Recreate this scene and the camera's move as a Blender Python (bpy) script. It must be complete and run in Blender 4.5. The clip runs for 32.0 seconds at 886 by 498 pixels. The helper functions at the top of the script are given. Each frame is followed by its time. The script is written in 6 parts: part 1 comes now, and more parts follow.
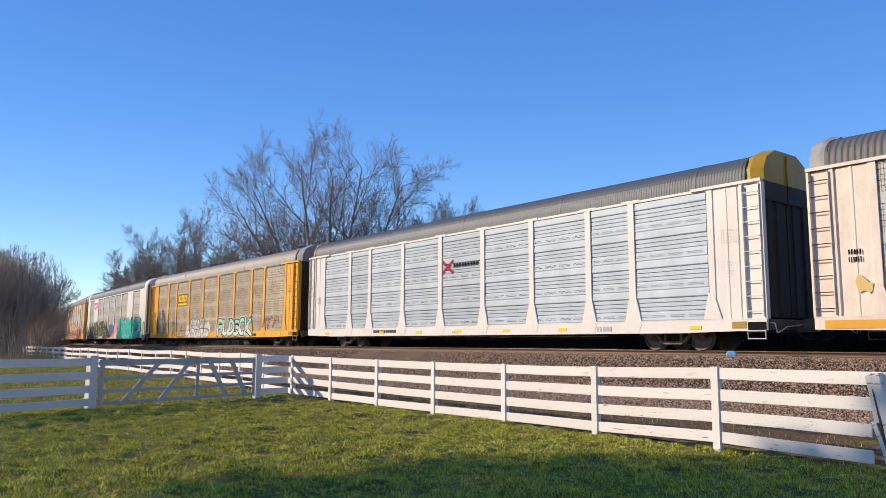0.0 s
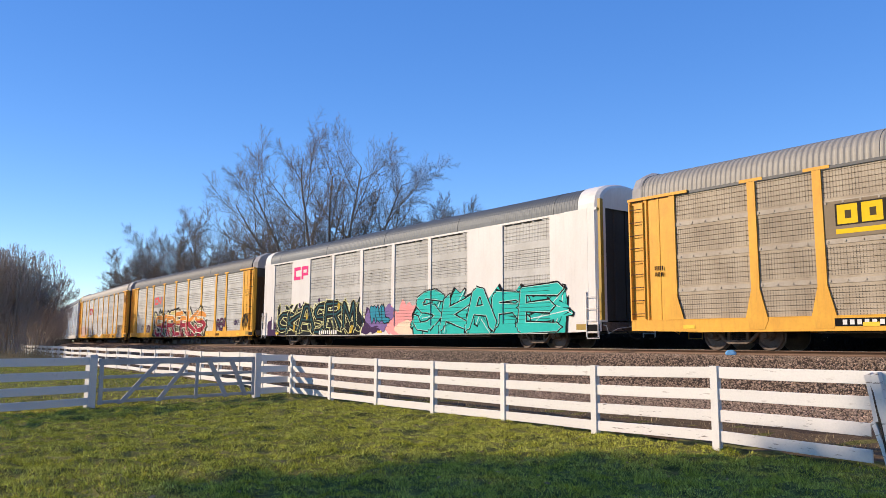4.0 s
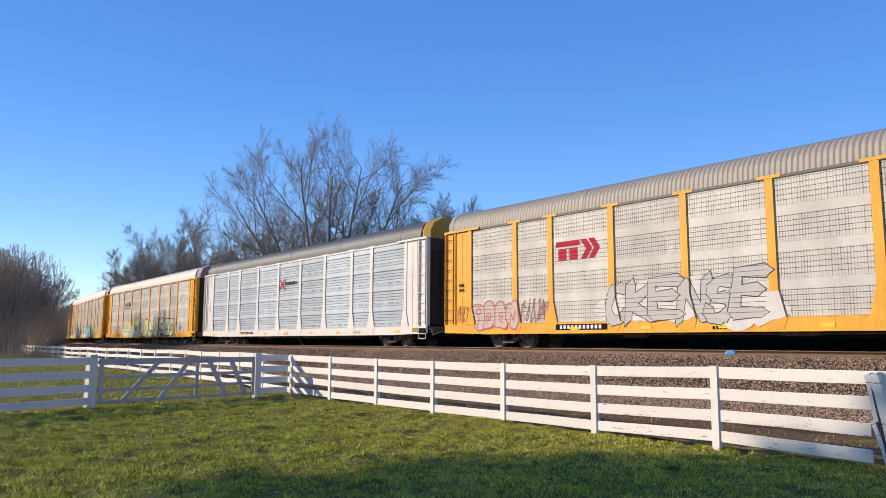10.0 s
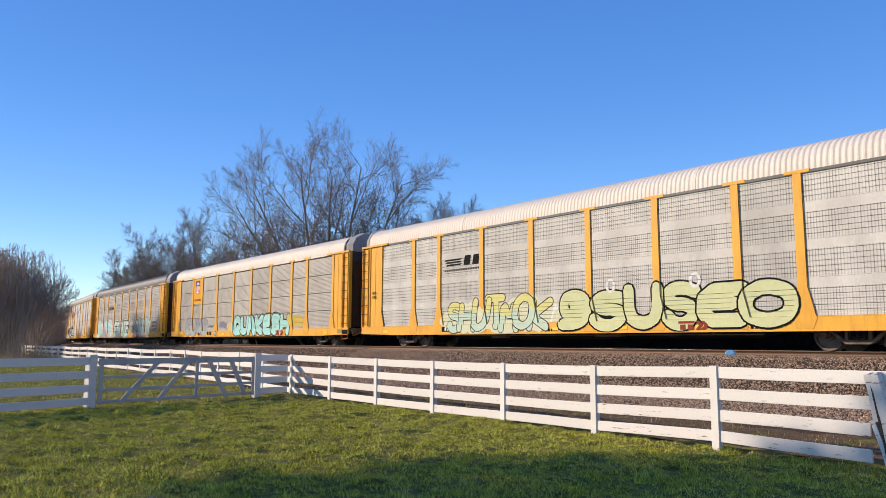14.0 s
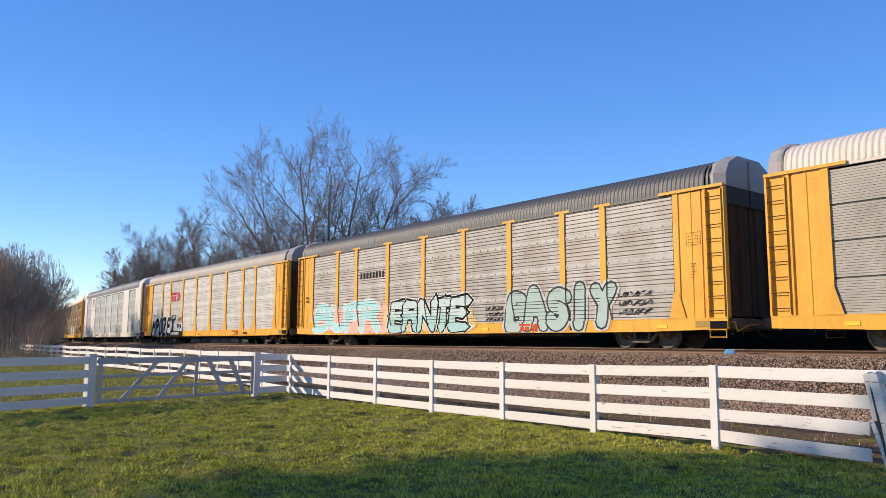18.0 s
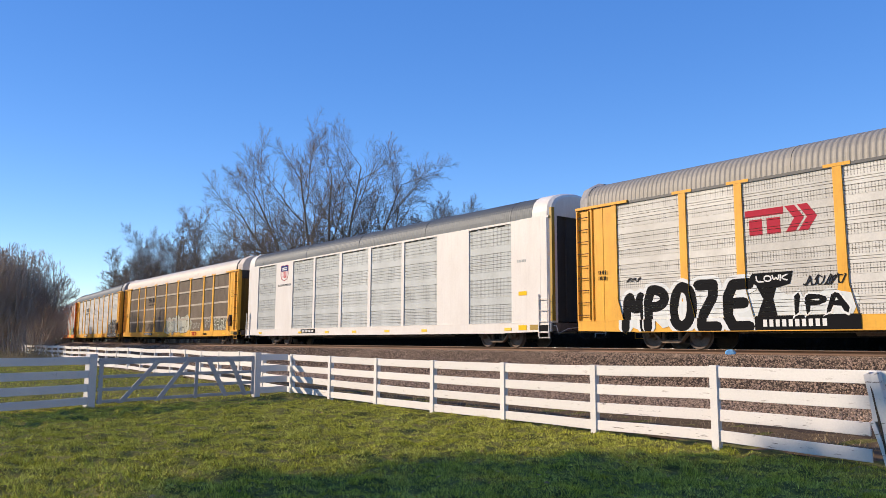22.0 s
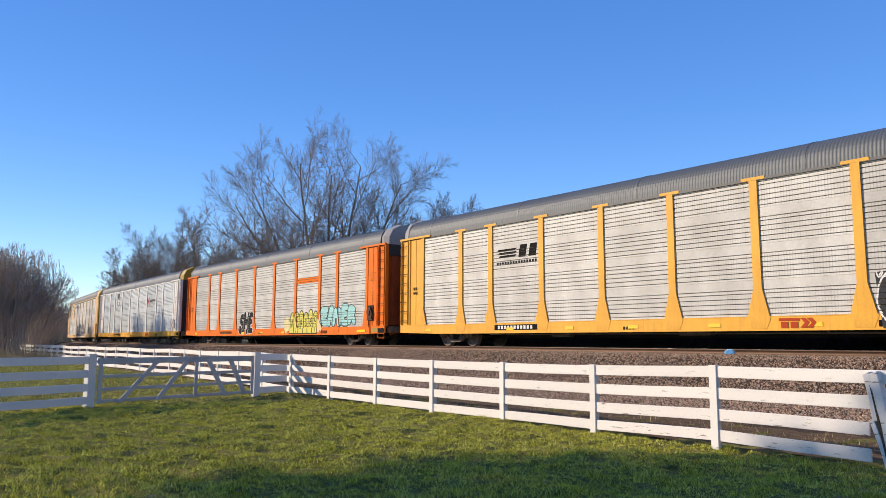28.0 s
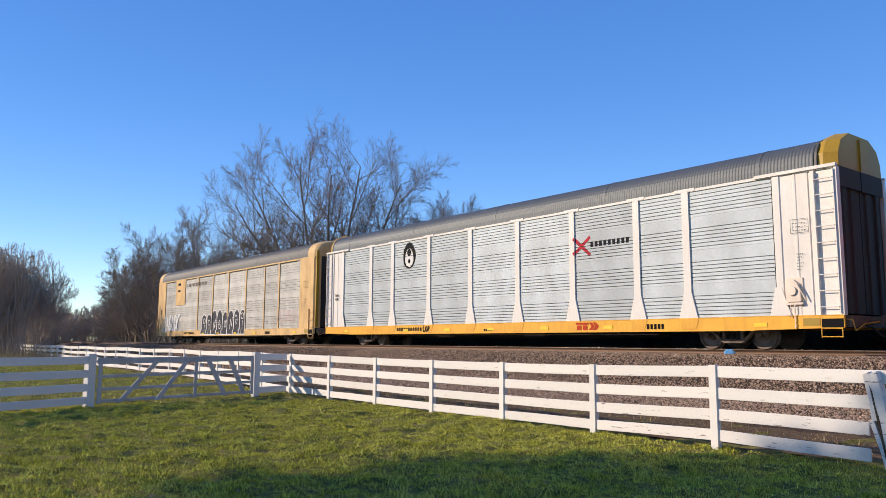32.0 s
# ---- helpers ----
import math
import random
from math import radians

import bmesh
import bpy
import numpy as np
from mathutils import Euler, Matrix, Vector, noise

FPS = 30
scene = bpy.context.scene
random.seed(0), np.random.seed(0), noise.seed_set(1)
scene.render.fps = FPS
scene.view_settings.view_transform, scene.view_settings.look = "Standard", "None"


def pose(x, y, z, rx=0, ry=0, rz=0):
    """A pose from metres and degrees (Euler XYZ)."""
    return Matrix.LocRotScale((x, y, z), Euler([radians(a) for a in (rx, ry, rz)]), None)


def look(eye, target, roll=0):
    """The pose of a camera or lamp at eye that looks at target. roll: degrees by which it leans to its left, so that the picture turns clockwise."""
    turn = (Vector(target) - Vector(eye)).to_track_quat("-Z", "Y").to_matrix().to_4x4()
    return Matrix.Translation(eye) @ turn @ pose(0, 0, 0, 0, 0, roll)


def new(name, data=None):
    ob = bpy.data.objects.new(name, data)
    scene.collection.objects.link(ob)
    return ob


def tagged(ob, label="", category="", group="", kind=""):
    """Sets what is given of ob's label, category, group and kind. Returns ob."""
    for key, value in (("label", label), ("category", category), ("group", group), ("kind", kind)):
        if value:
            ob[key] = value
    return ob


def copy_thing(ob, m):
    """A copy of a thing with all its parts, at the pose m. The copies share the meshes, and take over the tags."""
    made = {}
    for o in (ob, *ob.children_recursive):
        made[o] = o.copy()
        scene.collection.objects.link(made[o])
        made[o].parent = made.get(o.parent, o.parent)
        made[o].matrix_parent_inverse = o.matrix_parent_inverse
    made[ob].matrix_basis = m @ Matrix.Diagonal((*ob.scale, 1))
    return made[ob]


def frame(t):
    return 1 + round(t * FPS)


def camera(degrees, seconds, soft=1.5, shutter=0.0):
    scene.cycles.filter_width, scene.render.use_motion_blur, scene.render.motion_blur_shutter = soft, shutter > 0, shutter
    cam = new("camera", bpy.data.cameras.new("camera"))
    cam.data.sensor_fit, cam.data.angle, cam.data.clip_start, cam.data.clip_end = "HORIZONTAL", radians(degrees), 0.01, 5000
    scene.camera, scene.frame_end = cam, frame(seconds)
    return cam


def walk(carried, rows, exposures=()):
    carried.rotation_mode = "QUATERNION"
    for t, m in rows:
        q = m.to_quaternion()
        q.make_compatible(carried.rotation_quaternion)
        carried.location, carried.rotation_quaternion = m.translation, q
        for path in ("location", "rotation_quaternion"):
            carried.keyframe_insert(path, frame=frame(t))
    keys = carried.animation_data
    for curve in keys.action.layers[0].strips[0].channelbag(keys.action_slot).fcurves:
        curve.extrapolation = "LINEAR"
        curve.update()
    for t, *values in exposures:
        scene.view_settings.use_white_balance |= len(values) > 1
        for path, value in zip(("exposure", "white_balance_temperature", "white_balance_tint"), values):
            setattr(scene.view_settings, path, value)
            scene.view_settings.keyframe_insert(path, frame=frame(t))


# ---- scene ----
# ---- the camera, on a tripod: it only settles by a hair ----
EYE = Vector((0.0, 0.0, 1.6))
cam = camera(61.31, 32.0, soft=0.8)


def aim(dx, dy):
    """The tripod's aim, with a drift of dx to the left and dy upwards in milliradians."""
    yaw, pitch = radians(51.64) + dx / 1000, radians(7.152) + dy / 1000
    way = Vector((-math.sin(yaw) * math.cos(pitch), math.cos(yaw) * math.cos(pitch), math.sin(pitch)))
    return look(EYE, EYE + way, 0.254)


walk(cam, [(0.0, aim(0.75, 1.1)), (0.6, aim(0.6, 1.0)), (1.5, aim(0, 0)), (7.0, aim(0, 0)), (13.0, aim(0, 0)), (14.8, aim(-0.7, -0.3)),
           (16.6, aim(-1.1, -1.1)), (20.5, aim(-1.0, -1.1)), (22.5, aim(-0.4, -0.6)), (24.2, aim(-0.9, -0.4)), (25.2, aim(-1.1, -1.1)),
           (29.0, aim(-1.1, -1.1)), (32.0, aim(-1.4, -1.2))],
     # the exposure dips a little while white cars fill the view
     [(0.0, -0.05), (1.0, -0.1), (2.0, -0.1), (3.0, 0.0), (9.0, 0.0), (11.0, -0.05), (12.0, -0.14), (13.0, -0.12), (14.0, -0.05), (17.0, 0.0),
      (21.0, 0.0), (23.0, -0.06), (24.0, -0.06), (25.0, 0.0), (28.0, 0.0), (30.0, 0.0), (32.0, -0.04)])

# ---- light: a low afternoon sun over the lawn, clear sky ----
SUN_EL, SUN_AZ = radians(24), radians(43)
LIGHT = Vector((math.sin(SUN_AZ) * math.cos(SUN_EL), math.cos(SUN_AZ) * math.cos(SUN_EL), -math.sin(SUN_EL)))
world = bpy.data.worlds.new("world")
scene.world = world
world.use_nodes = True
sky = world.node_tree.nodes.new("ShaderNodeTexSky")
sky.sky_type, sky.sun_disc = "NISHITA", False
sky.sun_elevation, sky.sun_rotation = SUN_EL, SUN_AZ + math.pi
sky.altitude, sky.air_density, sky.dust_density, sky.ozone_density = 300, 0.95, 0.0, 3.5
world.node_tree.nodes["Background"].inputs["Strength"].default_value = 0.225
deep = world.node_tree.nodes.new("ShaderNodeHueSaturation")
deep.inputs["Hue"].default_value, deep.inputs["Saturation"].default_value = 0.515, 1.2
world.node_tree.links.new(sky.outputs[0], deep.inputs["Color"])
# the light scattered a second time, even all round
high = world.node_tree.nodes.new("ShaderNodeTexSky")
high.sky_type, high.sun_disc, high.sun_elevation = "NISHITA", False, radians(90)
high.altitude, high.air_density, high.dust_density, high.ozone_density = 300, 1.0, 0.3, 5.0
soft = world.node_tree.nodes.new("ShaderNodeHueSaturation")
soft.inputs["Hue"].default_value, soft.inputs["Saturation"].default_value, soft.inputs["Value"].default_value = 0.507, 1.25, 0.83
world.node_tree.links.new(high.outputs[0], soft.inputs["Color"])
even = world.node_tree.nodes.new("ShaderNodeMix")
even.data_type = "RGBA"
even.inputs[0].default_value = 0.82
world.node_tree.links.new(soft.outputs[0], even.inputs[7])
world.node_tree.links.new(deep.outputs[0], even.inputs[6])
world.node_tree.links.new(even.outputs[2], world.node_tree.nodes["Background"].inputs["Color"])
sun = new("sun", bpy.data.lights.new("sun", "SUN"))
sun.data.energy, sun.data.angle, sun.data.color = 5.6, radians(0.55), (1.0, 0.83, 0.64)
sun.matrix_world = look(-LIGHT * 60, (0, 0, 0))


# ---- materials ----
def surface(name, base, rough=0.6, metal=0.0, stain=None, amount=0.3, scale=0.8, grain=0.12, fine=30.0, bump=0.15, bump_scale=None, streak=1.0, random_hue=0.0, island=False, lo=0.38, hi=0.72):
    """A surface with stains in a second colour at a large scale, grain at a small one, and fine relief. streak > 1 draws the stains out upright."""
    m = bpy.data.materials.new(name)
    m.use_nodes = True
    n, l = m.node_tree.nodes, m.node_tree.links
    b = n["Principled BSDF"]
    b.inputs["Roughness"].default_value, b.inputs["Metallic"].default_value = rough, metal
    if rough >= 0.75 and not metal:
        b.inputs["Specular IOR Level"].default_value = 0.08
    co = n.new("ShaderNodeTexCoord")
    mp = n.new("ShaderNodeMapping")
    mp.inputs["Scale"].default_value = (streak, streak, 1)
    l.new(co.outputs["Object"], mp.inputs[0])
    big = n.new("ShaderNodeTexNoise")
    big.inputs["Scale"].default_value, big.inputs["Detail"].default_value, big.inputs["Roughness"].default_value = scale, 6, 0.65
    l.new(mp.outputs[0], big.inputs[0])
    ramp = n.new("ShaderNodeMapRange")
    ramp.inputs[1].default_value, ramp.inputs[2].default_value, ramp.inputs[4].default_value = lo, hi, amount
    l.new(big.outputs[0], ramp.inputs[0])
    mix = n.new("ShaderNodeMix")
    mix.data_type = "RGBA"
    mix.inputs[6].default_value = (*base, 1)
    mix.inputs[7].default_value = (*(stain or [c * 0.5 for c in base]), 1)
    l.new(ramp.outputs[0], mix.inputs[0])
    flow = mix.outputs[2]
    if streak >= 2:
        # narrow runs of dirt down the paint
        mp2 = n.new("ShaderNodeMapping")
        mp2.inputs["Scale"].default_value = (13, 13, 0.5)
        l.new(co.outputs["Object"], mp2.inputs[0])
        run = n.new("ShaderNodeTexNoise")
        run.inputs["Scale"].default_value, run.inputs["Detail"].default_value, run.inputs["Roughness"].default_value = 1.0, 5, 0.7
        l.new(mp2.outputs[0], run.inputs[0])
        cut = n.new("ShaderNodeMapRange")
        cut.inputs[1].default_value, cut.inputs[2].default_value, cut.inputs[4].default_value = 0.52, 0.75, 0.12 if min(base) > 0.5 else 0.26
        l.new(run.outputs[0], cut.inputs[0])
        mix2 = n.new("ShaderNodeMix")
        mix2.data_type = "RGBA"
        l.new(cut.outputs[0], mix2.inputs[0])
        l.new(flow, mix2.inputs[6])
        mix2.inputs[7].default_value = (*[c * 0.5 + 0.02 for c in (stain or base)], 1)
        flow = mix2.outputs[2]
        b.inputs["Specular IOR Level"].default_value = 0.25
    small = n.new("ShaderNodeTexNoise")
    small.inputs["Scale"].default_value, small.inputs["Detail"].default_value = fine, 4
    l.new(co.outputs["Object"], small.inputs[0])
    tone = n.new("ShaderNodeMapRange")
    tone.inputs[1].default_value, tone.inputs[2].default_value = 0.25, 0.75
    tone.inputs[3].default_value, tone.inputs[4].default_value = 1 - grain, 1 + grain
    l.new(small.outputs[0], tone.inputs[0])
    hsv = n.new("ShaderNodeHueSaturation")
    l.new(tone.outputs[0], hsv.inputs["Value"])
    l.new(flow, hsv.inputs["Color"])
    out = hsv.outputs[0]
    if random_hue:
        info = n.new("ShaderNodeNewGeometry") if island else n.new("ShaderNodeObjectInfo")
        var = n.new("ShaderNodeMapRange")
        var.inputs[3].default_value, var.inputs[4].default_value = 1 - random_hue, 1 + random_hue
        l.new(info.outputs["Random Per Island"] if island else info.outputs["Random"], var.inputs[0])
        h2 = n.new("ShaderNodeHueSaturation")
        l.new(var.outputs[0], h2.inputs["Value"])
        l.new(out, h2.inputs["Color"])
        out = h2.outputs[0]
    l.new(out, b.inputs["Base Color"])
    if bump:
        bn = n.new("ShaderNodeBump")
        bn.inputs["Strength"].default_value, bn.inputs["Distance"].default_value = bump, 0.02
        if bump_scale:
            third = n.new("ShaderNodeTexNoise")
            third.inputs["Scale"].default_value = bump_scale
            l.new(co.outputs["Object"], third.inputs[0])
            l.new(third.outputs[0], bn.inputs["Height"])
        else:
            l.new(small.outputs[0], bn.inputs["Height"])
        l.new(bn.outputs[0], b.inputs["Normal"])
    return m


TIER = 1.05


def screen(name, base, stain, amount, rough=0.6, metal=0.08, holes=0.8, zones=((0.01, 0.74),)):
    """Galvanised side screen: weathered sheet with columns of small punched slits, in zones of each tier of the screen."""
    m = surface(name, base, rough, metal, stain, amount, 0.55, 0.10, 22, 0.08, None, 1.6, 0.12)
    m.node_tree.nodes["Principled BSDF"].inputs["Specular IOR Level"].default_value = 0.2
    if not holes:
        return m
    n, l = m.node_tree.nodes, m.node_tree.links
    b = n["Principled BSDF"]
    src = b.inputs["Base Color"].links[0].from_socket
    co = n.new("ShaderNodeTexCoord")
    sep = n.new("ShaderNodeSeparateXYZ")
    l.new(co.outputs["Object"], sep.inputs[0])

    def op(kind, a, v=None):
        k = n.new("ShaderNodeMath")
        k.operation = kind
        for i, s in enumerate((a, v)):
            if s is None:
                continue
            if isinstance(s, (int, float)):
                k.inputs[i].default_value = s
            else:
                l.new(s, k.inputs[i])
        return k.outputs[0]

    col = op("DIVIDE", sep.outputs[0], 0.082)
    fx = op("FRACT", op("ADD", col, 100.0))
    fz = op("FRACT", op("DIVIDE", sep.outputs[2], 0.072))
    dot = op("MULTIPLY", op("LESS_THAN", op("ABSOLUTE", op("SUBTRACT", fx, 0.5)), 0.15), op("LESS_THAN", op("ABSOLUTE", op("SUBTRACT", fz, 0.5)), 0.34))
    # some columns are punched harder than others
    wn = n.new("ShaderNodeTexWhiteNoise")
    wn.noise_dimensions = "1D"
    l.new(op("FLOOR", op("ADD", col, 100.0)), wn.inputs["W"])
    group = op("MINIMUM", op("ADD", op("MULTIPLY", wn.outputs[0], 1.0), 0.3), 1.0)
    tier = op("FRACT", op("DIVIDE", op("SUBTRACT", sep.outputs[2], 0.95), TIER))
    rows = None
    for z0, z1 in zones:
        inside = op("MULTIPLY", op("GREATER_THAN", tier, z0), op("LESS_THAN", tier, z1))
        rows = inside if rows is None else op("MAXIMUM", rows, inside)
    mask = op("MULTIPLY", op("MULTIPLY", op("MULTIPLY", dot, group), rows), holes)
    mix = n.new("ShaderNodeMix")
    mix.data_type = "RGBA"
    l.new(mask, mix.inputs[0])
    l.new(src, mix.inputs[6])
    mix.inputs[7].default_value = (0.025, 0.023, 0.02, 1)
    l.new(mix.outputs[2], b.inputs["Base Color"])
    return m


white_paint = surface("white_car_paint", (0.73, 0.685, 0.62), 0.45, 0, (0.55, 0.47, 0.40), 0.35, 0.5, 0.03, 12, 0.03, None, 2.5)
cream_paint = surface("cream_car_paint", (0.76, 0.66, 0.55), 0.5, 0, (0.45, 0.30, 0.2), 0.4, 0.6, 0.05, 12, 0.03, None, 2.5)
yellow_paint = surface("yellow_car_paint", (0.79, 0.405, 0.045), 0.5, 0, (0.50, 0.22, 0.03), 0.5, 0.7, 0.06, 14, 0.03, None, 2.2)
faded_yellow = surface("faded_yellow_paint", (0.70, 0.46, 0.20), 0.6, 0, (0.33, 0.20, 0.09), 0.7, 0.6, 0.06, 14, 0.03, None, 2.2)
orange_paint = surface("orange_car_paint", (0.75, 0.165, 0.004), 0.7, 0, (0.55, 0.09, 0.004), 0.4, 0.7, 0.06, 14, 0.03, None, 2.2)
# end door paints, with the shade of the leading ends in their colour
shaded_rust_end = surface("shaded_rusty_end_paint", (0.075, 0.04, 0.018), 0.75, 0, (0.03, 0.02, 0.013), 0.7, 0.8, 0.12, 14, 0.1, None, 2.0)
shaded_grey_end = surface("shaded_grey_end_paint", (0.045, 0.042, 0.04), 0.7, 0.1, (0.06, 0.055, 0.05), 0.6, 0.8, 0.1, 14, 0.05, None, 2.0)
hood_grey = surface("light_grey_hood_paint", (0.31, 0.30, 0.295), 0.55, 0.1, (0.24, 0.22, 0.21), 0.5, 0.8, 0.06, 14, 0.04, None, 2.0)
# orange and yellow end doors, darkened in colour for the same shade
shaded_orange_end = surface("shaded_orange_end_paint", (0.30, 0.06, 0.012), 0.7, 0, (0.08, 0.025, 0.012), 0.7, 0.8, 0.1, 14, 0.05, None, 2.0)
shaded_yellow_end = surface("shaded_yellow_end_paint", (0.14, 0.08, 0.015), 0.7, 0, (0.09, 0.05, 0.015), 0.7, 0.8, 0.1, 14, 0.05, None, 2.0)
patch_gold = surface("dull_gold_patch", (0.34, 0.21, 0.012), 0.55, 0, (0.2, 0.12, 0.01), 0.4, 3, 0.05, 20, 0)
# rust of the brake gear; on ladder rungs this colour paints their shade
brake_rust_rung_shade = surface("rusty_gear_and_shaded_rung", (0.085, 0.035, 0.02), 0.8, 0.2, (0.03, 0.018, 0.013), 0.6, 6, 0.15, 30, 0.1)
yellow_cap = surface("yellow_cap_paint", (0.40, 0.235, 0.01), 0.5, 0, (0.25, 0.14, 0.02), 0.6, 0.8, 0.06, 14, 0.03)
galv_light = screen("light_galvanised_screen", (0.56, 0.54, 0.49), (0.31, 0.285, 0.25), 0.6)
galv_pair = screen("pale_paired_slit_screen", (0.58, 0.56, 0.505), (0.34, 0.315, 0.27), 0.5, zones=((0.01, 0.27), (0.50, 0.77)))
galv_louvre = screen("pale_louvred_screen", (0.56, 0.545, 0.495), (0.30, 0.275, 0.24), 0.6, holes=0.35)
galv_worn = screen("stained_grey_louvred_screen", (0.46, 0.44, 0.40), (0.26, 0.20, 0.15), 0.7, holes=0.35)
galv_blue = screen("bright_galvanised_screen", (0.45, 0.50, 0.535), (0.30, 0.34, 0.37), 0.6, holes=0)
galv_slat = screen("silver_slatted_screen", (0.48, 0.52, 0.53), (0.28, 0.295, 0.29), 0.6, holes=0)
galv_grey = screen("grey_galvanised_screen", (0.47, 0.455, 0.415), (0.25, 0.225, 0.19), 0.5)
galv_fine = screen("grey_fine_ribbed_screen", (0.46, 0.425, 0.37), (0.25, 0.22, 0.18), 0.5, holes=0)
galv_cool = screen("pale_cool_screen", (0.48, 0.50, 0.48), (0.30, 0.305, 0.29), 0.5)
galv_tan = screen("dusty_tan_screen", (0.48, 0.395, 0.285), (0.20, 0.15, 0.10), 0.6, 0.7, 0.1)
galv_brown = screen("brown_rusty_screen", (0.19, 0.15, 0.11), (0.11, 0.08, 0.055), 0.6, 0.75, 0.1, 0)
dusty_joint = surface("dusty_joint_strip", (0.42, 0.36, 0.28), 0.7, 0.1, (0.26, 0.2, 0.14), 0.6, 1.5, 0.1, 20, 0.05, None, 1, 0.15)
roof_grey = surface("grey_roof_sheet", (0.105, 0.102, 0.096), 0.6, 0.15, (0.09, 0.091, 0.092), 0.4, 0.4, 0.06, 10, 0.05)
roof_blue = surface("blue_grey_roof_sheet", (0.085, 0.095, 0.102), 0.55, 0.2, (0.055, 0.06, 0.065), 0.4, 0.4, 0.06, 10, 0.05)
roof_dark = surface("dark_roof_sheet", (0.085, 0.085, 0.085), 0.55, 0.3, (0.055, 0.055, 0.055), 0.4, 0.4, 0.06, 10, 0.05)
roof_pale = surface("pale_roof_sheet", (0.29, 0.265, 0.225), 0.6, 0.15, (0.20, 0.18, 0.15), 0.4, 0.4, 0.06, 10, 0.05)
roof_white = surface("white_roof_sheet", (0.63, 0.56, 0.475), 0.6, 0.05, (0.48, 0.41, 0.33), 0.35, 0.4, 0.05, 10, 0.05)
under_black = surface("sooty_underframe", (0.022, 0.020, 0.018), 0.8, 0.2, (0.05, 0.035, 0.025), 0.6, 2, 0.2, 20, 0.1)
truck_iron = surface("dusty_cast_steel", (0.23, 0.165, 0.12), 0.75, 0.3, (0.045, 0.035, 0.03), 0.7, 3, 0.2, 25, 0.15)
wheel_iron = surface("worn_wheel_steel", (0.22, 0.155, 0.12), 0.6, 0.25, (0.05, 0.04, 0.035), 0.6, 3, 0.15, 25, 0.05)
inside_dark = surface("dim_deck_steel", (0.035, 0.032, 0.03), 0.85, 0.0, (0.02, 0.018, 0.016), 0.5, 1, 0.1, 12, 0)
rail_steel = surface("brown_rail_steel", (0.12, 0.07, 0.045), 0.6, 0.5, (0.06, 0.035, 0.025), 0.5, 1.5, 0.15, 25, 0.1)
rail_top = surface("polished_rail_head", (0.45, 0.43, 0.42), 0.25, 1.0, (0.25, 0.23, 0.22), 0.3, 2, 0.05, 20, 0)
tie_wood = surface("creosoted_tie_wood", (0.06, 0.045, 0.035), 0.85, 0, (0.12, 0.10, 0.08), 0.5, 3, 0.25, 30, 0.3, None, 1, 0.2)
fence_paint = surface("worn_white_fence_paint", (0.72, 0.675, 0.61), 0.75, 0, (0.36, 0.29, 0.23), 0.7, 20.0, 0.05, 40, 0.08, None, 0.2, 0.05, False, 0.61, 0.70)
old_fence_paint = surface("peeling_white_fence_paint", (0.70, 0.65, 0.59), 0.75, 0, (0.14, 0.105, 0.08), 0.9, 26.0, 0.05, 40, 0.15, None, 0.16, 0.05, False, 0.60, 0.66)
bare_wood = surface("bare_split_wood", (0.10, 0.07, 0.05), 0.9, 0, (0.05, 0.035, 0.025), 0.6, 8, 0.2, 50, 0.3)
# white boards, darkened in colour for their shaded side
shade_paint = surface("shaded_weathered_white_paint", (0.62, 0.59, 0.56), 0.65, 0, (0.25, 0.22, 0.2), 0.5, 9.0, 0.06, 40, 0.1, None, 1, 0.06, False, 0.6, 0.72)
# white gate; its grey base colour carries the shade on the near side
gate_paint = surface("shaded_weathered_gate_paint", (0.40, 0.39, 0.385), 0.65, 0, (0.16, 0.15, 0.14), 0.4, 3.0, 0.06, 40, 0.1, None, 1, 0.05)
ballast_mat = surface("ballast_bed", (0.085, 0.06, 0.045), 0.9, 0, (0.035, 0.025, 0.02), 0.8, 9.0, 0.5, 45, 1.0)
stone_mat = surface("ballast_stone", (0.36, 0.255, 0.18), 0.85, 0, (0.12, 0.08, 0.055), 0.6, 6.0, 0.25, 60, 0.2, None, 1, 0.75, True)
grass_ground = surface("lawn_soil_and_thatch", (0.085, 0.083, 0.018), 0.95, 0, (0.28, 0.235, 0.075), 0.8, 1.4, 0.6, 22, 1.0)
blade_mat = surface("grass_blade", (0.42, 0.405, 0.05), 0.8, 0, (0.55, 0.52, 0.13), 0.8, 1.3, 0.3, 9, 0, None, 1, 0.72, True)
dry_grass = surface("dry_tall_grass", (0.42, 0.32, 0.18), 0.85, 0, (0.18, 0.13, 0.06), 0.7, 1.2, 0.2, 12, 0, None, 1, 0.3, True)
bark = surface("grey_brown_bark", (0.30, 0.245, 0.195), 0.9, 0, (0.10, 0.075, 0.055), 0.6, 2.0, 0.25, 16, 0.5)
twig_mat = surface("brown_twigs", (0.24, 0.20, 0.17), 0.9, 0, (0.15, 0.11, 0.08), 0.5, 0.4, 0.1, 6, 0)
thicket_mat = surface("thicket_twigs", (0.44, 0.37, 0.31), 0.9, 0, (0.28, 0.19, 0.12), 0.6, 0.4, 0.1, 6, 0)
# near-black stems, coloured for the shade behind the cars
scrub_mat = surface("shade_darkened_stems", (0.035, 0.028, 0.02), 0.9, 0, (0.02, 0.016, 0.012), 0.6, 1.0, 0.1, 6, 0)
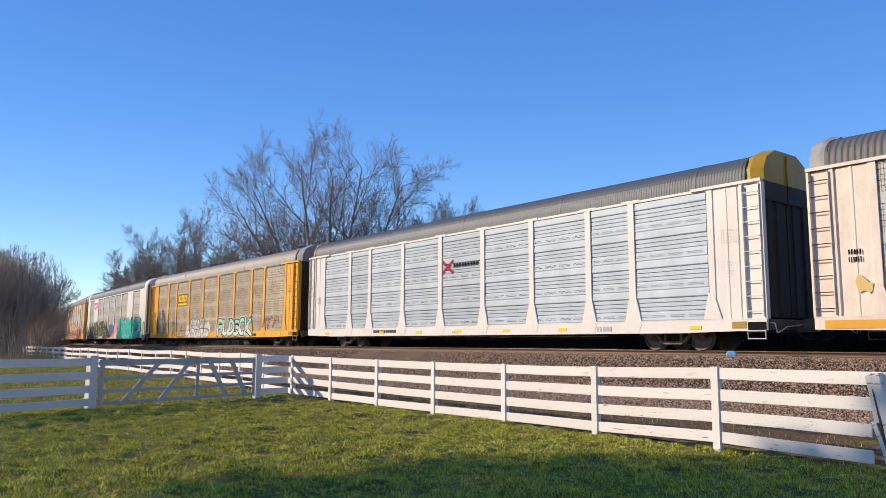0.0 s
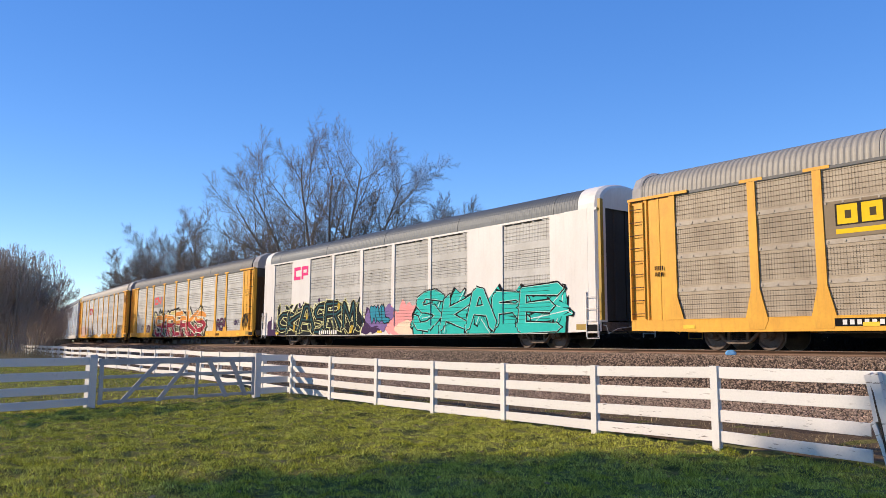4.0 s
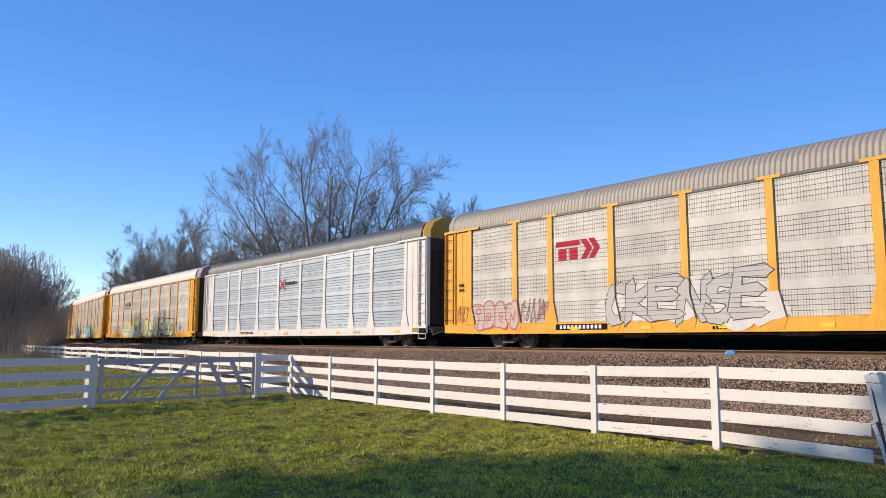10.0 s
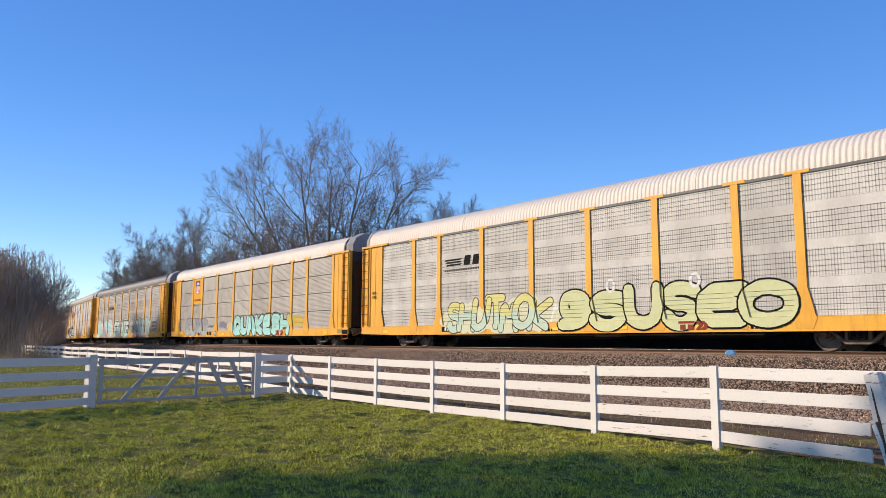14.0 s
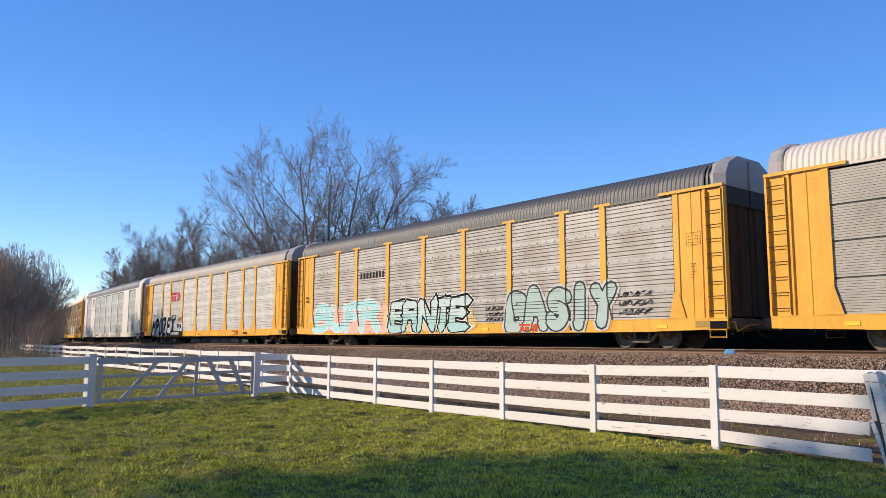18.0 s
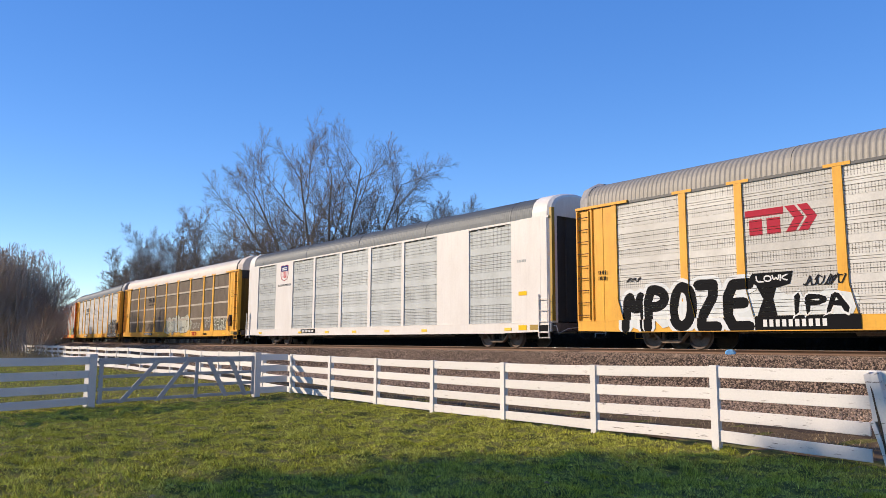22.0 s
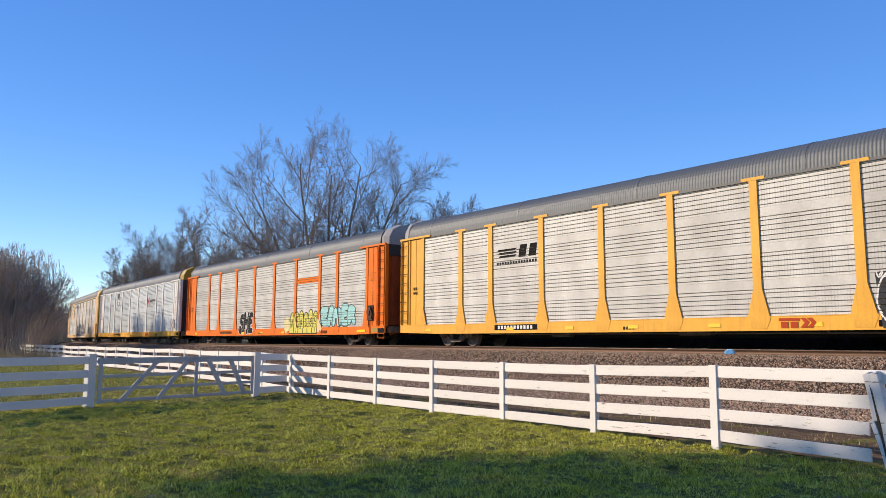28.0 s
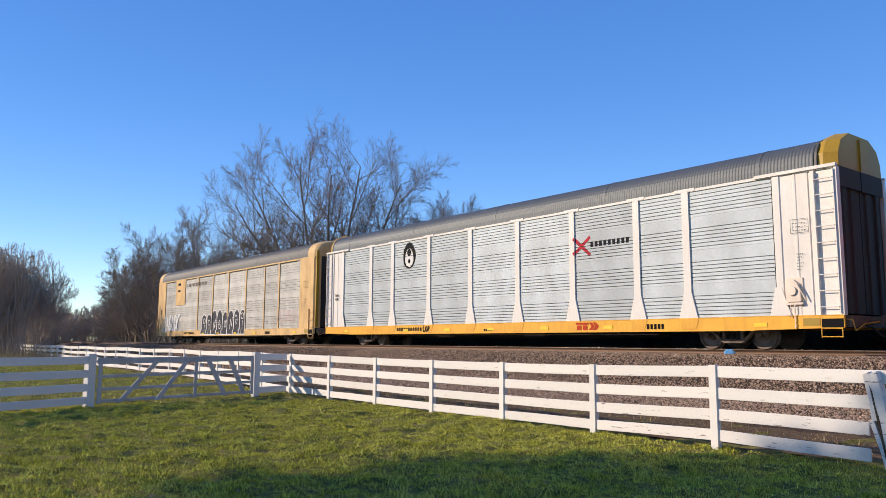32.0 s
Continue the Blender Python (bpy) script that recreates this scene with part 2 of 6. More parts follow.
needle_mat = surface("dark_evergreen_needles", (0.04, 0.06, 0.025), 0.8, 0, (0.025, 0.04, 0.018), 0.5, 0.6, 0.2, 6, 0)
leaf_mat = surface("fallen_leaf", (0.33, 0.22, 0.11), 0.8, 0, (0.2, 0.13, 0.06), 0.5, 5, 0.2, 30, 0, None, 1, 0.4, True)
litter_mat = surface("blue_plastic_litter", (0.10, 0.36, 0.72), 0.4, 0, (0.5, 0.65, 0.8), 0.4, 9, 0.05, 30, 0.2)
soil_mat = surface("shaded_leaf_litter_soil", (0.10, 0.066, 0.04), 0.95, 0, (0.20, 0.14, 0.08), 0.7, 4, 0.4, 40, 0.8)

paints = {}


def paint(r, g, b):
    """Flat spray or stencil paint of one colour, a little uneven."""
    key = (r, g, b)
    if key not in paints:
        paints[key] = surface("spray_paint", key, 0.8, 0, tuple(c * 0.72 for c in key), 0.35, 1.6, 0.05, 9, 0)
        paints[key].node_tree.nodes["Principled BSDF"].inputs["Specular IOR Level"].default_value = 0.15
    return paints[key]


BLACK, INK, CHALK = (0.005, 0.005, 0.006), (0.014, 0.014, 0.017), (0.72, 0.70, 0.66)
PINK, RED = (0.82, 0.32, 0.30), (0.60, 0.03, 0.05)
PURPLE, SILVER = (0.055, 0.025, 0.075), (0.45, 0.46, 0.44)


# ---- building blocks ----
class Geo:
    """Loose vertices and faces, turned into one mesh."""

    def __init__(self):
        self.v, self.f = [], []

    def add(self, verts, faces):
        k = len(self.v)
        self.v += [tuple(p) for p in verts]
        self.f += [tuple(i + k for i in f) for f in faces]
        return self

    def box(self, x0, x1, y0, y1, z0, z1):
        return self.add([(x, y, z) for x in (x0, x1) for y in (y0, y1) for z in (z0, z1)],
                        [(0, 1, 3, 2), (4, 6, 7, 5), (0, 4, 5, 1), (2, 3, 7, 6), (0, 2, 6, 4), (1, 5, 7, 3)])

    def prism(self, poly, a0, a1, axis="x"):
        """A flat outline pushed from a0 to a1. axis x: outline in y, z; y: in x, z; z: in x, y."""
        put = {"x": lambda p, a: (a, p[0], p[1]), "y": lambda p, a: (p[0], a, p[1]), "z": lambda p, a: (p[0], p[1], a)}[axis]
        n = len(poly)
        return self.add([put(p, a0) for p in poly] + [put(p, a1) for p in poly],
                        [tuple(range(n))[::-1], tuple(range(n, 2 * n))] + [(i, (i + 1) % n, n + (i + 1) % n, n + i) for i in range(n)])

    def tube(self, p, q, r0, r1=None, n=8, caps=True):
        p, q = Vector(p), Vector(q)
        r1 = r0 if r1 is None else r1
        d = (q - p).normalized()
        a = d.orthogonal().normalized()
        b = d.cross(a)
        ring = [a * math.cos(2 * math.pi * i / n) + b * math.sin(2 * math.pi * i / n) for i in range(n)]
        fs = [(i, (i + 1) % n, n + (i + 1) % n, n + i) for i in range(n)]
        if caps:
            fs += [tuple(range(n))[::-1], tuple(range(n, 2 * n))]
        return self.add([p + e * r0 for e in ring] + [q + e * r1 for e in ring], fs)

    def mesh(self, name, material, bevel=0.0):
        me = bpy.data.meshes.new(name)
        me.from_pydata(self.v, [], self.f)
        bm = bmesh.new()
        bm.from_mesh(me)
        bmesh.ops.recalc_face_normals(bm, faces=bm.faces)
        if bevel:
            bmesh.ops.bevel(bm, geom=[e for e in bm.edges if len(e.link_faces) == 2 and e.calc_face_angle(0) > 0.6], offset=bevel, segments=1, affect="EDGES")
        bm.to_mesh(me)
        bm.free()
        me.materials.append(material)
        return me


cache = {}


def shared(key, material, make, bevel=0.0):
    """One mesh for all alike pieces of that material."""
    k = (key, material.name)
    if k not in cache:
        cache[k] = make(Geo()).mesh(key if isinstance(key, str) else key[0], material, bevel)
    return cache[k]


def part(name, me, parent, m=None, label=""):
    ob = new(name, me)
    ob.parent = parent
    if m is not None:
        ob.matrix_basis = m
    if label:
        tagged(ob, label)
    return ob


def fast_mesh(name, verts, faces, material):
    """A mesh of triangles or quads from arrays."""
    me = bpy.data.meshes.new(name)
    verts, faces = np.asarray(verts, np.float32), np.asarray(faces, np.int32)
    k = faces.shape[1]
    me.vertices.add(len(verts))
    me.vertices.foreach_set("co", verts.ravel())
    me.loops.add(faces.size)
    me.loops.foreach_set("vertex_index", faces.ravel())
    me.polygons.add(len(faces))
    me.polygons.foreach_set("loop_start", np.arange(0, faces.size, k, dtype=np.int32))
    me.update(calc_edges=True)
    me.materials.append(material)
    return me


# ---- the line of the track ----
TRACK_Y, RAIL_Z = 22.05, 1.42
CURVE_X, RADIUS = -60.0, 392.0


def track(s, side=0.0, z=0.0):
    """The place at s metres along the track, side metres beyond its middle, and the heading there."""
    if s >= CURVE_X:
        return Vector((s, TRACK_Y + side, z)), 0.0
    a = (CURVE_X - s) / RADIUS
    r = RADIUS - side
    return Vector((CURVE_X - r * math.sin(a), TRACK_Y + RADIUS - r * math.cos(a), z)), -a


# ---- ground ----
def ground_height(x, y):
    z = 0.035 * noise.noise((x * 0.11, y * 0.11, 3.3)) + 0.016 * noise.noise((x * 0.7, y * 0.7, 1.0))
    return z + 0.075 * noise.noise((x * 1.7, y * 1.7, 7.0)) + 0.06 * noise.noise((x * 4.4, y * 4.4, 2.0))


def make_ground():
    xs = [-2400, -1200, -600, -300, -160, -110] + list(range(-90, -23, 1)) + [-23 + 0.12 * i for i in range(190)] + list(range(0, 31, 2)) + [40, 70, 140, 300, 700, 1500, 2400]
    ys = [-2400, -1200, -600, -300, -120, -60, -30, -16, -8, -4, -2] + [0.12 * i for i in range(100)] + list(range(12, 33, 1)) + [40, 60, 110, 250, 600, 1200, 2400]
    vs = [(x, y, ground_height(x, y) if abs(x) < 120 and abs(y) < 60 else 0.0) for y in ys for x in xs]
    w = len(xs)
    fs = [(j * w + i, j * w + i + 1, (j + 1) * w + i + 1, (j + 1) * w + i) for j in range(len(ys) - 1) for i in range(w - 1)]
    me = fast_mesh("ground", vs, fs, grass_ground)
    me.polygons.foreach_set("use_smooth", [True] * len(me.polygons))
    tagged(new("ground", me), "mown green lawn with dry patches, stretching flat to the horizon", "lawn", kind="structure")


make_ground()

BED = [(-9.0, -0.12), (-8.2, 0.03), (-6.4, 0.09), (-5.0, 0.20), (-3.9, 0.44), (-2.1, 1.16), (-1.7, 1.24), (1.7, 1.24), (2.1, 1.16), (3.9, 0.44), (6.0, -0.1)]


def bed_height(u):
    for (a, za), (b, zb) in zip(BED, BED[1:]):
        if a <= u <= b:
            return za + (zb - za) * (u - a) / (b - a)
    return 0.0


def along(name, outline, s0, s1, step, material, closed=False):
    """An outline in (side, height) swept along the track."""
    n, ss = len(outline), np.arange(s0, s1 + step / 2, step)
    vs = [track(s, u, z)[0] for s in ss for u, z in outline]
    m = n if closed else n - 1
    fs = [(k * n + i, k * n + (i + 1) % n, (k + 1) * n + (i + 1) % n, (k + 1) * n + i) for k in range(len(ss) - 1) for i in range(m)]
    return fast_mesh(name, vs, fs, material)


tagged(new("ballast_bed", along("ballast_bed", BED, -320, 60, 4, ballast_mat)), "reddish-grey crushed stone embankment under the railway track", "railway bed", kind="structure")
for side, what in ((-0.755, "near"), (0.755, "far")):
    w, h = 0.036, RAIL_Z
    outline = [(side - 0.07, h - 0.18), (side - 0.07, h - 0.165), (side - 0.012, h - 0.145), (side - 0.012, h - 0.045), (side - w, h - 0.035), (side - w, h - 0.004),
               (side + w, h - 0.004), (side + w, h - 0.035), (side + 0.012, h - 0.045), (side + 0.012, h - 0.145), (side + 0.07, h - 0.165), (side + 0.07, h - 0.18)]
    rail = tagged(new("track_rail", along("track_rail", outline, -320, 60, 4, rail_steel, True)), "long brown rusty steel rail with a bright worn head", "rail", "rails of the track")
    part("rail_head", along("rail_head", [(side - 0.03, h - 0.003), (side + 0.03, h - 0.003), (side + 0.03, h), (side - 0.03, h)], -320, 60, 4, rail_top, True), rail, None, "bright polished running surface")

tie_mesh = Geo().box(-0.115, 0.115, -1.3, 1.3, -0.17, 0).mesh("railway_tie", tie_wood, 0.012)
for i in range(150):
    p, a = track(-76 + i * 0.53, 0, RAIL_Z - 0.185)
    t = new("railway_tie", tie_mesh)
    t.matrix_basis = Matrix.Translation(p) @ pose(0, 0, 0, 0, 0, math.degrees(-a) + random.uniform(-0.6, 0.6))
    tagged(t, "dark creosoted wooden railway tie bedded in stone", "railway tie", "ties of the track")


def make_stones():
    """Loose stones on the near slope and shoulder of the bed."""
    rng = np.random.default_rng(5)
    n = 150000
    s = np.where(rng.random(n) < 0.62, rng.uniform(-32, 4, n), rng.uniform(-85, -30, n))
    u = rng.uniform(-6.9, -0.9, n) + rng.normal(0, 0.15, n)
    keep = rng.random(n) < np.clip((u + 8.6) / 2.2, 0.1, 1)
    s, u = s[keep], u[keep]
    n = len(s)
    base = np.array([(1, 0, 0), (-1, 0, 0), (0, 1, 0), (0, -1, 0), (0, 0, 1), (0, 0, -1)], float)
    tri = np.array([(0, 2, 4), (2, 1, 4), (1, 3, 4), (3, 0, 4), (2, 0, 5), (1, 2, 5), (3, 1, 5), (0, 3, 5)])
    pos = np.array([track(a, b, bed_height(b))[0] for a, b in zip(s, u)])
    size = rng.uniform(0.015, 0.036, n)[:, None, None]
    q = rng.normal(size=(n, 4))
    q /= np.linalg.norm(q, axis=1)[:, None]
    w, x, y, z = q.T
    rot = np.stack([1 - 2 * (y * y + z * z), 2 * (x * y - z * w), 2 * (x * z + y * w), 2 * (x * y + z * w), 1 - 2 * (x * x + z * z), 2 * (y * z - x * w),
                    2 * (x * z - y * w), 2 * (y * z + x * w), 1 - 2 * (x * x + y * y)], 1).reshape(n, 3, 3)
    shape = base[None] * rng.uniform(0.65, 1.25, (n, 6, 1))
    v = np.einsum("nij,nkj->nki", rot, shape * size) + pos[:, None, :] + np.array([0, 0, 0.012])
    f = tri[None] + (np.arange(n) * 6)[:, None, None]
    tagged(new("ballast_stones", fast_mesh("ballast_stones", v.reshape(-1, 3), f.reshape(-1, 3), stone_mat)), "loose reddish and grey crushed stones on the bank", "gravel", kind="stuff")


make_stones()


# ---- spray paint and markings on the cars ----
def text_mesh(body, fat):
    """The outline of a word in the built-in font, as flat vertices and faces."""
    cu = bpy.data.curves.new("word", "FONT")
    cu.body, cu.offset, cu.size, cu.resolution_u = body, fat, 1.0, 4
    ob = new("word", cu)
    me = bpy.data.meshes.new_from_object(ob.evaluated_get(bpy.context.evaluated_depsgraph_get()))
    v = [(p.co.x, p.co.y) for p in me.vertices]
    f = [tuple(p.vertices) for p in me.polygons]
    bpy.data.objects.remove(ob)
    bpy.data.curves.remove(cu)
    bpy.data.meshes.remove(me)
    return v, f


SLOGAN = text_mesh("BUILDING AMERICA", 0.01)

CAR_B, CAR_L = 27.22, 28.524
SIDE_Y = -1.60
level = [0]


paint_beds = {}


def clipped(poly, a, b, c):
    """The part of an outline where a * x + b * z <= c."""
    out = []
    for p, q in zip(poly, poly[1:] + poly[:1]):
        dp, dq = a * p[0] + b * p[1] - c, a * q[0] + b * q[1] - c
        if dp <= 0:
            out.append(p)
        if (dp < 0 < dq) or (dq < 0 < dp):
            f = dp / (dp - dq)
            out.append((p[0] + (q[0] - p[0]) * f, p[1] + (q[1] - p[1]) * f))
    return out


def paint_bed(spec):
    """The surfaces of a car's near side that paint lies on: (foot, head, left edge at foot and head, right edge at foot and head, depth)."""
    half = lambda z: 0.13 if z >= 1.75 else 0.13 + 0.2 * (1.75 - z) / 0.82
    bed = [(0.3, 0.945, -9, -9, 99, 99, SIDE_Y)]
    courses = []
    for a, b, lip in strips(spec["style"]):
        deep = PANEL_Y - lip - 0.004 - (0.03 if spec["style"] == "wide" else 0) - (0.012 if "joint" in spec and b - a > 0.2 else 0)
        cuts = [a, b] if not a < 1.75 < b else [a, 1.75, b]
        courses += [(p, q, deep) for p, q in zip(cuts, cuts[1:])]
    if spec["kind"] == "box":
        edges = [-9] + [v for c in spec["cuts"] for v in c] + [99]
        bed += [(0.945, 4.95, a, a, b, b, SIDE_Y + 0.02) for a, b in zip(edges[::2], edges[1::2])]
        bed += [(p, q, a, a, b, b, deep) for a, b in spec["cuts"] for p, q, deep in courses]
        return bed
    bed += [(0.945, 4.95, -9, -9, 1.77, 1.77, SIDE_Y + 0.006), (0.945, 4.95, CAR_B - 1.86, CAR_B - 1.86, 99, 99, SIDE_Y + 0.006)]
    for x in POSTS:
        bed += [(0.945, 1.75, x - 0.33, x - 0.13, x + 0.33, x + 0.13, SIDE_Y + 0.016), (1.75, 4.92, x - 0.13, x - 0.13, x + 0.13, x + 0.13, SIDE_Y + 0.016)]
    edges = [1.77] + POSTS + [CAR_B - 1.86]
    for i, (a, b) in enumerate(zip(edges, edges[1:])):
        h0, h1 = (lambda z: 0.0) if i == 0 else half, (lambda z: 0.0) if i == len(edges) - 2 else half
        bed += [(p, q, a + h0(p), a + h0(q), b - h1(p), b - h1(q), deep) for p, q, deep in courses]
    return bed


def sheet(name, polys, color, car, label="", order=None, flat=False):
    """Thin paint in flat outlines of (x from the car's tail, height), lying on the posts, courses and sill of the car's near side.
    order: which coat of the piece each outline lies in. flat: a plate of its own, laid over the screen."""
    g = Geo()
    if order is None:
        level[0] += 1
    for k, poly in enumerate(polys):
        off = 0.0002 * level[0] + 0.000007 * k + (0.00006 * order[k] if order else 0)
        xs, zs = [p[0] for p in poly], [p[1] for p in poly]
        for z0, z1, l0, l1, r0, r1, y in paint_beds[car.name] if not flat else [(0, 9, -9, -9, 99, 99, PANEL_Y - 0.02)]:
            if max(zs) < z0 or min(zs) > z1 or max(xs) < min(l0, l1) or min(xs) > max(r0, r1):
                continue
            h = z1 - z0
            bit = clipped(clipped(poly, 0, -1, -z0), 0, 1, z1)
            bit = clipped(clipped(bit, -1, (l1 - l0) / h, -l0 + z0 * (l1 - l0) / h), 1, -(r1 - r0) / h, r0 - z0 * (r1 - r0) / h) if bit else bit
            if len(bit) > 2:
                g.add([(x - CAR_B / 2, y - off, z) for x, z in bit], [tuple(range(len(bit)))])
    level[0] += len(polys) * 0.035
    if not g.f:
        return None
    me = bpy.data.meshes.new(name)
    me.from_pydata(g.v, [], g.f)
    me.materials.append(paint(*color))
    ob = part(name, me, car, None, label)
    return tagged(ob, kind="stuff") if len(polys) > 1 and name in ("marking", "graffiti_scribble", "graffiti_line", "graffiti_fill", "graffiti_edge", "graffiti_cloud", "graffiti_halo") else ob


def slogan(car, box, y, color=BLACK):
    """The lettered slogan under the shield."""
    v, f = SLOGAN
    xs, zs = [p[0] for p in v], [p[1] for p in v]
    x0, x1, z0, z1 = box
    sx, sz = (x1 - x0) / (max(xs) - min(xs)), (z1 - z0) / (max(zs) - min(zs))
    me = bpy.data.meshes.new("slogan")
    me.from_pydata([(x0 + (a - min(xs)) * sx - CAR_B / 2, y, z0 + (b - min(zs)) * sz) for a, b in v], [], f)
    me.materials.append(paint(*color))
    return part("slogan", me, car, None, "black lettered slogan")


# strokes of sprayed letters, as points on a grid of nine by nine
LETTERS = {"A": "00 39 59 90 | 24 74", "B": "00 09 69 87 65 05 | 65 93 70 00", "C": "98 69 29 06 03 20 60 92", "E": "90 00 09 99 | 05 75", "F": "00 09 99 | 05 65",
           "H": "00 09 | 90 99 | 05 95", "I": "50 59", "K": "00 09 | 99 04 90", "L": "09 00 90", "M": "00 19 53 89 90", "N": "00 09 90 99",
           "O": "39 07 02 30 60 92 97 69 39", "P": "00 09 69 97 65 05", "Q": "39 07 02 30 60 92 97 69 39 | 53 90", "R": "00 09 69 97 65 05 | 55 90",
           "S": "98 69 29 07 25 65 93 60 20 02", "T": "09 99 | 59 50", "U": "09 02 30 60 92 99", "Y": "09 55 99 | 55 50", "Z": "09 99 00 90",
           "G": "98 69 29 06 03 20 60 93 55", "D": "00 09 59 96 93 50 00", "W": "09 20 56 80 99", "@": "55 47 67 84 63 33 14 18 39 69 97 92 60 10"}


def smooth(pts):
    out = [pts[0]]
    for (a, b), (c, d) in zip(pts, pts[1:]):
        out += [(a * 0.72 + c * 0.28, b * 0.72 + d * 0.28), (a * 0.28 + c * 0.72, b * 0.28 + d * 0.72)]
    return out + [pts[-1]]


def strokes_of(ch, x0, x1, z0, z1, lean, rounded):
    lines = []
    for run in LETTERS[ch].split("|"):
        pts = [(int(p[0]) / 9, int(p[1]) / 9) for p in run.split()]
        if rounded and len(pts) > 2:
            pts = smooth(pts)
        lines.append([(x0 + (x1 - x0) * u + lean * (w - 0.5) * (z1 - z0), z0 + (z1 - z0) * w) for u, w in pts])
    return lines


def thick(lines, w, rounded, low=0.56):
    """Fat strokes: a plank for each step and a disc at each joint, or pointed ends where the letters are angular."""
    out = []
    for pts in lines:
        m = len(pts) - 1
        for i, ((a, b), (c, d)) in enumerate(zip(pts, pts[1:])):
            L = math.hypot(c - a, d - b) or 1e-6
            ux, uz = (c - a) / L, (d - b) / L
            wa, wb = (w, w) if rounded else (w * (1.15 if i % 2 else 0.75), w * (0.75 if i % 2 else 1.15))
            quad = [(a - uz * wa / 2, b + ux * wa / 2), (a + uz * wa / 2, b - ux * wa / 2), (c + uz * wb / 2, d - ux * wb / 2), (c - uz * wb / 2, d + ux * wb / 2)]
            if not rounded:
                # spikes past the ends of a stroke
                if i == m - 1:
                    quad.insert(3, (c + ux * w * 0.75 + uz * w * 0.2, d + uz * w * 0.75))
                if i == 0:
                    quad.insert(1, (a - ux * w * 0.75 - uz * w * 0.2, b - uz * w * 0.75))
            out.append(quad)
        r = w / 2 if rounded else w * 0.42
        for a, b in pts:
            out.append([(a + r * math.cos(t), b + r * math.sin(t)) for t in [math.pi * j / 4 for j in range(8)]])
    return [[(x, max(low, z)) for x, z in q] for q in out]


def piece(car, text, box, w, layers, seed=1, rounded=True, jitter=0.1, over=0.12, halo=None, lean=0.0, label="sprayed lettering", tint=None):
    """Sprayed letters, one after another, each laid over the last. layers: (how much wider than w, colour), from the back; halo: one coat behind them all; tint: a second fill colour from half height up."""
    rng = random.Random(seed)
    x0, x1, z0, z1 = box
    n = len(text)
    W, H = (x1 - x0) / n, z1 - z0
    shapes = []
    for i, ch in enumerate(text):
        a = x0 + W * i - W * over * rng.random() + w / 2
        b = x0 + W * (i + 1) + W * over * rng.random() - w / 2
        lo, hi = z0 + w / 2 + H * jitter * rng.uniform(-0.2, 0.6), z1 - w / 2 - H * jitter * rng.uniform(-0.2, 1)
        shapes.append(strokes_of(ch, a, b, lo, hi, lean + jitter * rng.uniform(-1, 1), rounded))
    if halo:
        sheet("graffiti_halo", [q for s in shapes for q in thick(s, w + halo[0], rounded)], halo[1], car, "sprayed halo round the letters")
    base = top = level[0]
    for i, s in enumerate(shapes):
        # only neighbours overlap, so every third letter starts again from the first coat
        level[0] = base if i % 3 == 0 else level[0]
        for k, (grow, color) in enumerate(layers):
            sheet("graffiti_letter", thick(s, w + grow, rounded), color, car, label if k == len(layers) - 1 else "")
        if tint:
            mid = z0 + H * rng.uniform(0.42, 0.6)
            upper = [clipped(q, 0.0, -1, -mid) for q in thick(s, w + layers[-1][0], rounded)]
            sheet("graffiti_tint", [q for q in upper if len(q) > 2], tint, car)
        top = max(top, level[0])
    level[0] = top


def blob(cx, cz, rx, rz, rng, n=18, rough=0.18):
    ph, k = rng.uniform(0, 6), rng.choice([3, 4, 5])
    return [(cx + rx * math.cos(a) * (1 + rough * math.sin(k * a + ph)), max(0.56, cz + rz * math.sin(a) * (1 + rough * math.cos(k * a + ph)))) for a in [2 * math.pi * i / n for i in range(n)]]


def ribbon(pts, w):
    out = []
    for (x0, z0), (x1, z1) in zip(pts, pts[1:]):
        d = math.hypot(x1 - x0, z1 - z0) or 1
        nx, nz = -(z1 - z0) / d * w / 2, (x1 - x0) / d * w / 2
        ex, ez = (x1 - x0) / d * w * 0.3, (z1 - z0) / d * w * 0.3
        out.append([(x0 + nx - ex, z0 + nz - ez), (x0 - nx - ex, z0 - nz - ez), (x1 - nx + ex, z1 - nz + ez), (x1 + nx + ex, z1 + nz + ez)])
    return out


def scribble(car, box, color, seed, strokes=5, w=0.05, label="quick sprayed scribble"):
    rng = random.Random(seed)
    x0, x1, z0, z1 = box
    polys = []
    for i in range(strokes):
        cx = x0 + (x1 - x0) * (i + 0.5) / strokes
        hw = (x1 - x0) / strokes * 0.75
        a0 = rng.uniform(0, 6)
        pts = [(cx + hw * math.cos(a0 + a * rng.uniform(0.9, 1.1)) * rng.uniform(0.6, 1), (z0 + z1) / 2 + (z1 - z0) / 2 * math.sin(a0 * 1.3 + a * 1.4) * rng.uniform(0.7, 1)) for a in [j * 0.75 for j in range(8)]]
        polys += ribbon(pts, w)
    sheet("graffiti_scribble", polys, color, car, label)


def haze(car, box, color, seed, n=12, label="sprayed colour cloud"):
    rng = random.Random(seed)
    x0, x1, z0, z1 = box
    sheet("graffiti_cloud", [blob(x0 + (x1 - x0) * (i + 0.5) / n, z0 + (z1 - z0) * rng.uniform(0.3, 0.6), (x1 - x0) / n * 0.95, (z1 - z0) * rng.uniform(0.28, 0.5), rng) for i in range(n)], color, car, label)


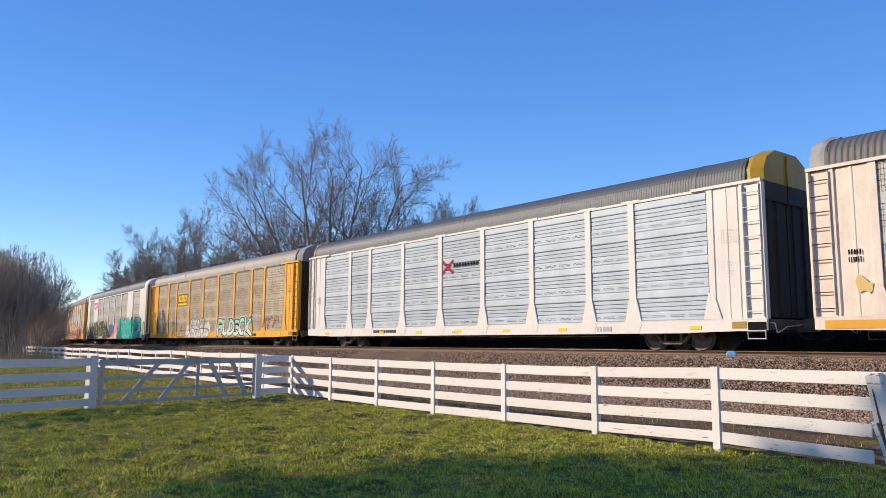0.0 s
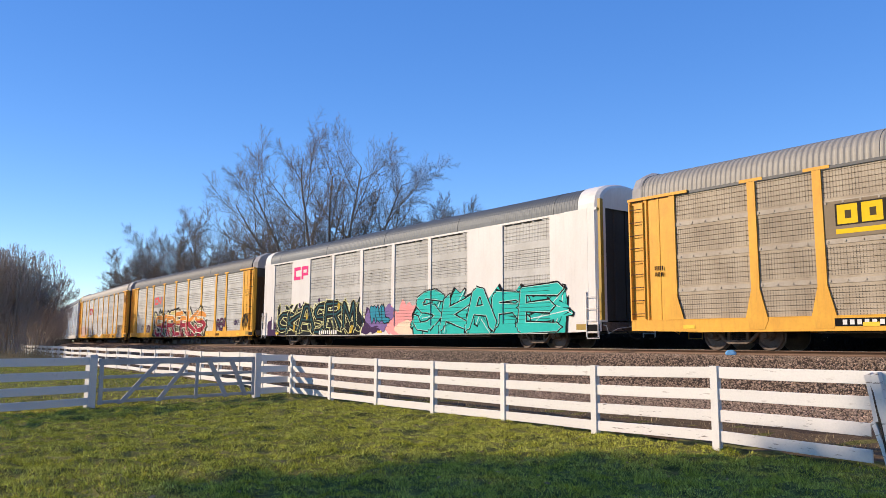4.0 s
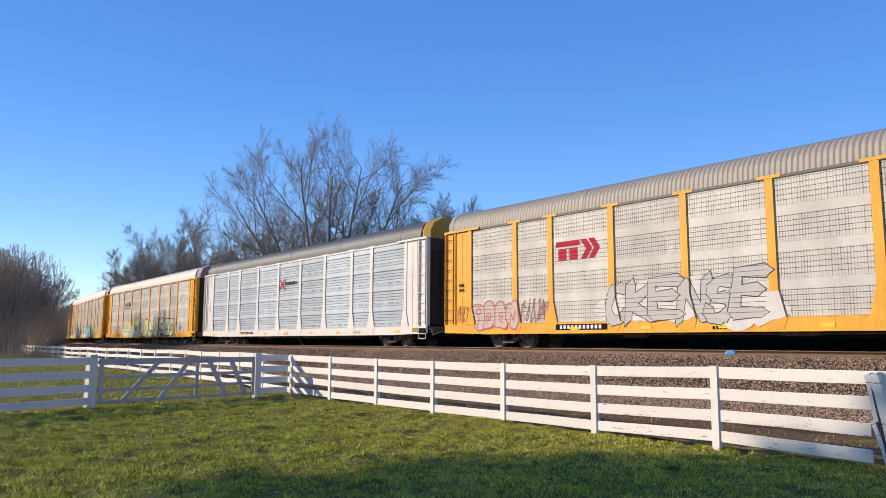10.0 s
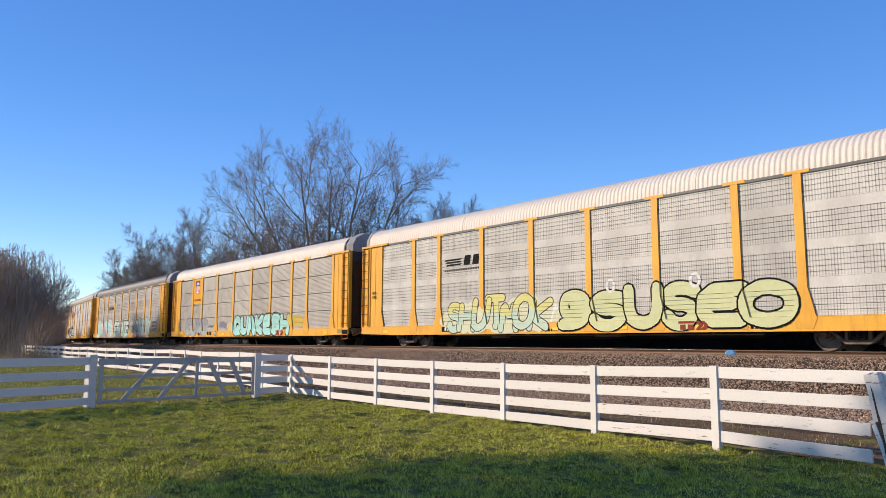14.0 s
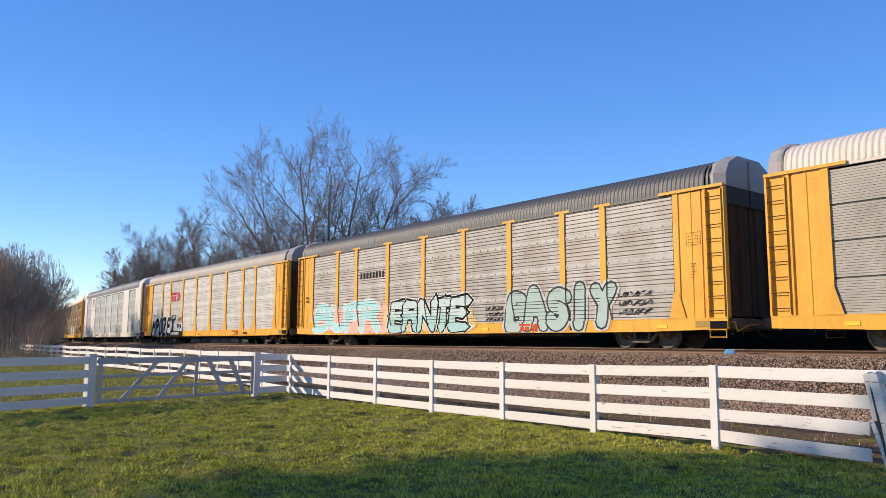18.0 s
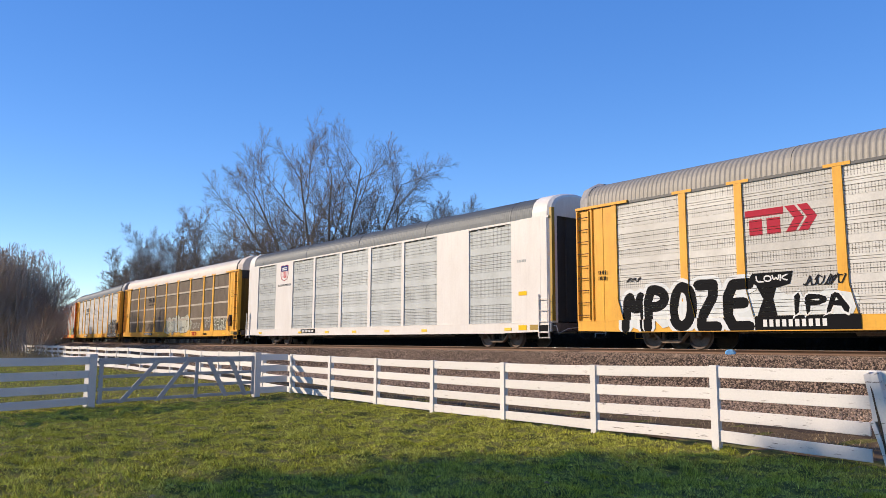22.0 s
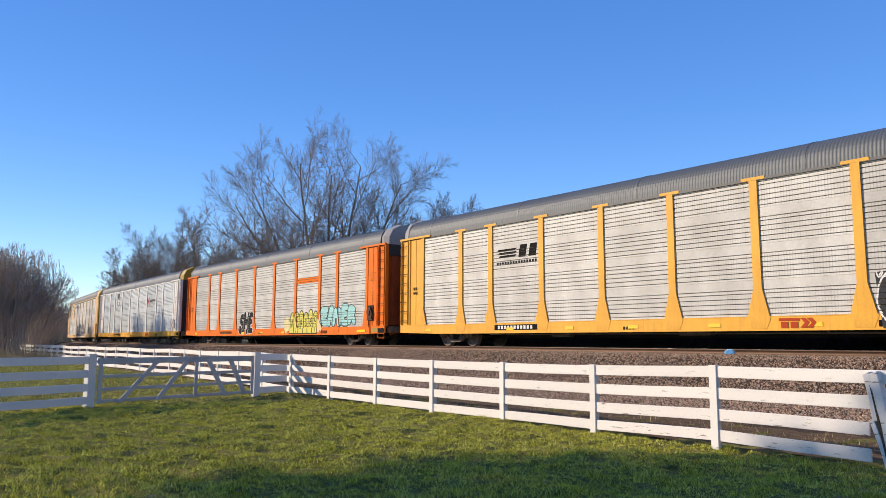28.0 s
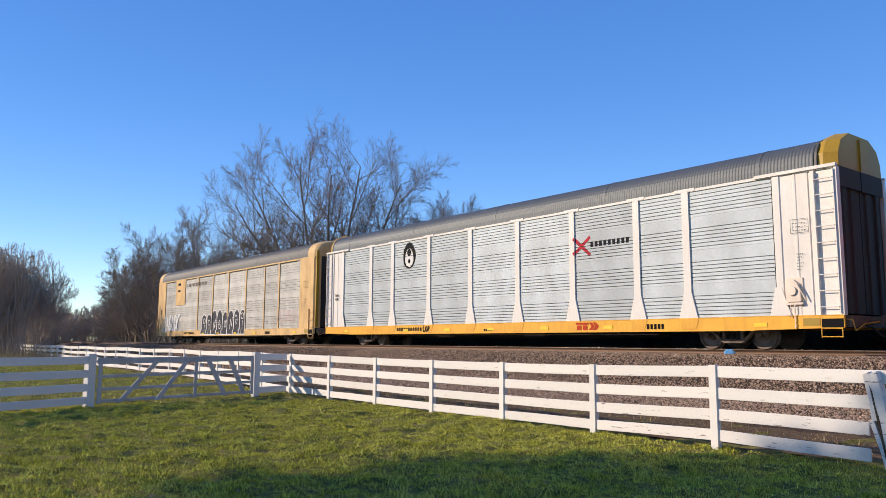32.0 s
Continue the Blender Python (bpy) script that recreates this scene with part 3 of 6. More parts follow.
def wild(car, box, seed, letters, edge, colors, rim=None, line=None, label="angular interlocked sprayed lettering", edge_w=0.045, mass=None):
    """Unreadable angular lettering: tapered interlocking strokes with a dark edge, colours changing with height, spikes and fine lines."""
    rng = random.Random(seed)
    x0, x1, z0, z1 = box
    W, H = (x1 - x0) / letters, z1 - z0
    strokes = []
    for i in range(letters):
        c = x0 + W * (i + 0.5)
        for k in range(4):
            bx, tx = c + W * rng.uniform(-0.55, 0.45), c + W * rng.uniform(-0.5, 0.55)
            b0, t0 = z0 + H * rng.choice([0.0, 0.02, 0.2, 0.35]), z0 + H * rng.uniform(0.62, 0.97)
            if k == 3:
                bx, tx, b0, t0 = c - W * 0.5, c + W * 0.6, z0 + H * rng.uniform(0.25, 0.6), z0 + H * rng.uniform(0.3, 0.75)
            strokes.append((bx, b0, tx, t0, W * rng.uniform(0.07, 0.15)))
    strokes += [(x0 - 0.25, z0 + H * 0.2, x0 + W * 0.4, z0 + H * 0.6, W * 0.12), (x1 - W * 0.5, z0 + H * 0.6, x1 + 0.35, z0 + H * 0.35, W * 0.12)]

    def shape(s, grow, lo=0.0, hi=1.0):
        bx, b0, tx, t0, w = s
        d = math.hypot(tx - bx, t0 - b0)
        ux, uz = (tx - bx) / d, (t0 - b0) / d
        nx, nz = uz, -ux

        def at(f, side, ww):
            e = grow * (1.5 if f in (0.0, 1.0) else 0) * (1 if f > 0.5 else -1)
            return (bx + ux * (d * f + e) + nx * side * (ww + grow), max(0.56, b0 + uz * (d * f + e) + nz * side * (ww + grow)))
        ws = {0.0: w * 0.5, 1.0: w * 0.15}
        left = [at(f, -1, ws.get(f, w)) for f in (lo, (lo + hi) / 2, hi)]
        right = [at(f, 1, ws.get(f, w)) for f in (hi, (lo + hi) / 2, lo)]
        return left + right
    if mass:
        top = []
        k = letters * 3
        for i in range(k + 1):
            x = x0 - 0.2 + (x1 - x0 + 0.4) * i / k
            f = 1 - 0.35 * abs(2 * i / k - 1) ** 3
            top.append((x + rng.uniform(-0.12, 0.12), z0 + H * f * (rng.uniform(0.86, 1.02) if i % 2 else rng.uniform(0.6, 0.78))))
        outline = [(x0, max(0.57, z0))] + top + [(x1, max(0.57, z0))]
        if rim:
            cx, cz = (x0 + x1) / 2, (z0 + z1) / 2
            sheet("graffiti_rim", [[(x + math.copysign(0.1, x - cx), z + 0.1 if z > z0 + 0.1 else z) for x, z in outline]], rim, car)
        sheet("graffiti_mass", [outline], mass, car)
    elif rim:
        sheet("graffiti_rim", [shape(s, 0.13) for s in strokes], rim, car)
    rng.shuffle(strokes)
    m, n = len(strokes), len(colors)
    level[0] += 1
    sheet("graffiti_edge", [shape(s, edge_w) for s in strokes], edge, car, label, [2 * i for i in range(m)])
    for j, col in enumerate(colors):
        sheet("graffiti_fill", [shape(s, 0.0, j / n, (j + 1) / n) for s in strokes], col, car, "", [2 * i + 1 for i in range(m)])
    if line:
        sheet("graffiti_line", [q for s in strokes for q in ribbon([(s[0], max(0.6, s[1])), ((s[0] + s[2]) / 2 + s[4] * 0.4, (s[1] + s[3]) / 2), (s[2], s[3])], 0.03)], line, car, "", [2 * (k // 2) + 1.4 for k in range(2 * m)])
    level[0] += int(0.00006 * 2 * m / 0.0002) + 1


def bubbles(car, box, seed, n, edge, fill, shine=None, label="rounded sprayed lettering", arches=False):
    """Unreadable rounded letters with an outline."""
    rng = random.Random(seed)
    x0, x1, z0, z1 = box
    W = (x1 - x0) / n
    big, small, holes, hole_order = [], [], [], []
    for i in range(n):
        c, h = x0 + W * (i + 0.5), (z1 - z0) * rng.uniform(0.82, 1.0) / 2
        lean, low = rng.uniform(-0.22, 0.22), rng.uniform(0, 0.08)
        for out, g in ((big, 0.05), (small, -0.015)):
            if arches:
                out.append([(c - W * 0.46 - g, z0 if g > 0 else z0 + 0.06)] + [(c + (W * 0.46 + g) * math.cos(a), z0 + h * 1.3 + (h * 0.7 + g) * math.sin(a)) for a in [math.pi - math.pi * k / 10 for k in range(11)]] + [(c + W * 0.46 + g, z0 if g > 0 else z0 + 0.06)])
            else:
                bump = [1 + 0.12 * math.sin(3 * a + i * 1.7) + 0.06 * math.sin(5 * a + i) for a in [2 * math.pi * k / 24 for k in range(24)]]
                out.append([(c + (W * 0.54 * f + g) * math.copysign(abs(math.cos(a)) ** 0.75, math.cos(a)) + lean * math.sin(a) * h, max(0.57, z0 + low + h + (h * f + g) * math.copysign(abs(math.sin(a)) ** 0.75, math.sin(a)))) for a, f in zip([2 * math.pi * k / 24 for k in range(24)], bump)])
        cx, cz = c + rng.uniform(-0.08, 0.08) * W, z0 + h * rng.uniform(0.85, 1.2)
        kind = rng.choice([0, 1, 2])
        if kind == 0:
            marks = ribbon([(cx + W * 0.26 * k / 11 * math.cos(k * 0.85 + i), cz + h * 0.5 * k / 11 * math.sin(k * 0.85 + i)) for k in range(12)], 0.05)
        elif kind == 1:
            marks = ribbon([(cx - W * 0.2, cz - h * 0.5), (cx - W * 0.1, cz + h * 0.3), (cx + W * 0.1, cz - h * 0.3), (cx + W * 0.22, cz + h * 0.45)], 0.06)
        else:
            marks = ribbon([(cx + W * 0.22 * math.cos(a), cz + h * 0.3 + h * 0.25 * math.sin(a)) for a in [0.7 * k for k in range(10)]], 0.05) + ribbon([(cx, z0 + 0.1), (cx + 0.04, cz - h * 0.1)], 0.06)
        holes += marks
        hole_order += [2 * i + 1.4] * len(marks)
    level[0] += 1
    sheet("graffiti_edge", big, edge, car, label, [2 * i for i in range(n)])
    sheet("graffiti_fill", small, fill, car, "", [2 * i + 1 for i in range(n)])
    sheet("graffiti_line", holes, edge, car, "", hole_order)
    level[0] += int(0.00006 * 2 * n / 0.0002) + 1
    if shine:
        sheet("graffiti_shine", [ribbon([(p[11][0] + 0.1, p[11][1]), (p[8][0] + 0.1, p[8][1] - 0.1)], 0.05)[0] for p in small if len(p) > 12], shine, car)


def bars(car, x0, x1, z0, z1, color, n, label="stencilled markings"):
    """Writing that is not spelled out: plain bars."""
    w = (x1 - x0) / n
    sheet("marking", [[(x0 + w * i, z0), (x0 + w * (i + 0.62), z0), (x0 + w * (i + 0.62), z1), (x0 + w * i, z1)] for i in range(n)], color, car, label)


def plate(car, name, x0, x1, z0, z1, color, label="", flat=False):
    sheet(name, [[(x0, z0), (x1, z0), (x1, z1), (x0, z1)]], color, car, label, None, flat)


def red_emblem(car, x0, x1, z0, z1, color=RED):
    """A plain red emblem: a bar over two blocks, with a lozenge beside them."""
    w, h = x1 - x0, z1 - z0
    bl = lambda a, b, c, d: [(x0 + w * a, z0 + h * c), (x0 + w * b, z0 + h * c), (x0 + w * b, z0 + h * d), (x0 + w * a, z0 + h * d)]
    ch = lambda a: [(x0 + w * a, z0), (x0 + w * (a + 0.14), z0), (x0 + w * (a + 0.27), z0 + h * 0.5), (x0 + w * (a + 0.14), z0 + h), (x0 + w * a, z0 + h), (x0 + w * (a + 0.13), z0 + h * 0.5)]
    sheet("emblem", [bl(0, 0.58, 0.72, 1), bl(0.06, 0.26, 0, 0.62), bl(0.33, 0.53, 0, 0.62), ch(0.6), ch(0.78)], color, car, "plain red company emblem")


def black_emblem(car, x0, x1, z0, z1, tail=True):
    w, h = x1 - x0, z1 - z0
    st = [[(x0 + w * (0.02 * i), z0 + h * (0.75 - 0.17 * i)), (x0 + w * 0.45, z0 + h * (0.75 - 0.17 * i)), (x0 + w * 0.5, z0 + h * (0.86 - 0.17 * i)), (x0 + w * (0.02 * i + 0.04), z0 + h * (0.86 - 0.17 * i))] for i in range(3)]
    st += [[(x0 + w * a, z0 + h * 0.35), (x0 + w * (a + 0.17), z0 + h * 0.35), (x0 + w * (a + 0.21), z0 + h), (x0 + w * (a + 0.04), z0 + h)] for a in (0.54, 0.78)]
    sheet("emblem", st, BLACK, car, "plain black striped company emblem")
    if tail:
        bars(car, x0, x1, z0 + h * 0.04, z0 + h * 0.17, BLACK, 15)


def cross_emblem(car, x0, x1, z0, z1):
    w, h = x1 - x0, z1 - z0
    sheet("emblem", ribbon([(x0, z0 + h * 0.1), (x0 + w * 0.28, z1)], 0.12) + ribbon([(x0, z1), (x0 + w * 0.28, z0)], 0.12), (0.45, 0.03, 0.045), car, "plain red crossed emblem")
    bars(car, x0 + w * 0.3, x1, z0 + h * 0.42, z0 + h * 0.74, INK, 9)


def shield(car, x0, x1, z0, z1, flat=False):
    w, h = x1 - x0, z1 - z0
    at_ = lambda a, b: (x0 + w * a, z0 + h * b)
    sheet("shield_edge", [[at_(-0.05, 0.98), at_(-0.06, 0.3), at_(0.1, 0.06), at_(0.5, -0.05), at_(0.9, 0.06), at_(1.06, 0.3), at_(1.05, 0.98), at_(0.75, 1.03), at_(0.5, 0.98), at_(0.25, 1.03)]], (0.30, 0.03, 0.05), car, "", None, flat)
    sheet("shield_field", [[at_(0, 0.6), at_(0, 0.3), at_(0.14, 0.1), at_(0.5, 0), at_(0.86, 0.1), at_(1, 0.3), at_(1, 0.6)]], CHALK, car, "white field of the shield", None, flat)
    for i in range(5):
        a = 0.08 + 0.185 * i
        sheet("shield_stripe", [[at_(a, 0.16), at_(a + 0.09, 0.12), at_(a + 0.09, 0.59), at_(a, 0.59)]], (0.5, 0.03, 0.04), car, "", None, flat)
    sheet("shield_head", [[at_(0, 0.61), at_(1, 0.61), at_(0.98, 0.95), at_(0.75, 1.0), at_(0.5, 0.95), at_(0.25, 1.0), at_(0.02, 0.95)]], (0.02, 0.04, 0.16), car, "dark blue head of the shield", None, flat)
    for z in (0.68, 0.8):
        sheet("shield_mark", [[at_(0.14, z), at_(0.86, z), at_(0.86, z + 0.07), at_(0.14, z + 0.07)]], CHALK, car, "white plain bar", None, flat)


# ---- the cars ----
POSTS = [4.41, 6.32, 9.2, 12.1, 14.95, 17.8, 20.65, 22.55]
Z0, Z1 = 0.95, 4.9
PANEL_Y = -1.53


# where the grooves lie in a tier, from its foot, and how wide they are
GROOVES = {"grid": ((0.14, 0.28, 0.42, 0.56, 0.70), 0.011), "louvre": ((0.06, 0.20, 0.34, 0.48, 0.62, 0.72), 0.021), "pair": ((0.12, 0.25, 0.36, 0.43, 0.63, 0.77), 0.012),
           "slat": ((0.08, 0.19, 0.30, 0.41, 0.52, 0.63), 0.02), "wide": ((0.30, 0.44, 0.58, 0.72), 0.02)}


def strips(style):
    """The courses of a side screen: foot, head and how far each stands out."""
    if style == "fine":
        tier = (Z1 - Z0) / 4
        pitch = (tier - 0.05) / 13
        return [(Z0 + tier * t + pitch * k, Z0 + tier * t + pitch * (k + 1) - 0.009, 0.0) for t in range(4) for k in range(13)]
    tier = (Z1 - Z0) / 4 if style == "wide" else TIER
    cuts, slot = GROOVES[style]
    out = []
    for t in range(4):
        marks = [0.0, *cuts, 1.0]
        for a, b in zip(marks, marks[1:]):
            z0, z1 = Z0 + tier * (t + a) + (slot if a else 0.002), Z0 + tier * (t + b) - 0.002
            if z0 < Z1 - 0.02:
                out.append((z0, min(z1, Z1), {"louvre": 0.006, "slat": 0.004}.get(style, 0.0) if b < 1 else 0.0))
    return out


def panel_mesh(w, style):
    """One pressed sheet: flat or lipped courses with deep narrow grooves between them."""
    def make(g):
        line = []
        for a, b, lip in strips(style):
            y = PANEL_Y
            line += [(y + 0.07, a - 0.0005)]
            if lip:
                line += [(y - lip, a), (y - lip * 0.7, a + (b - a) * 0.3), (y, a + (b - a) * 0.85)]
            elif style == "wide" and b - a > 0.25:
                # the foot of each tier leans out and turns back under itself
                line += [(y, a), (y - 0.016, a + 0.025), (y - 0.014, a + 0.08), (y - 0.006, b - 0.06)]
            else:
                line += [(y, a)]
            line += [(y, b), (y + 0.07, b + 0.0005)]
        n = len(line)
        return g.add([(x, y, z) for x in (-w / 2, w / 2) for y, z in line], [(i, i + 1, n + i + 1, n + i) for i in range(n - 1)])
    return make


def joint_mesh(w):
    """Flanges where the tiers of a side screen are bolted together."""
    def make(g):
        for t in (1, 2, 3):
            z = Z0 + TIER * t - 0.20
            g.box(-w / 2, w / 2, PANEL_Y - 0.016, PANEL_Y - 0.002, z, z + 0.13)
            for k in range(int(w / 0.45)):
                x = -w / 2 + 0.2 + 0.45 * k
                g.box(x - 0.025, x + 0.025, PANEL_Y - 0.034, PANEL_Y - 0.012, z + 0.035, z + 0.09)
        return g
    return make


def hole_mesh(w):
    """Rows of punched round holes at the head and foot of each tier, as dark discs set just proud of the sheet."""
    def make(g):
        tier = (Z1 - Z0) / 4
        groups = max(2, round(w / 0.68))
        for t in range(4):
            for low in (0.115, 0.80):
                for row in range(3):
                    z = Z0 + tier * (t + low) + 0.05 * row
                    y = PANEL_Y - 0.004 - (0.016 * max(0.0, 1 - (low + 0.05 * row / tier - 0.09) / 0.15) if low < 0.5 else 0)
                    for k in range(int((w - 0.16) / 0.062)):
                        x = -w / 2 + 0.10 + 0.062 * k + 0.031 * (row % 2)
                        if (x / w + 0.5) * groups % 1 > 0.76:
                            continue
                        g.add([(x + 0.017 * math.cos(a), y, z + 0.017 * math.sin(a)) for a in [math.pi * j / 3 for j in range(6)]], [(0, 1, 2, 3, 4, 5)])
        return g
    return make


def post_mesh(g):
    g.prism([(-0.12, 4.92), (-0.13, 1.75), (-0.33, 0.93), (0.33, 0.93), (0.13, 1.75), (0.12, 4.92)], SIDE_Y + 0.02, PANEL_Y + 0.03, "y")
    return g.box(-0.36, 0.36, SIDE_Y + 0.018, PANEL_Y + 0.02, 4.925, 5.015)


def foot_mesh(g):
    """Bracket that carries a post down over the sill."""
    return g.prism([(-0.36, 0.945), (-0.36, 0.86), (-0.24, 0.60), (0.24, 0.60), (0.36, 0.86), (0.36, 0.945)], SIDE_Y + 0.002, SIDE_Y + 0.03, "y")


def corner_mesh(g):
    """Steel side of the end bay, from the corner inwards, with its pressed door and frame."""
    y = SIDE_Y
    plan = [(0.0, -1.40), (0.0, y + 0.01), (0.07, y + 0.01), (0.09, y + 0.07), (0.60, y + 0.07), (0.61, y + 0.02), (0.72, y + 0.02), (0.73, y + 0.075), (0.79, y + 0.075),
            (0.80, y + 0.045), (1.12, y + 0.045), (1.14, y + 0.03), (1.20, y + 0.03), (1.22, y + 0.045), (1.58, y + 0.045), (1.60, y + 0.015), (1.80, y + 0.015), (1.80, -1.40)]
    return g.prism(plan, 0.93, 4.93, "z")


def flat_corner_mesh(g):
    y = SIDE_Y
    plan = [(0.0, -1.2), (0.04, -1.42), (0.2, y + 0.03), (0.5, y + 0.025), (0.52, y + 0.032), (0.54, y + 0.025), (1.62, y + 0.025), (1.62, -1.40)]
    return g.prism(plan, 0.93, 5.0, "z")


ARCH = [(1.55, 4.98), (1.54, 5.22), (1.48, 5.46), (1.33, 5.66), (1.06, 5.82), (0.6, 5.94), (0.0, 6.0)]
ARCH = [(-u, z) for u, z in ARCH] + [(u, z) for u, z in ARCH[-2::-1]]
ARCH = [ARCH[0]] + [(a * f + c * (1 - f), b * f + d * (1 - f)) for (a, b), (c, d) in zip(ARCH, ARCH[1:]) for f in (0.75, 0.25)] + [ARCH[-1]]


def roof_mesh(pitch, rib):
    """The corrugated arch of the roof, with ribs of that pitch and height."""
    def make(g):
        n, xs, x = len(ARCH), [], -CAR_B / 2 + 0.53
        while x < CAR_B / 2 - 0.53 - pitch:
            xs += [(x, 0.0), (x + pitch * 0.27, rib), (x + pitch * 0.52, rib), (x + pitch * 0.79, 0.0)]
            x += pitch
        for x, d in xs:
            g.v += [(x, u * (1 + d * 0.6), z + d) for u, z in ARCH]
        g.f += [(i * n + j, i * n + j + 1, (i + 1) * n + j + 1, (i + 1) * n + j) for i in range(len(xs) - 1) for j in range(n - 1)]
        return g
    return make


def seam_mesh(g):
    """A strap over a joint of the roof sheets."""
    pts = [(u * 1.008, z + 0.013) for u, z in ARCH] + [(u * 0.99, z - 0.03) for u, z in ARCH[::-1]]
    return g.prism(pts, -0.04, 0.04)


def cap_mesh(g):
    """Hood over the end doors, with its corners cut off."""
    h = CAR_B / 2
    outline = [(-1.52, 4.98), (-1.51, 5.36), (-1.27, 5.74), (-0.70, 6.0), (0.70, 6.0), (1.27, 5.74), (1.51, 5.36), (1.52, 4.98)]
    n = len(outline)
    for x, ky, kz in ((h - 0.62, 0.985, 0.97), (h - 0.36, 0.99, 1.03), (h - 0.02, 0.90, 1.0)):
        g.v += [(x, y * ky, 4.98 + (z - 4.98) * kz) for y, z in outline]
    for k in range(2):
        g.f += [(k * n + j, k * n + (j + 1) % n, (k + 1) * n + (j + 1) % n, (k + 1) * n + j) for j in range(n)]
    g.f += [tuple(range(n)), tuple(range(2 * n, 3 * n))]
    g.box(h - 0.03, h + 0.03, -0.06, -0.02, 5.0, 5.9)
    return g


def rim_mesh(g):
    """Dark rolled edge where the roof sheets stop short of the hood."""
    pts = [(u * 1.012, z + 0.02) for u, z in ARCH] + [(u * 0.97, z - 0.05) for u, z in ARCH[::-1]]
    return g.prism(pts, CAR_B / 2 - 0.58, CAR_B / 2 - 0.51)


def end_panel_mesh(g):
    h = CAR_B / 2
    g.box(h - 0.06, h - 0.025, -1.40, -0.03, 4.42, 5.0)
    return g.box(h - 0.06, h - 0.025, 0.03, 1.40, 4.42, 5.0)


def recess_mesh(g):
    return g.box(-0.24, 0.24, SIDE_Y + 0.008, SIDE_Y + 0.05, 1.22, 1.98)


def round_cap_mesh(g):
    n = len(ARCH)
    for x, s in ((CAR_B / 2 - 0.95, 1.012), (CAR_B / 2 - 0.5, 1.012), (CAR_B / 2 - 0.2, 1.0), (CAR_B / 2 - 0.06, 0.94), (CAR_B / 2, 0.86)):
        g.v += [(x, u * s, 4.98 + (z - 4.98) * s + 0.008) for u, z in ARCH]
    for k in range(4):
        g.f += [(k * n + j, k * n + j + 1, (k + 1) * n + j + 1, (k + 1) * n + j) for j in range(n - 1)]
    g.f.append(tuple(range(4 * n, 5 * n)))
    return g


def end_leaf_mesh(g):
    """One folding end door, seen from its own end: ribbed steel."""
    x = CAR_B / 2
    plan = [(x - 0.22, 0.03), (x - 0.1, 0.03), (x - 0.1, 0.3), (x - 0.06, 0.34), (x - 0.06, 0.62), (x - 0.1, 0.66), (x - 0.1, 0.9), (x - 0.04, 0.94), (x - 0.04, 1.16), (x - 0.1, 1.2), (x - 0.1, 1.38), (x - 0.22, 1.4)]
    return g.prism(plan, 0.98, 5.05, "z")


def other_leaf_mesh(g):
    end_leaf_mesh(g)
    g.v = [(x, -y, z) for x, y, z in g.v]
    return g


def wheelset_mesh(g):
    g.tube((0, -1.02, 0), (0, 1.02, 0), 0.075, None, 10)
    for s in (-1, 1):
        rings = [(0.70, 0.46), (0.725, 0.46), (0.735, 0.425), (0.84, 0.415), (0.845, 0.36), (0.80, 0.33), (0.79, 0.15), (0.86, 0.13), (0.86, 0.02)]
        n = 28
        k = len(g.v)
        for y, r in rings:
            g.v += [(r * math.cos(2 * math.pi * i / n), s * y, r * math.sin(2 * math.pi * i / n)) for i in range(n)]
        for j in range(len(rings) - 1):
            g.f += [(k + j * n + i, k + j * n + (i + 1) % n, k + (j + 1) * n + (i + 1) % n, k + (j + 1) * n + i) for i in range(n)]
        g.f += [tuple(k + i for i in range(n)), tuple(k + (len(rings) - 1) * n + i for i in range(n))]
    return g


def side_frame_mesh(g):
    """Cast frame: an arched top bar, a bowed bottom bar and bearing ends, with the window for the springs."""
    y0, y1 = -1.10, -0.95
    g.prism([(-1.12, 0.40), (-1.12, 0.58), (-0.72, 0.62), (-0.40, 0.72), (0.40, 0.72), (0.72, 0.62), (1.12, 0.58), (1.12, 0.40), (0.98, 0.40), (0.95, 0.52), (0.70, 0.52), (0.36, 0.60), (-0.36, 0.60), (-0.70, 0.52), (-0.95, 0.52), (-0.98, 0.40)], y0, y1, "y")
    g.prism([(-0.74, 0.54), (-0.42, 0.24), (-0.3, 0.18), (0.3, 0.18), (0.42, 0.24), (0.74, 0.54), (0.62, 0.54), (0.36, 0.30), (-0.36, 0.30), (-0.62, 0.54)], y0, y1, "y")
    for x in (-0.30, 0.30):
        g.box(x - 0.05, x + 0.05, y0 + 0.02, y1, 0.28, 0.62)
    for x in (-0.86, 0.86):
        g.tube((x, y0 - 0.07, 0.43), (x, y1, 0.43), 0.10, None, 10)
        g.box(x - 0.15, x + 0.15, y0 + 0.01, y1, 0.42, 0.60)
    return g


def spring_mesh(g):
    for i in range(3):
        x = -0.16 + 0.16 * i
        for k in range(6):
            g.tube((x, -1.03, 0.30 + 0.05 * k), (x, -1.03, 0.33 + 0.05 * k), 0.075 if k % 2 else 0.06, None, 8)
    return g


def bolster_mesh(g):
    g.box(-0.2, 0.2, -1.0, 1.0, 0.42, 0.62)
    g.tube((0, 0, 0.6), (0, 0, 0.86), 0.25, None, 14)
    for s in (-1, 1):
        for x in (-0.46, 0.46):
            g.box(x - 0.07, x + 0.07, s * 0.62, s * 0.88, 0.2, 0.62)
    return g


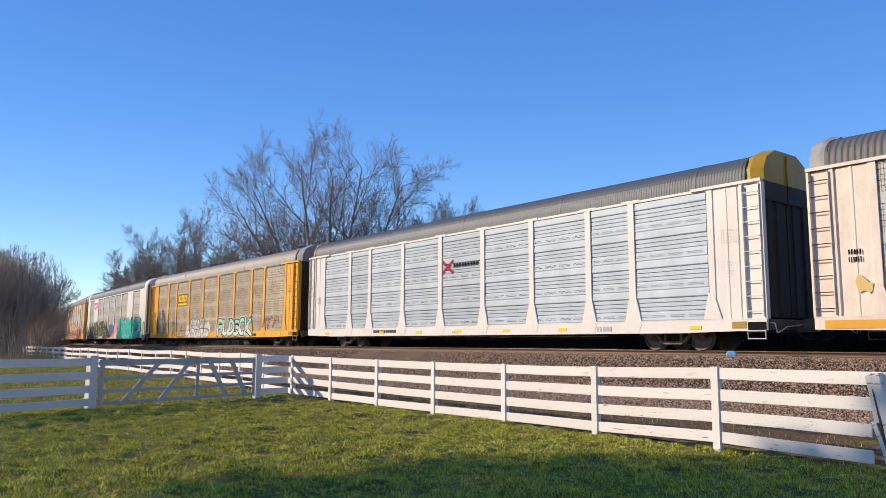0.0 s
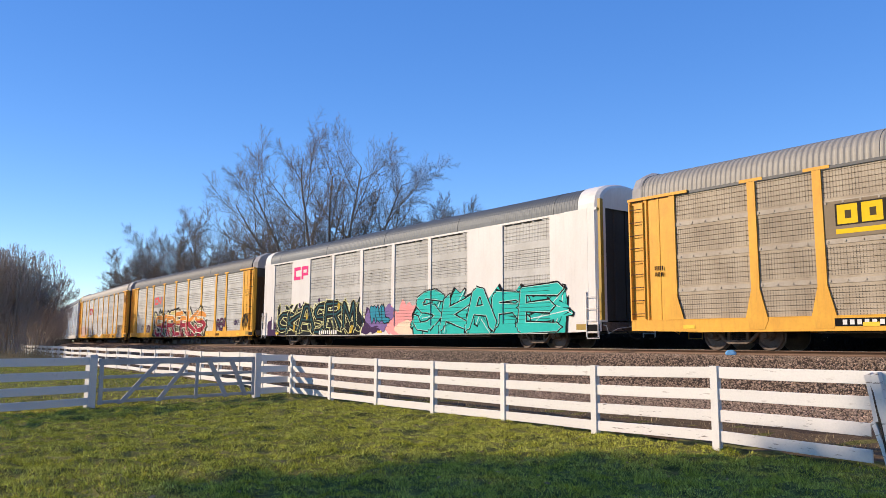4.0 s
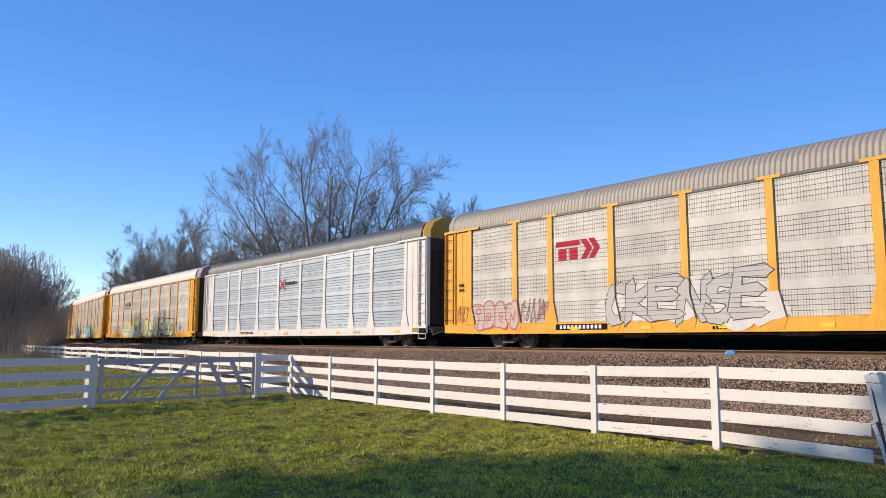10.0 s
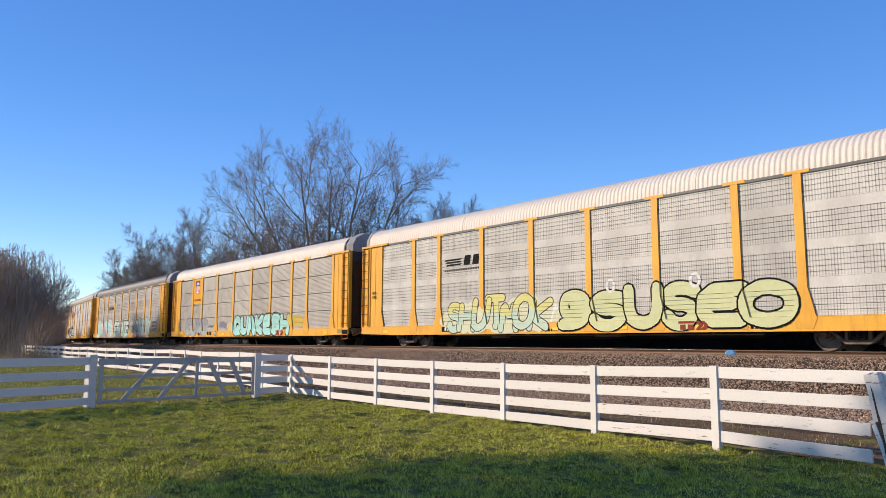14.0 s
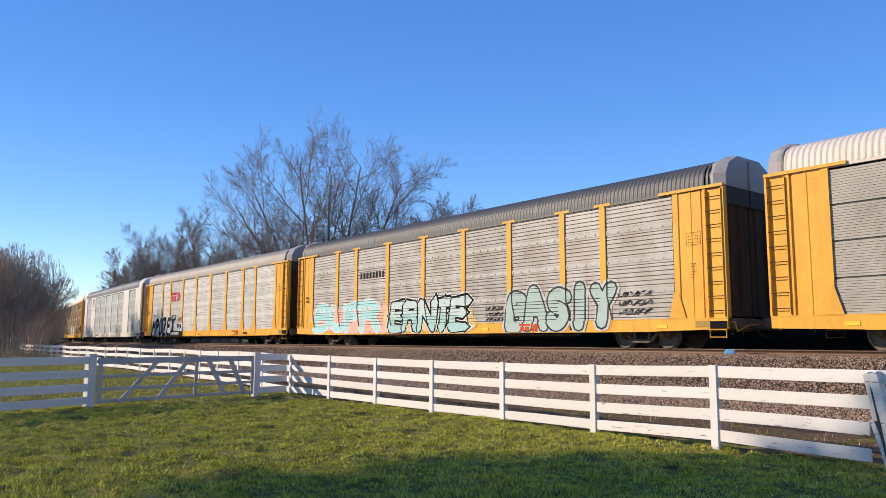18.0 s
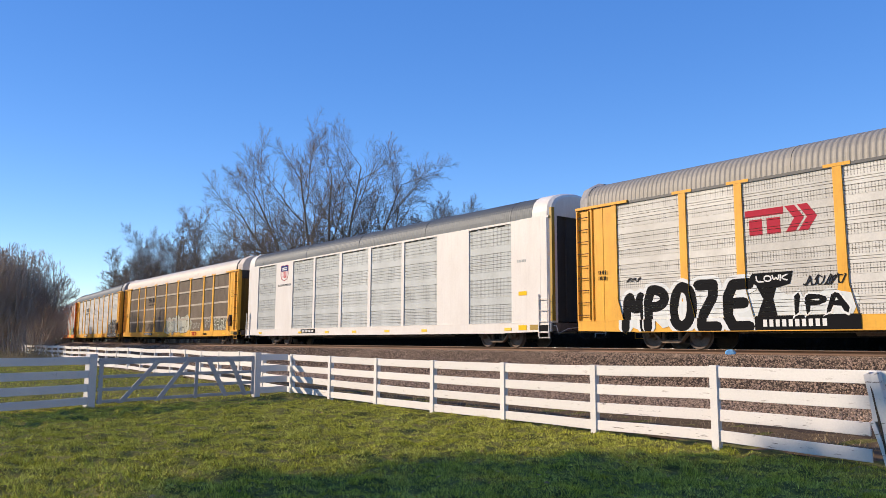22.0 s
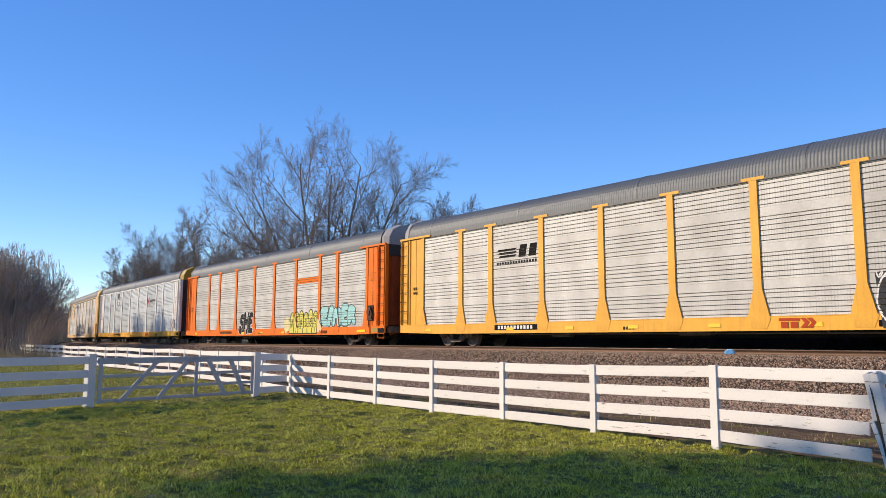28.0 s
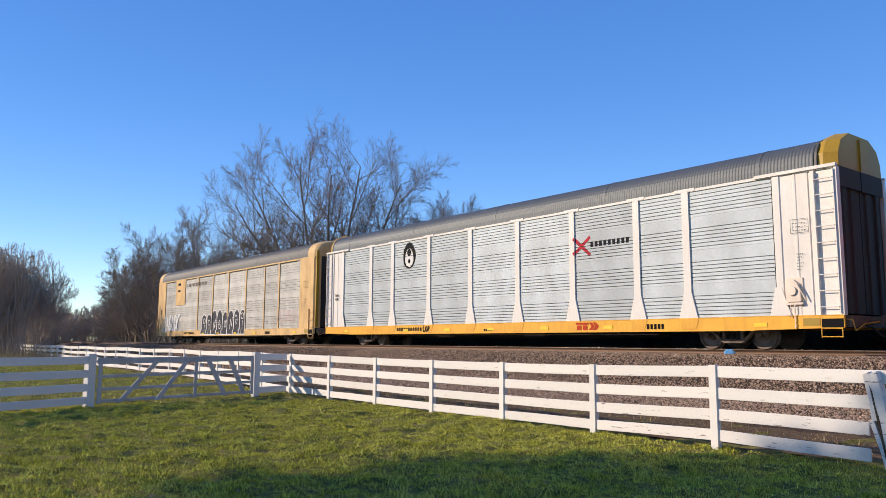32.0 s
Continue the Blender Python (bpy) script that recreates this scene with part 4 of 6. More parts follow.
def frame_mesh(g):
    """Centre sill with cross bearers and the lowest deck."""
    g.box(-CAR_B / 2 + 0.3, CAR_B / 2 - 0.3, -0.36, 0.36, 0.62, 0.86)
    g.prism([(-8.2, 0.62), (-7.0, 0.36), (7.0, 0.36), (8.2, 0.62)], -0.30, 0.30, "y")
    for i in range(12):
        x = -11.6 + i * 2.11
        g.prism([(-1.5, 0.86), (-1.5, 0.74), (-0.4, 0.60), (0.4, 0.60), (1.5, 0.74), (1.5, 0.86)], x - 0.06, x + 0.06)
    return g.box(-CAR_B / 2 + 0.1, CAR_B / 2 - 0.1, -1.45, 1.45, 0.86, 0.93)


def sill_mesh(g):
    y = SIDE_Y
    h = CAR_B / 2
    g.prism([(-h + 0.02, 0.60), (-h + 0.02, 0.93), (h - 0.02, 0.93), (h - 0.02, 0.60), (h - 2.4, 0.55), (-h + 2.4, 0.55)], y + 0.012, y + 0.10, "y")
    g.box(-h + 0.05, h - 0.05, y + 0.005, y + 0.14, 0.922, 0.945)
    return g.box(-h + 2.5, h - 2.5, y + 0.006, y + 0.14, 0.535, 0.555)


def rail_mesh(g):
    return g.box(-CAR_B / 2 + 0.1, CAR_B / 2 - 0.1, SIDE_Y + 0.03, PANEL_Y + 0.06, 4.905, 4.985)


def coupler_mesh(g):
    x = CAR_B / 2
    g.box(x - 0.35, x + 0.38, -0.09, 0.09, 0.72, 0.90)
    g.prism([(x + 0.34, -0.16), (x + 0.62, -0.2), (x + 0.66, -0.06), (x + 0.5, -0.02), (x + 0.5, 0.06), (x + 0.66, 0.16), (x + 0.52, 0.2), (x + 0.34, 0.14)], 0.66, 0.95, "z")
    g.box(x - 0.12, x + 0.02, -1.35, 1.35, 0.62, 0.93)
    return g


def hose_mesh(g):
    x = CAR_B / 2
    pts = [(x - 0.05, -0.45, 0.72), (x + 0.2, -0.42, 0.62), (x + 0.36, -0.36, 0.42), (x + 0.52, -0.28, 0.34), (x + 0.64, -0.22, 0.36)]
    for p, q in zip(pts, pts[1:]):
        g.tube(p, q, 0.028, None, 6)
    return g


def lever_mesh(g):
    x = CAR_B / 2
    pts = [(x - 0.02, -1.42, 0.82), (x + 0.12, -1.42, 0.80), (x + 0.16, -1.36, 0.52), (x + 0.2, -0.9, 0.7), (x + 0.3, -0.2, 0.78)]
    for p, q in zip(pts, pts[1:]):
        g.tube(p, q, 0.016, None, 6)
    return g


def pipe_mesh(g):
    h = CAR_B / 2
    g.tube((-h + 6, -1.30, 0.50), (h - 6, -1.30, 0.46), 0.022, None, 6)
    for x in (-6, -2, 2, 6):
        g.box(x - 0.02, x + 0.02, -1.33, -1.27, 0.46, 0.88)
    g.tube((-4.4, -0.9, 0.55), (-3.5, -0.9, 0.55), 0.17, None, 12)
    return g.box(1.2, 2.3, -1.1, -0.8, 0.42, 0.72)


def step_mesh(g):
    x = CAR_B / 2
    for z in (0.36, 0.58):
        g.tube((x - 0.62, SIDE_Y + 0.03, z), (x - 0.08, SIDE_Y + 0.03, z), 0.014, None, 6)
    for xx in (x - 0.62, x - 0.08):
        g.tube((xx, SIDE_Y + 0.03, 0.34), (xx, SIDE_Y + 0.03, 0.93), 0.014, None, 6)
    return g


def brake_gear_mesh(g):
    """Hand brake gear and its chain, in a bay of the end door."""
    y = SIDE_Y
    g.prism([(-0.20, 1.32), (-0.20, 1.62), (-0.12, 1.84), (0.02, 1.93), (0.14, 1.82), (0.20, 1.55), (0.20, 1.32)], y - 0.07, y + 0.02, "y")
    g.tube((-0.03, y - 0.12, 1.62), (-0.03, y - 0.06, 1.62), 0.13, None, 12)
    g.box(-0.24, 0.24, y - 0.05, y + 0.02, 1.24, 1.30)
    g.tube((0.10, y - 0.08, 1.84), (0.34, y - 0.05, 1.36), 0.02, None, 6)
    for k in range(10):
        g.box(0.0 - 0.018 + 0.008 * (k % 2), 0.018 + 0.008 * (k % 2), y - 0.035, y - 0.015, 0.60 + 0.065 * k, 0.652 + 0.065 * k)
    return g.tube((-0.1, y - 0.03, 1.25), (-0.1, y - 0.03, 0.9), 0.014, None, 6)


def stile_mesh(g):
    for x in (0.075, 0.60):
        g.box(x - 0.012, x + 0.012, SIDE_Y - 0.035, SIDE_Y + 0.02, 0.98, 4.86)
    return g


def rung_mesh(g):
    pts = [(0.075, SIDE_Y - 0.02, 0), (0.10, SIDE_Y - 0.05, 0), (0.575, SIDE_Y - 0.05, 0), (0.60, SIDE_Y - 0.02, 0)]
    for p, q in zip(pts, pts[1:]):
        g.tube(p, q, 0.014, None, 6)
    return g


def reflector_mesh(g):
    return g.box(-0.20, 0.20, SIDE_Y - 0.004, SIDE_Y + 0.012, 0.65, 0.76)


reflector_mat = surface("yellow_reflective_tape", (0.85, 0.55, 0.03), 0.35, 0, (0.6, 0.35, 0.03), 0.2, 4, 0.03, 30, 0)
turn180 = pose(0, 0, 0, 0, 0, 180)
wheels = []


def autorack(label, spec):
    """A covered two-deck car carrier. Its middle stands over the origin, on the rail head; the tail is at -x."""
    car = tagged(new("autorack_car"), label, "train car", "cars of the freight train")
    h = CAR_B / 2
    box_type = spec["kind"] == "box"
    paint_beds[car.name] = paint_bed(spec)
    post_m, panel_m, sill_m, door_m = spec["post"], spec["panel"], spec["sill"], spec["door"]
    part("underframe", shared("underframe", under_black, frame_mesh), car, None, "sooty black underframe and lowest deck")
    for z in (2.35, 3.7):
        part("deck", shared("deck", inside_dark, lambda g: g.box(-h + 0.4, h - 0.4, -1.42, 1.42, -0.03, 0.03)), car, pose(0, 0, z))
    part("inner_wall", shared("inner_wall", inside_dark, lambda g: g.box(-h + 0.5, h - 0.5, -0.03, 0.03, 0.95, 5.2)), car)
    part("roof", shared(("roof", *spec.get("ribs", (0.165, 0.013))), spec["roof"], roof_mesh(*spec.get("ribs", (0.165, 0.013)))), car, None, "corrugated arched sheet-metal roof")
    for x in (-11.4, -5.7, 0.0, 5.7, 11.4):
        part("roof_strap", shared("roof_strap", spec["roof"], seam_mesh), car, pose(x, 0, 0))
    for turn in (Matrix(), turn180):
        near = turn == Matrix()
        part("side_sill", shared("side_sill", sill_m, sill_mesh), car, turn)
        part("top_rail", shared("top_rail", spec.get("rail", post_m), rail_mesh), car, turn)
        if box_type:
            cuts = spec["cuts"]
            for a, b in cuts:
                part("screen_panel", shared(("screen_panel", round(b - a, 2), spec["style"]), panel_m, panel_mesh(b - a, spec["style"])), car, turn @ pose((a + b) / 2 - h, 0, 0))
                part("panel_vent", shared(("panel_vent", round(b - a, 2)), inside_dark, lambda g: [g.box(x - 0.2, x + 0.2, SIDE_Y + 0.022, SIDE_Y + 0.06, 4.86, 4.90) for x in np.arange(-(b - a) / 2 + 0.3, (b - a) / 2 - 0.2, 0.55)] and g), car, turn @ pose((a + b) / 2 - h, 0, 0))
            edges = [1.6] + [v for c in cuts for v in c] + [CAR_B - 1.6]
            for a, b in zip(edges[::2], edges[1::2]):
                if b - a > 0.03:
                    w = round(b - a, 2)
                    half = spec.get("half", (-1, -1))
                    z_low = 2.95 if abs(a - half[0]) < 0.3 and w > 1.2 else 0.93
                    part("side_sheet", shared(("side_sheet", w, z_low), post_m, lambda g: g.box(-w / 2, w / 2, SIDE_Y + 0.025, PANEL_Y + 0.03, z_low, 4.92)), car, turn @ pose((a + b) / 2 - h, 0, 0))
                    if z_low > 1:
                        part("screen_panel", shared(("screen_panel", w, spec["style"]), panel_m, panel_mesh(w, spec["style"])), car, turn @ pose((a + b) / 2 - h, 0, 0))
        else:
            edges = [1.75] + POSTS + [CAR_B - 1.85]
            for a, b in zip(edges, edges[1:]):
                part("screen_panel", shared(("screen_panel", round(b - a, 2), spec["style"]), panel_m, panel_mesh(b - a, spec["style"])), car, turn @ pose((a + b) / 2 - h, 0, 0))
                if spec.get("holes") and near:
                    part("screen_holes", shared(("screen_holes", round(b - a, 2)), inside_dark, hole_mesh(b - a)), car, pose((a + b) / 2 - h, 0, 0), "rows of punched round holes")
                if "joint" in spec:
                    part("joint_strip", shared(("joint_strip", round(b - a, 2)), spec.get("joint", panel_m), joint_mesh(b - a)), car, turn @ pose((a + b) / 2 - h, 0, 0))
            for x in POSTS:
                part("side_post", shared("side_post", post_m, post_mesh), car, turn @ pose(x - h, 0, 0))
                if near:
                    part("post_foot", shared("post_foot", sill_m, foot_mesh), car, pose(x - h, 0, 0))
        for end in (-1, 1):
            # a corner is drawn for the tail; the head's is its mirror image
            flip = Matrix.Identity(4) if end < 0 else Matrix.Diagonal((-1, 1, 1, 1))
            corner = shared(("end_bay", end, box_type), door_m, flat_corner_mesh if box_type else corner_mesh)
            if end > 0 and ("flipped", corner.name) not in cache:
                corner.transform(flip)
                corner.flip_normals()
                cache[("flipped", corner.name)] = corner
            part("end_bay", corner, car, turn @ pose(end * h, 0, 0))
            if not box_type:
                part("bay_foot", shared("bay_foot", door_m, lambda g: g.prism([(-0.12, 1.75), (-0.3, 0.95), (0.3, 0.95), (0.06, 1.75)], SIDE_Y + 0.004, SIDE_Y + 0.03, "y")), car, turn @ pose(end * (h - 1.72), 0, 0))
                part("bay_cap", shared("bay_cap", door_m, lambda g: g.box(-1.15, 1.15, SIDE_Y - 0.03, SIDE_Y + 0.1, 4.93, 5.02)), car, turn @ pose(end * (h - 1.15), 0, 0))
            lx = -h if end < 0 else h - 0.68
            ladder = part("ladder", shared("ladder", spec.get("ladder", door_m), stile_mesh) if not box_type else shared("short_ladder", door_m, lambda g: [g.box(x - 0.012, x + 0.012, SIDE_Y - 0.035, SIDE_Y + 0.02, 0.4, 2.0) for x in (0.075, 0.60)] and g), car, turn @ pose(lx, 0, 0))
            for k in range(4 if box_type else 9):
                part("rung", shared("rung", spec.get("rung", spec.get("ladder", door_m)), rung_mesh), ladder, pose(0, 0, 0.55 + 0.42 * k if box_type else 1.15 + 0.435 * k))
        for x in (2.2, 7.5, 10.6, 13.4, 16.4, 19.4, 24.9):
            part("reflector", shared("reflector", reflector_mat, reflector_mesh), car, turn @ pose(x - h, 0, 0))
        if not box_type:
            part("roof_rim", shared("roof_rim", roof_dark, rim_mesh), car, turn)
            part("end_panel", shared("end_panel", shaded_grey_end, end_panel_mesh), car, turn, "grey upper panel of the end door")
        # the dull patch, and a black plate painted as the corner's shaded opening
        part("sill_patch", shared("end_sill_patch", patch_gold, lambda g: g.box(h - 1.1, h - 0.64, SIDE_Y + 0.002, SIDE_Y + 0.03, 0.66, 0.86)), car, turn, "dull gold patch")
        part("sill_opening", shared("sill_opening", paint(*BLACK), lambda g: g.box(h - 0.60, h - 0.04, SIDE_Y + 0.002, SIDE_Y + 0.03, 0.61, 0.84)), car, turn, "black plate standing for the shaded open foot of the corner")
    if spec.get("brake"):
        part("brake_recess", shared("brake_recess", spec.get("brake_m", inside_dark), recess_mesh), car, pose(h - 1.30, 0, 0))
        part("brake_gear", shared("brake_gear", spec.get("brake_m", brake_rust_rung_shade), brake_gear_mesh), car, pose(h - 1.30, 0, 0), "hand brake gear with a chain")
    if box_type:
        part("corner_strip", shared("corner_strip", yellow_cap, lambda g: g.box(h - 0.10, h + 0.01, -1.50, -1.34, 1.0, 5.3)), car, None, "yellow edge strip of the end door")
    for turn in (Matrix(), turn180):
        part("roof_cap", shared(("roof_cap", box_type), spec["cap"], round_cap_mesh if box_type else cap_mesh), car, turn, spec.get("cap_label", ""))
        for flip, name in ((1, "a"), (-1, "b")):
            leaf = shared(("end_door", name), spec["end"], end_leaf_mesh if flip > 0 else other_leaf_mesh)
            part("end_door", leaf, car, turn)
        part("coupler", shared("coupler", truck_iron, coupler_mesh), car, turn)
        part("air_hose", shared("air_hose", under_black, hose_mesh), car, turn)
        part("uncoupling_lever", shared("uncoupling_lever", spec["sill"], lever_mesh), car, turn)
        part("brake_pipe", shared("brake_pipe", truck_iron, pipe_mesh), car, turn)
        part("step", shared("step", spec["sill"], step_mesh), car, turn)
    for x in (-10.1, 10.1):
        truck = part("truck", shared("truck", under_black, bolster_mesh), car, pose(x, 0, 0), "dusty cast steel truck")
        for turn in (Matrix(), turn180):
            part("side_frame", shared("side_frame", truck_iron, side_frame_mesh, 0.012), truck, turn)
            part("spring_nest", shared("spring_nest", under_black, spring_mesh), truck, turn)
        for dx in (-0.86, 0.86):
            wheels.append((car, part("wheelset", shared("wheelset", wheel_iron, wheelset_mesh), truck, pose(dx, 0, 0.42))))
    return car


def stencils(car, ink, number_ink=BLACK):
    """Small data stencils on the sill and the end bay."""
    if number_ink == CHALK:
        plate(car, "number_plate", 6.6, 9.0, 0.66, 0.87, BLACK, "black plate with white marks")
        bars(car, 6.8, 8.8, 0.70, 0.83, CHALK, 11, "white stencilled reporting marks")
    else:
        bars(car, 6.8, 8.8, 0.68, 0.83, number_ink, 11, "stencilled reporting marks")
    bars(car, 13.0, 13.5, 0.62, 0.72, ink, 4)
    bars(car, 21.0, 21.7, 0.62, 0.78, ink, 5)
    for i in range(6):
        bars(car, 26.04, 26.04 + 0.1 + 0.05 * (i % 3), 2.2 + 0.085 * i, 2.22 + 0.085 * i, ink, 4)
    # a ruled data panel
    for z in (3.22, 3.60):
        plate(car, "data_panel", 25.9, 26.42, z, z + 0.011, ink)
    for x in (25.9, 26.4):
        plate(car, "data_panel", x, x + 0.011, 3.232, 3.6, ink)
    for i in range(3):
        bars(car, 25.97, 26.36, 3.29 + 0.1 * i, 3.305 + 0.1 * i, ink, 5)
    bars(car, 1.0, 1.35, 2.55, 2.68, ink, 5)
    bars(car, 1.0, 1.35, 2.35, 2.48, ink, 6)


# rungs take a dark colour for the shade on them
YELLOW = dict(kind="std", rung=brake_rust_rung_shade, post=yellow_paint, sill=yellow_paint, door=yellow_paint, end=shaded_rust_end, cap=hood_grey, style="grid", panel=galv_light, roof=roof_grey, rail=roof_grey)
WHITE = dict(kind="std", post=white_paint, sill=white_paint, door=white_paint, end=shaded_grey_end, cap=yellow_cap, style="wide", panel=galv_blue, roof=roof_blue, ribs=(0.10, 0.005), holes=True, cap_label="yellow end cap of the roof")
BOX_CUTS = [(1.65, 4.18), (6.4, 8.88), (9.1, 11.75), (12.0, 14.6), (14.85, 17.53), (17.75, 20.3), (22.5, 25.1)]
WHITEBOX = dict(kind="box", post=white_paint, sill=white_paint, door=white_paint, end=shaded_grey_end, cap=white_paint, style="grid", panel=galv_grey, roof=roof_blue, ribs=(0.13, 0.007), cuts=BOX_CUTS)
LASTBOX = dict(kind="box", post=faded_yellow, sill=faded_yellow, door=faded_yellow, end=shaded_grey_end, cap=faded_yellow, style="grid", panel=galv_light, roof=roof_grey, rail=faded_yellow,
               cuts=[(2.0, 4.4), (6.5, 9.15), (9.3, 12.05), (12.2, 14.85), (15.0, 17.75), (17.9, 20.6), (20.7, 22.6), (22.75, 25.4)], half=(4.4, 6.5))
cars = []


def add(label, **spec):
    base = spec.pop("base")
    level[0] = 0
    cars.append(autorack(label, {**base, **spec}))
    return cars[-1]


# lead car in view: cream, only its tail end is seen
c = add("weathered cream autorack train car with a grey roof", base=YELLOW, post=cream_paint, sill=cream_paint, door=cream_paint, end=shaded_rust_end, panel=galv_light, roof=roof_grey)
stencils(c, BLACK)
plate(c, "sill_patch", 0.3, 2.3, 0.62, 0.84, (0.7, 0.36, 0.06), "yellow repaint patch on the sill")
haze(c, (1.2, 1.5, 1.5, 1.95), (0.66, 0.47, 0.20), 2, 2, "yellowish worn smear")
# white car, bright screens
c = add("white autorack train car with bright perforated screens", base=WHITE)
cross_emblem(c, 12.3, 14.75, 3.25, 3.77)
stencils(c, SILVER)
# yellow car, dusty tan screens
c = add("yellow autorack train car with dusty tan screens and white-mint graffiti", base=YELLOW, panel=galv_tan, roof=roof_pale, joint=dusty_joint)
plate(c, "overpaint", 6.46, 9.05, 3.0, 4.0, (0.26, 0.20, 0.13), "dull brown painted field behind the emblem", True)
for x in (6.8, 7.42, 8.04):
    plate(c, "emblem", x - 0.05, x + 0.57, 3.32, 3.92, (0.03, 0.025, 0.02), "", True)
    plate(c, "emblem", x, x + 0.52, 3.36, 3.88, (0.80, 0.52, 0.02), "yellow plain emblem shape with a dark edge", True)
    plate(c, "emblem", x + 0.2, x + 0.36, 3.5, 3.72, (0.08, 0.06, 0.03), "", True)
plate(c, "emblem", 6.75, 8.62, 3.1, 3.23, (0.80, 0.52, 0.02), "yellow underline of the emblem", True)
stencils(c, BLACK, CHALK)
haze(c, (9.0, 13.5, 0.55, 1.75), (0.60, 0.56, 0.49), 3, 9, "dusty white sprayed cloud")
bubbles(c, (9.6, 12.5, 0.95, 2.05), 3, 6, (0.03, 0.03, 0.03), (0.66, 0.63, 0.57), None, "white arched graffiti with thin black lines", True)
bubbles(c, (9.2, 13.4, 0.5, 1.2), 4, 6, (0.03, 0.03, 0.03), (0.66, 0.63, 0.56), None, "white rounded graffiti with thin black lines")
piece(c, "RUDSOK", (15.2, 20.8, 0.6, 1.85), 0.24, [(0.14, BLACK), (0.0, (0.62, 0.66, 0.58))], 6, True, 0.12, 0.2, (0.3, (0.50, 0.52, 0.40)), 0.05, "white and mint sprayed letter with a black edge", (0.42, 0.62, 0.52))
scribble(c, (22.5, 24.6, 1.0, 1.9), (0.3, 0.1, 0.1), 4, 3)
# white flush-sided car with dark and teal pieces
c = add("white flush-sided autorack train car covered in dark and teal graffiti", base=WHITEBOX, cuts=[(a - 0.25, b - 0.25) for a, b in BOX_CUTS])
sheet("emblem", [[(x, 4.35), (x + 0.8, 4.35), (x + 0.8, 4.55), (x, 4.55)] for x in (4.2, 5.12)] + [[(x, 3.8), (x + 0.22, 3.8), (x + 0.22, 4.34), (x, 4.34)] for x in (4.2, 5.12)]
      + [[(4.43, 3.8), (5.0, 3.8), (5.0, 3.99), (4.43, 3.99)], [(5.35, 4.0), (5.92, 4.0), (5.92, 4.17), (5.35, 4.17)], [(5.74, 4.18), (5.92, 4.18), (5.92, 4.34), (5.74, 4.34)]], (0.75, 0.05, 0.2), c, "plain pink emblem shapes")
haze(c, (1.0, 3.2, 0.45, 1.75), PURPLE, 8, 5, "dark purple sprayed cloud")
haze(c, (9.6, 13.4, 0.45, 2.0), PURPLE, 11, 6, "dark purple sprayed cloud")
for x, z, r in ((1.45, 1.6, 0.14), (1.6, 1.35, 0.1), (5.0, 2.3, 0.13), (5.5, 2.35, 0.11), (7.2, 2.5, 0.12), (12.2, 1.75, 0.17), (12.3, 1.3, 0.1)):
    sheet("graffiti_splat", [blob(x, z, r, r * 1.2, random.Random(int(x * 10)), 12, 0.3)], PURPLE, c)
haze(c, (13.9, 17.4, 0.5, 2.3), PINK, 9, 6, "pink sprayed cloud")
haze(c, (15.0, 16.6, 0.5, 1.3), (0.80, 0.60, 0.42), 12, 3, "peach sprayed cloud")
wild(c, (2.2, 11.6, 0.57, 2.5), 21, 6, BLACK, [(0.008, 0.012, 0.014), (0.010, 0.014, 0.016)], (0.70, 0.68, 0.42), None, "black angular sprayed background", 0.05, BLACK)
piece(c, "KYESANK", (2.3, 11.4, 0.57, 2.45), 0.30, [(0.09, (0.66, 0.64, 0.30)), (0.0, (0.008, 0.011, 0.012))], 25, False, 0.3, 0.4, None, -0.12, "black angular sprayed stroke with lime edges")
piece(c, "CKASRM", (2.5, 11.2, 0.6, 2.42), 0.34, [(0.12, (0.70, 0.68, 0.34)), (0.04, BLACK), (-0.25, (0.015, 0.085, 0.095))], 5, False, 0.25, 0.42, None, 0.08, "black and petrol angular sprayed letter with lime edges")
for k, (x, z) in enumerate(((4.4, 1.0), (5.9, 1.6), (9.4, 2.1), (10.8, 0.9))):
    sheet("graffiti_glow", [blob(x, z, 0.13, 0.2, random.Random(k), 12, 0.3)], (0.45, 0.30, 0.04), c)
bars(c, 7.4, 9.4, 0.62, 0.82, CHALK, 9, "white stencilled reporting marks")
haze(c, (12.3, 14.4, 0.85, 2.15), (0.20, 0.13, 0.30), 10, 4, "violet sprayed cloud")
piece(c, "MUL", (12.5, 14.1, 1.15, 2.0), 0.25, [(0.11, BLACK), (0.0, (0.03, 0.24, 0.32))], 12, False, 0.12, 0.1, None, -0.1, "small teal sprayed letter with a black edge")
wild(c, (16.3, 25.6, 0.57, 2.5), 33, 5, BLACK, [(0.03, 0.42, 0.35), (0.04, 0.50, 0.42)], BLACK, CHALK, "teal spiky graffiti with black edges", 0.05, (0.03, 0.46, 0.38))
piece(c, "SKARE", (16.6, 25.2, 0.6, 2.5), 0.36, [(0.16, BLACK), (0.04, (0.50, 0.70, 0.62)), (0.0, (0.03, 0.47, 0.39))], 15, False, 0.2, 0.2, None, 0.1, "teal pointed sprayed letter with black edges")
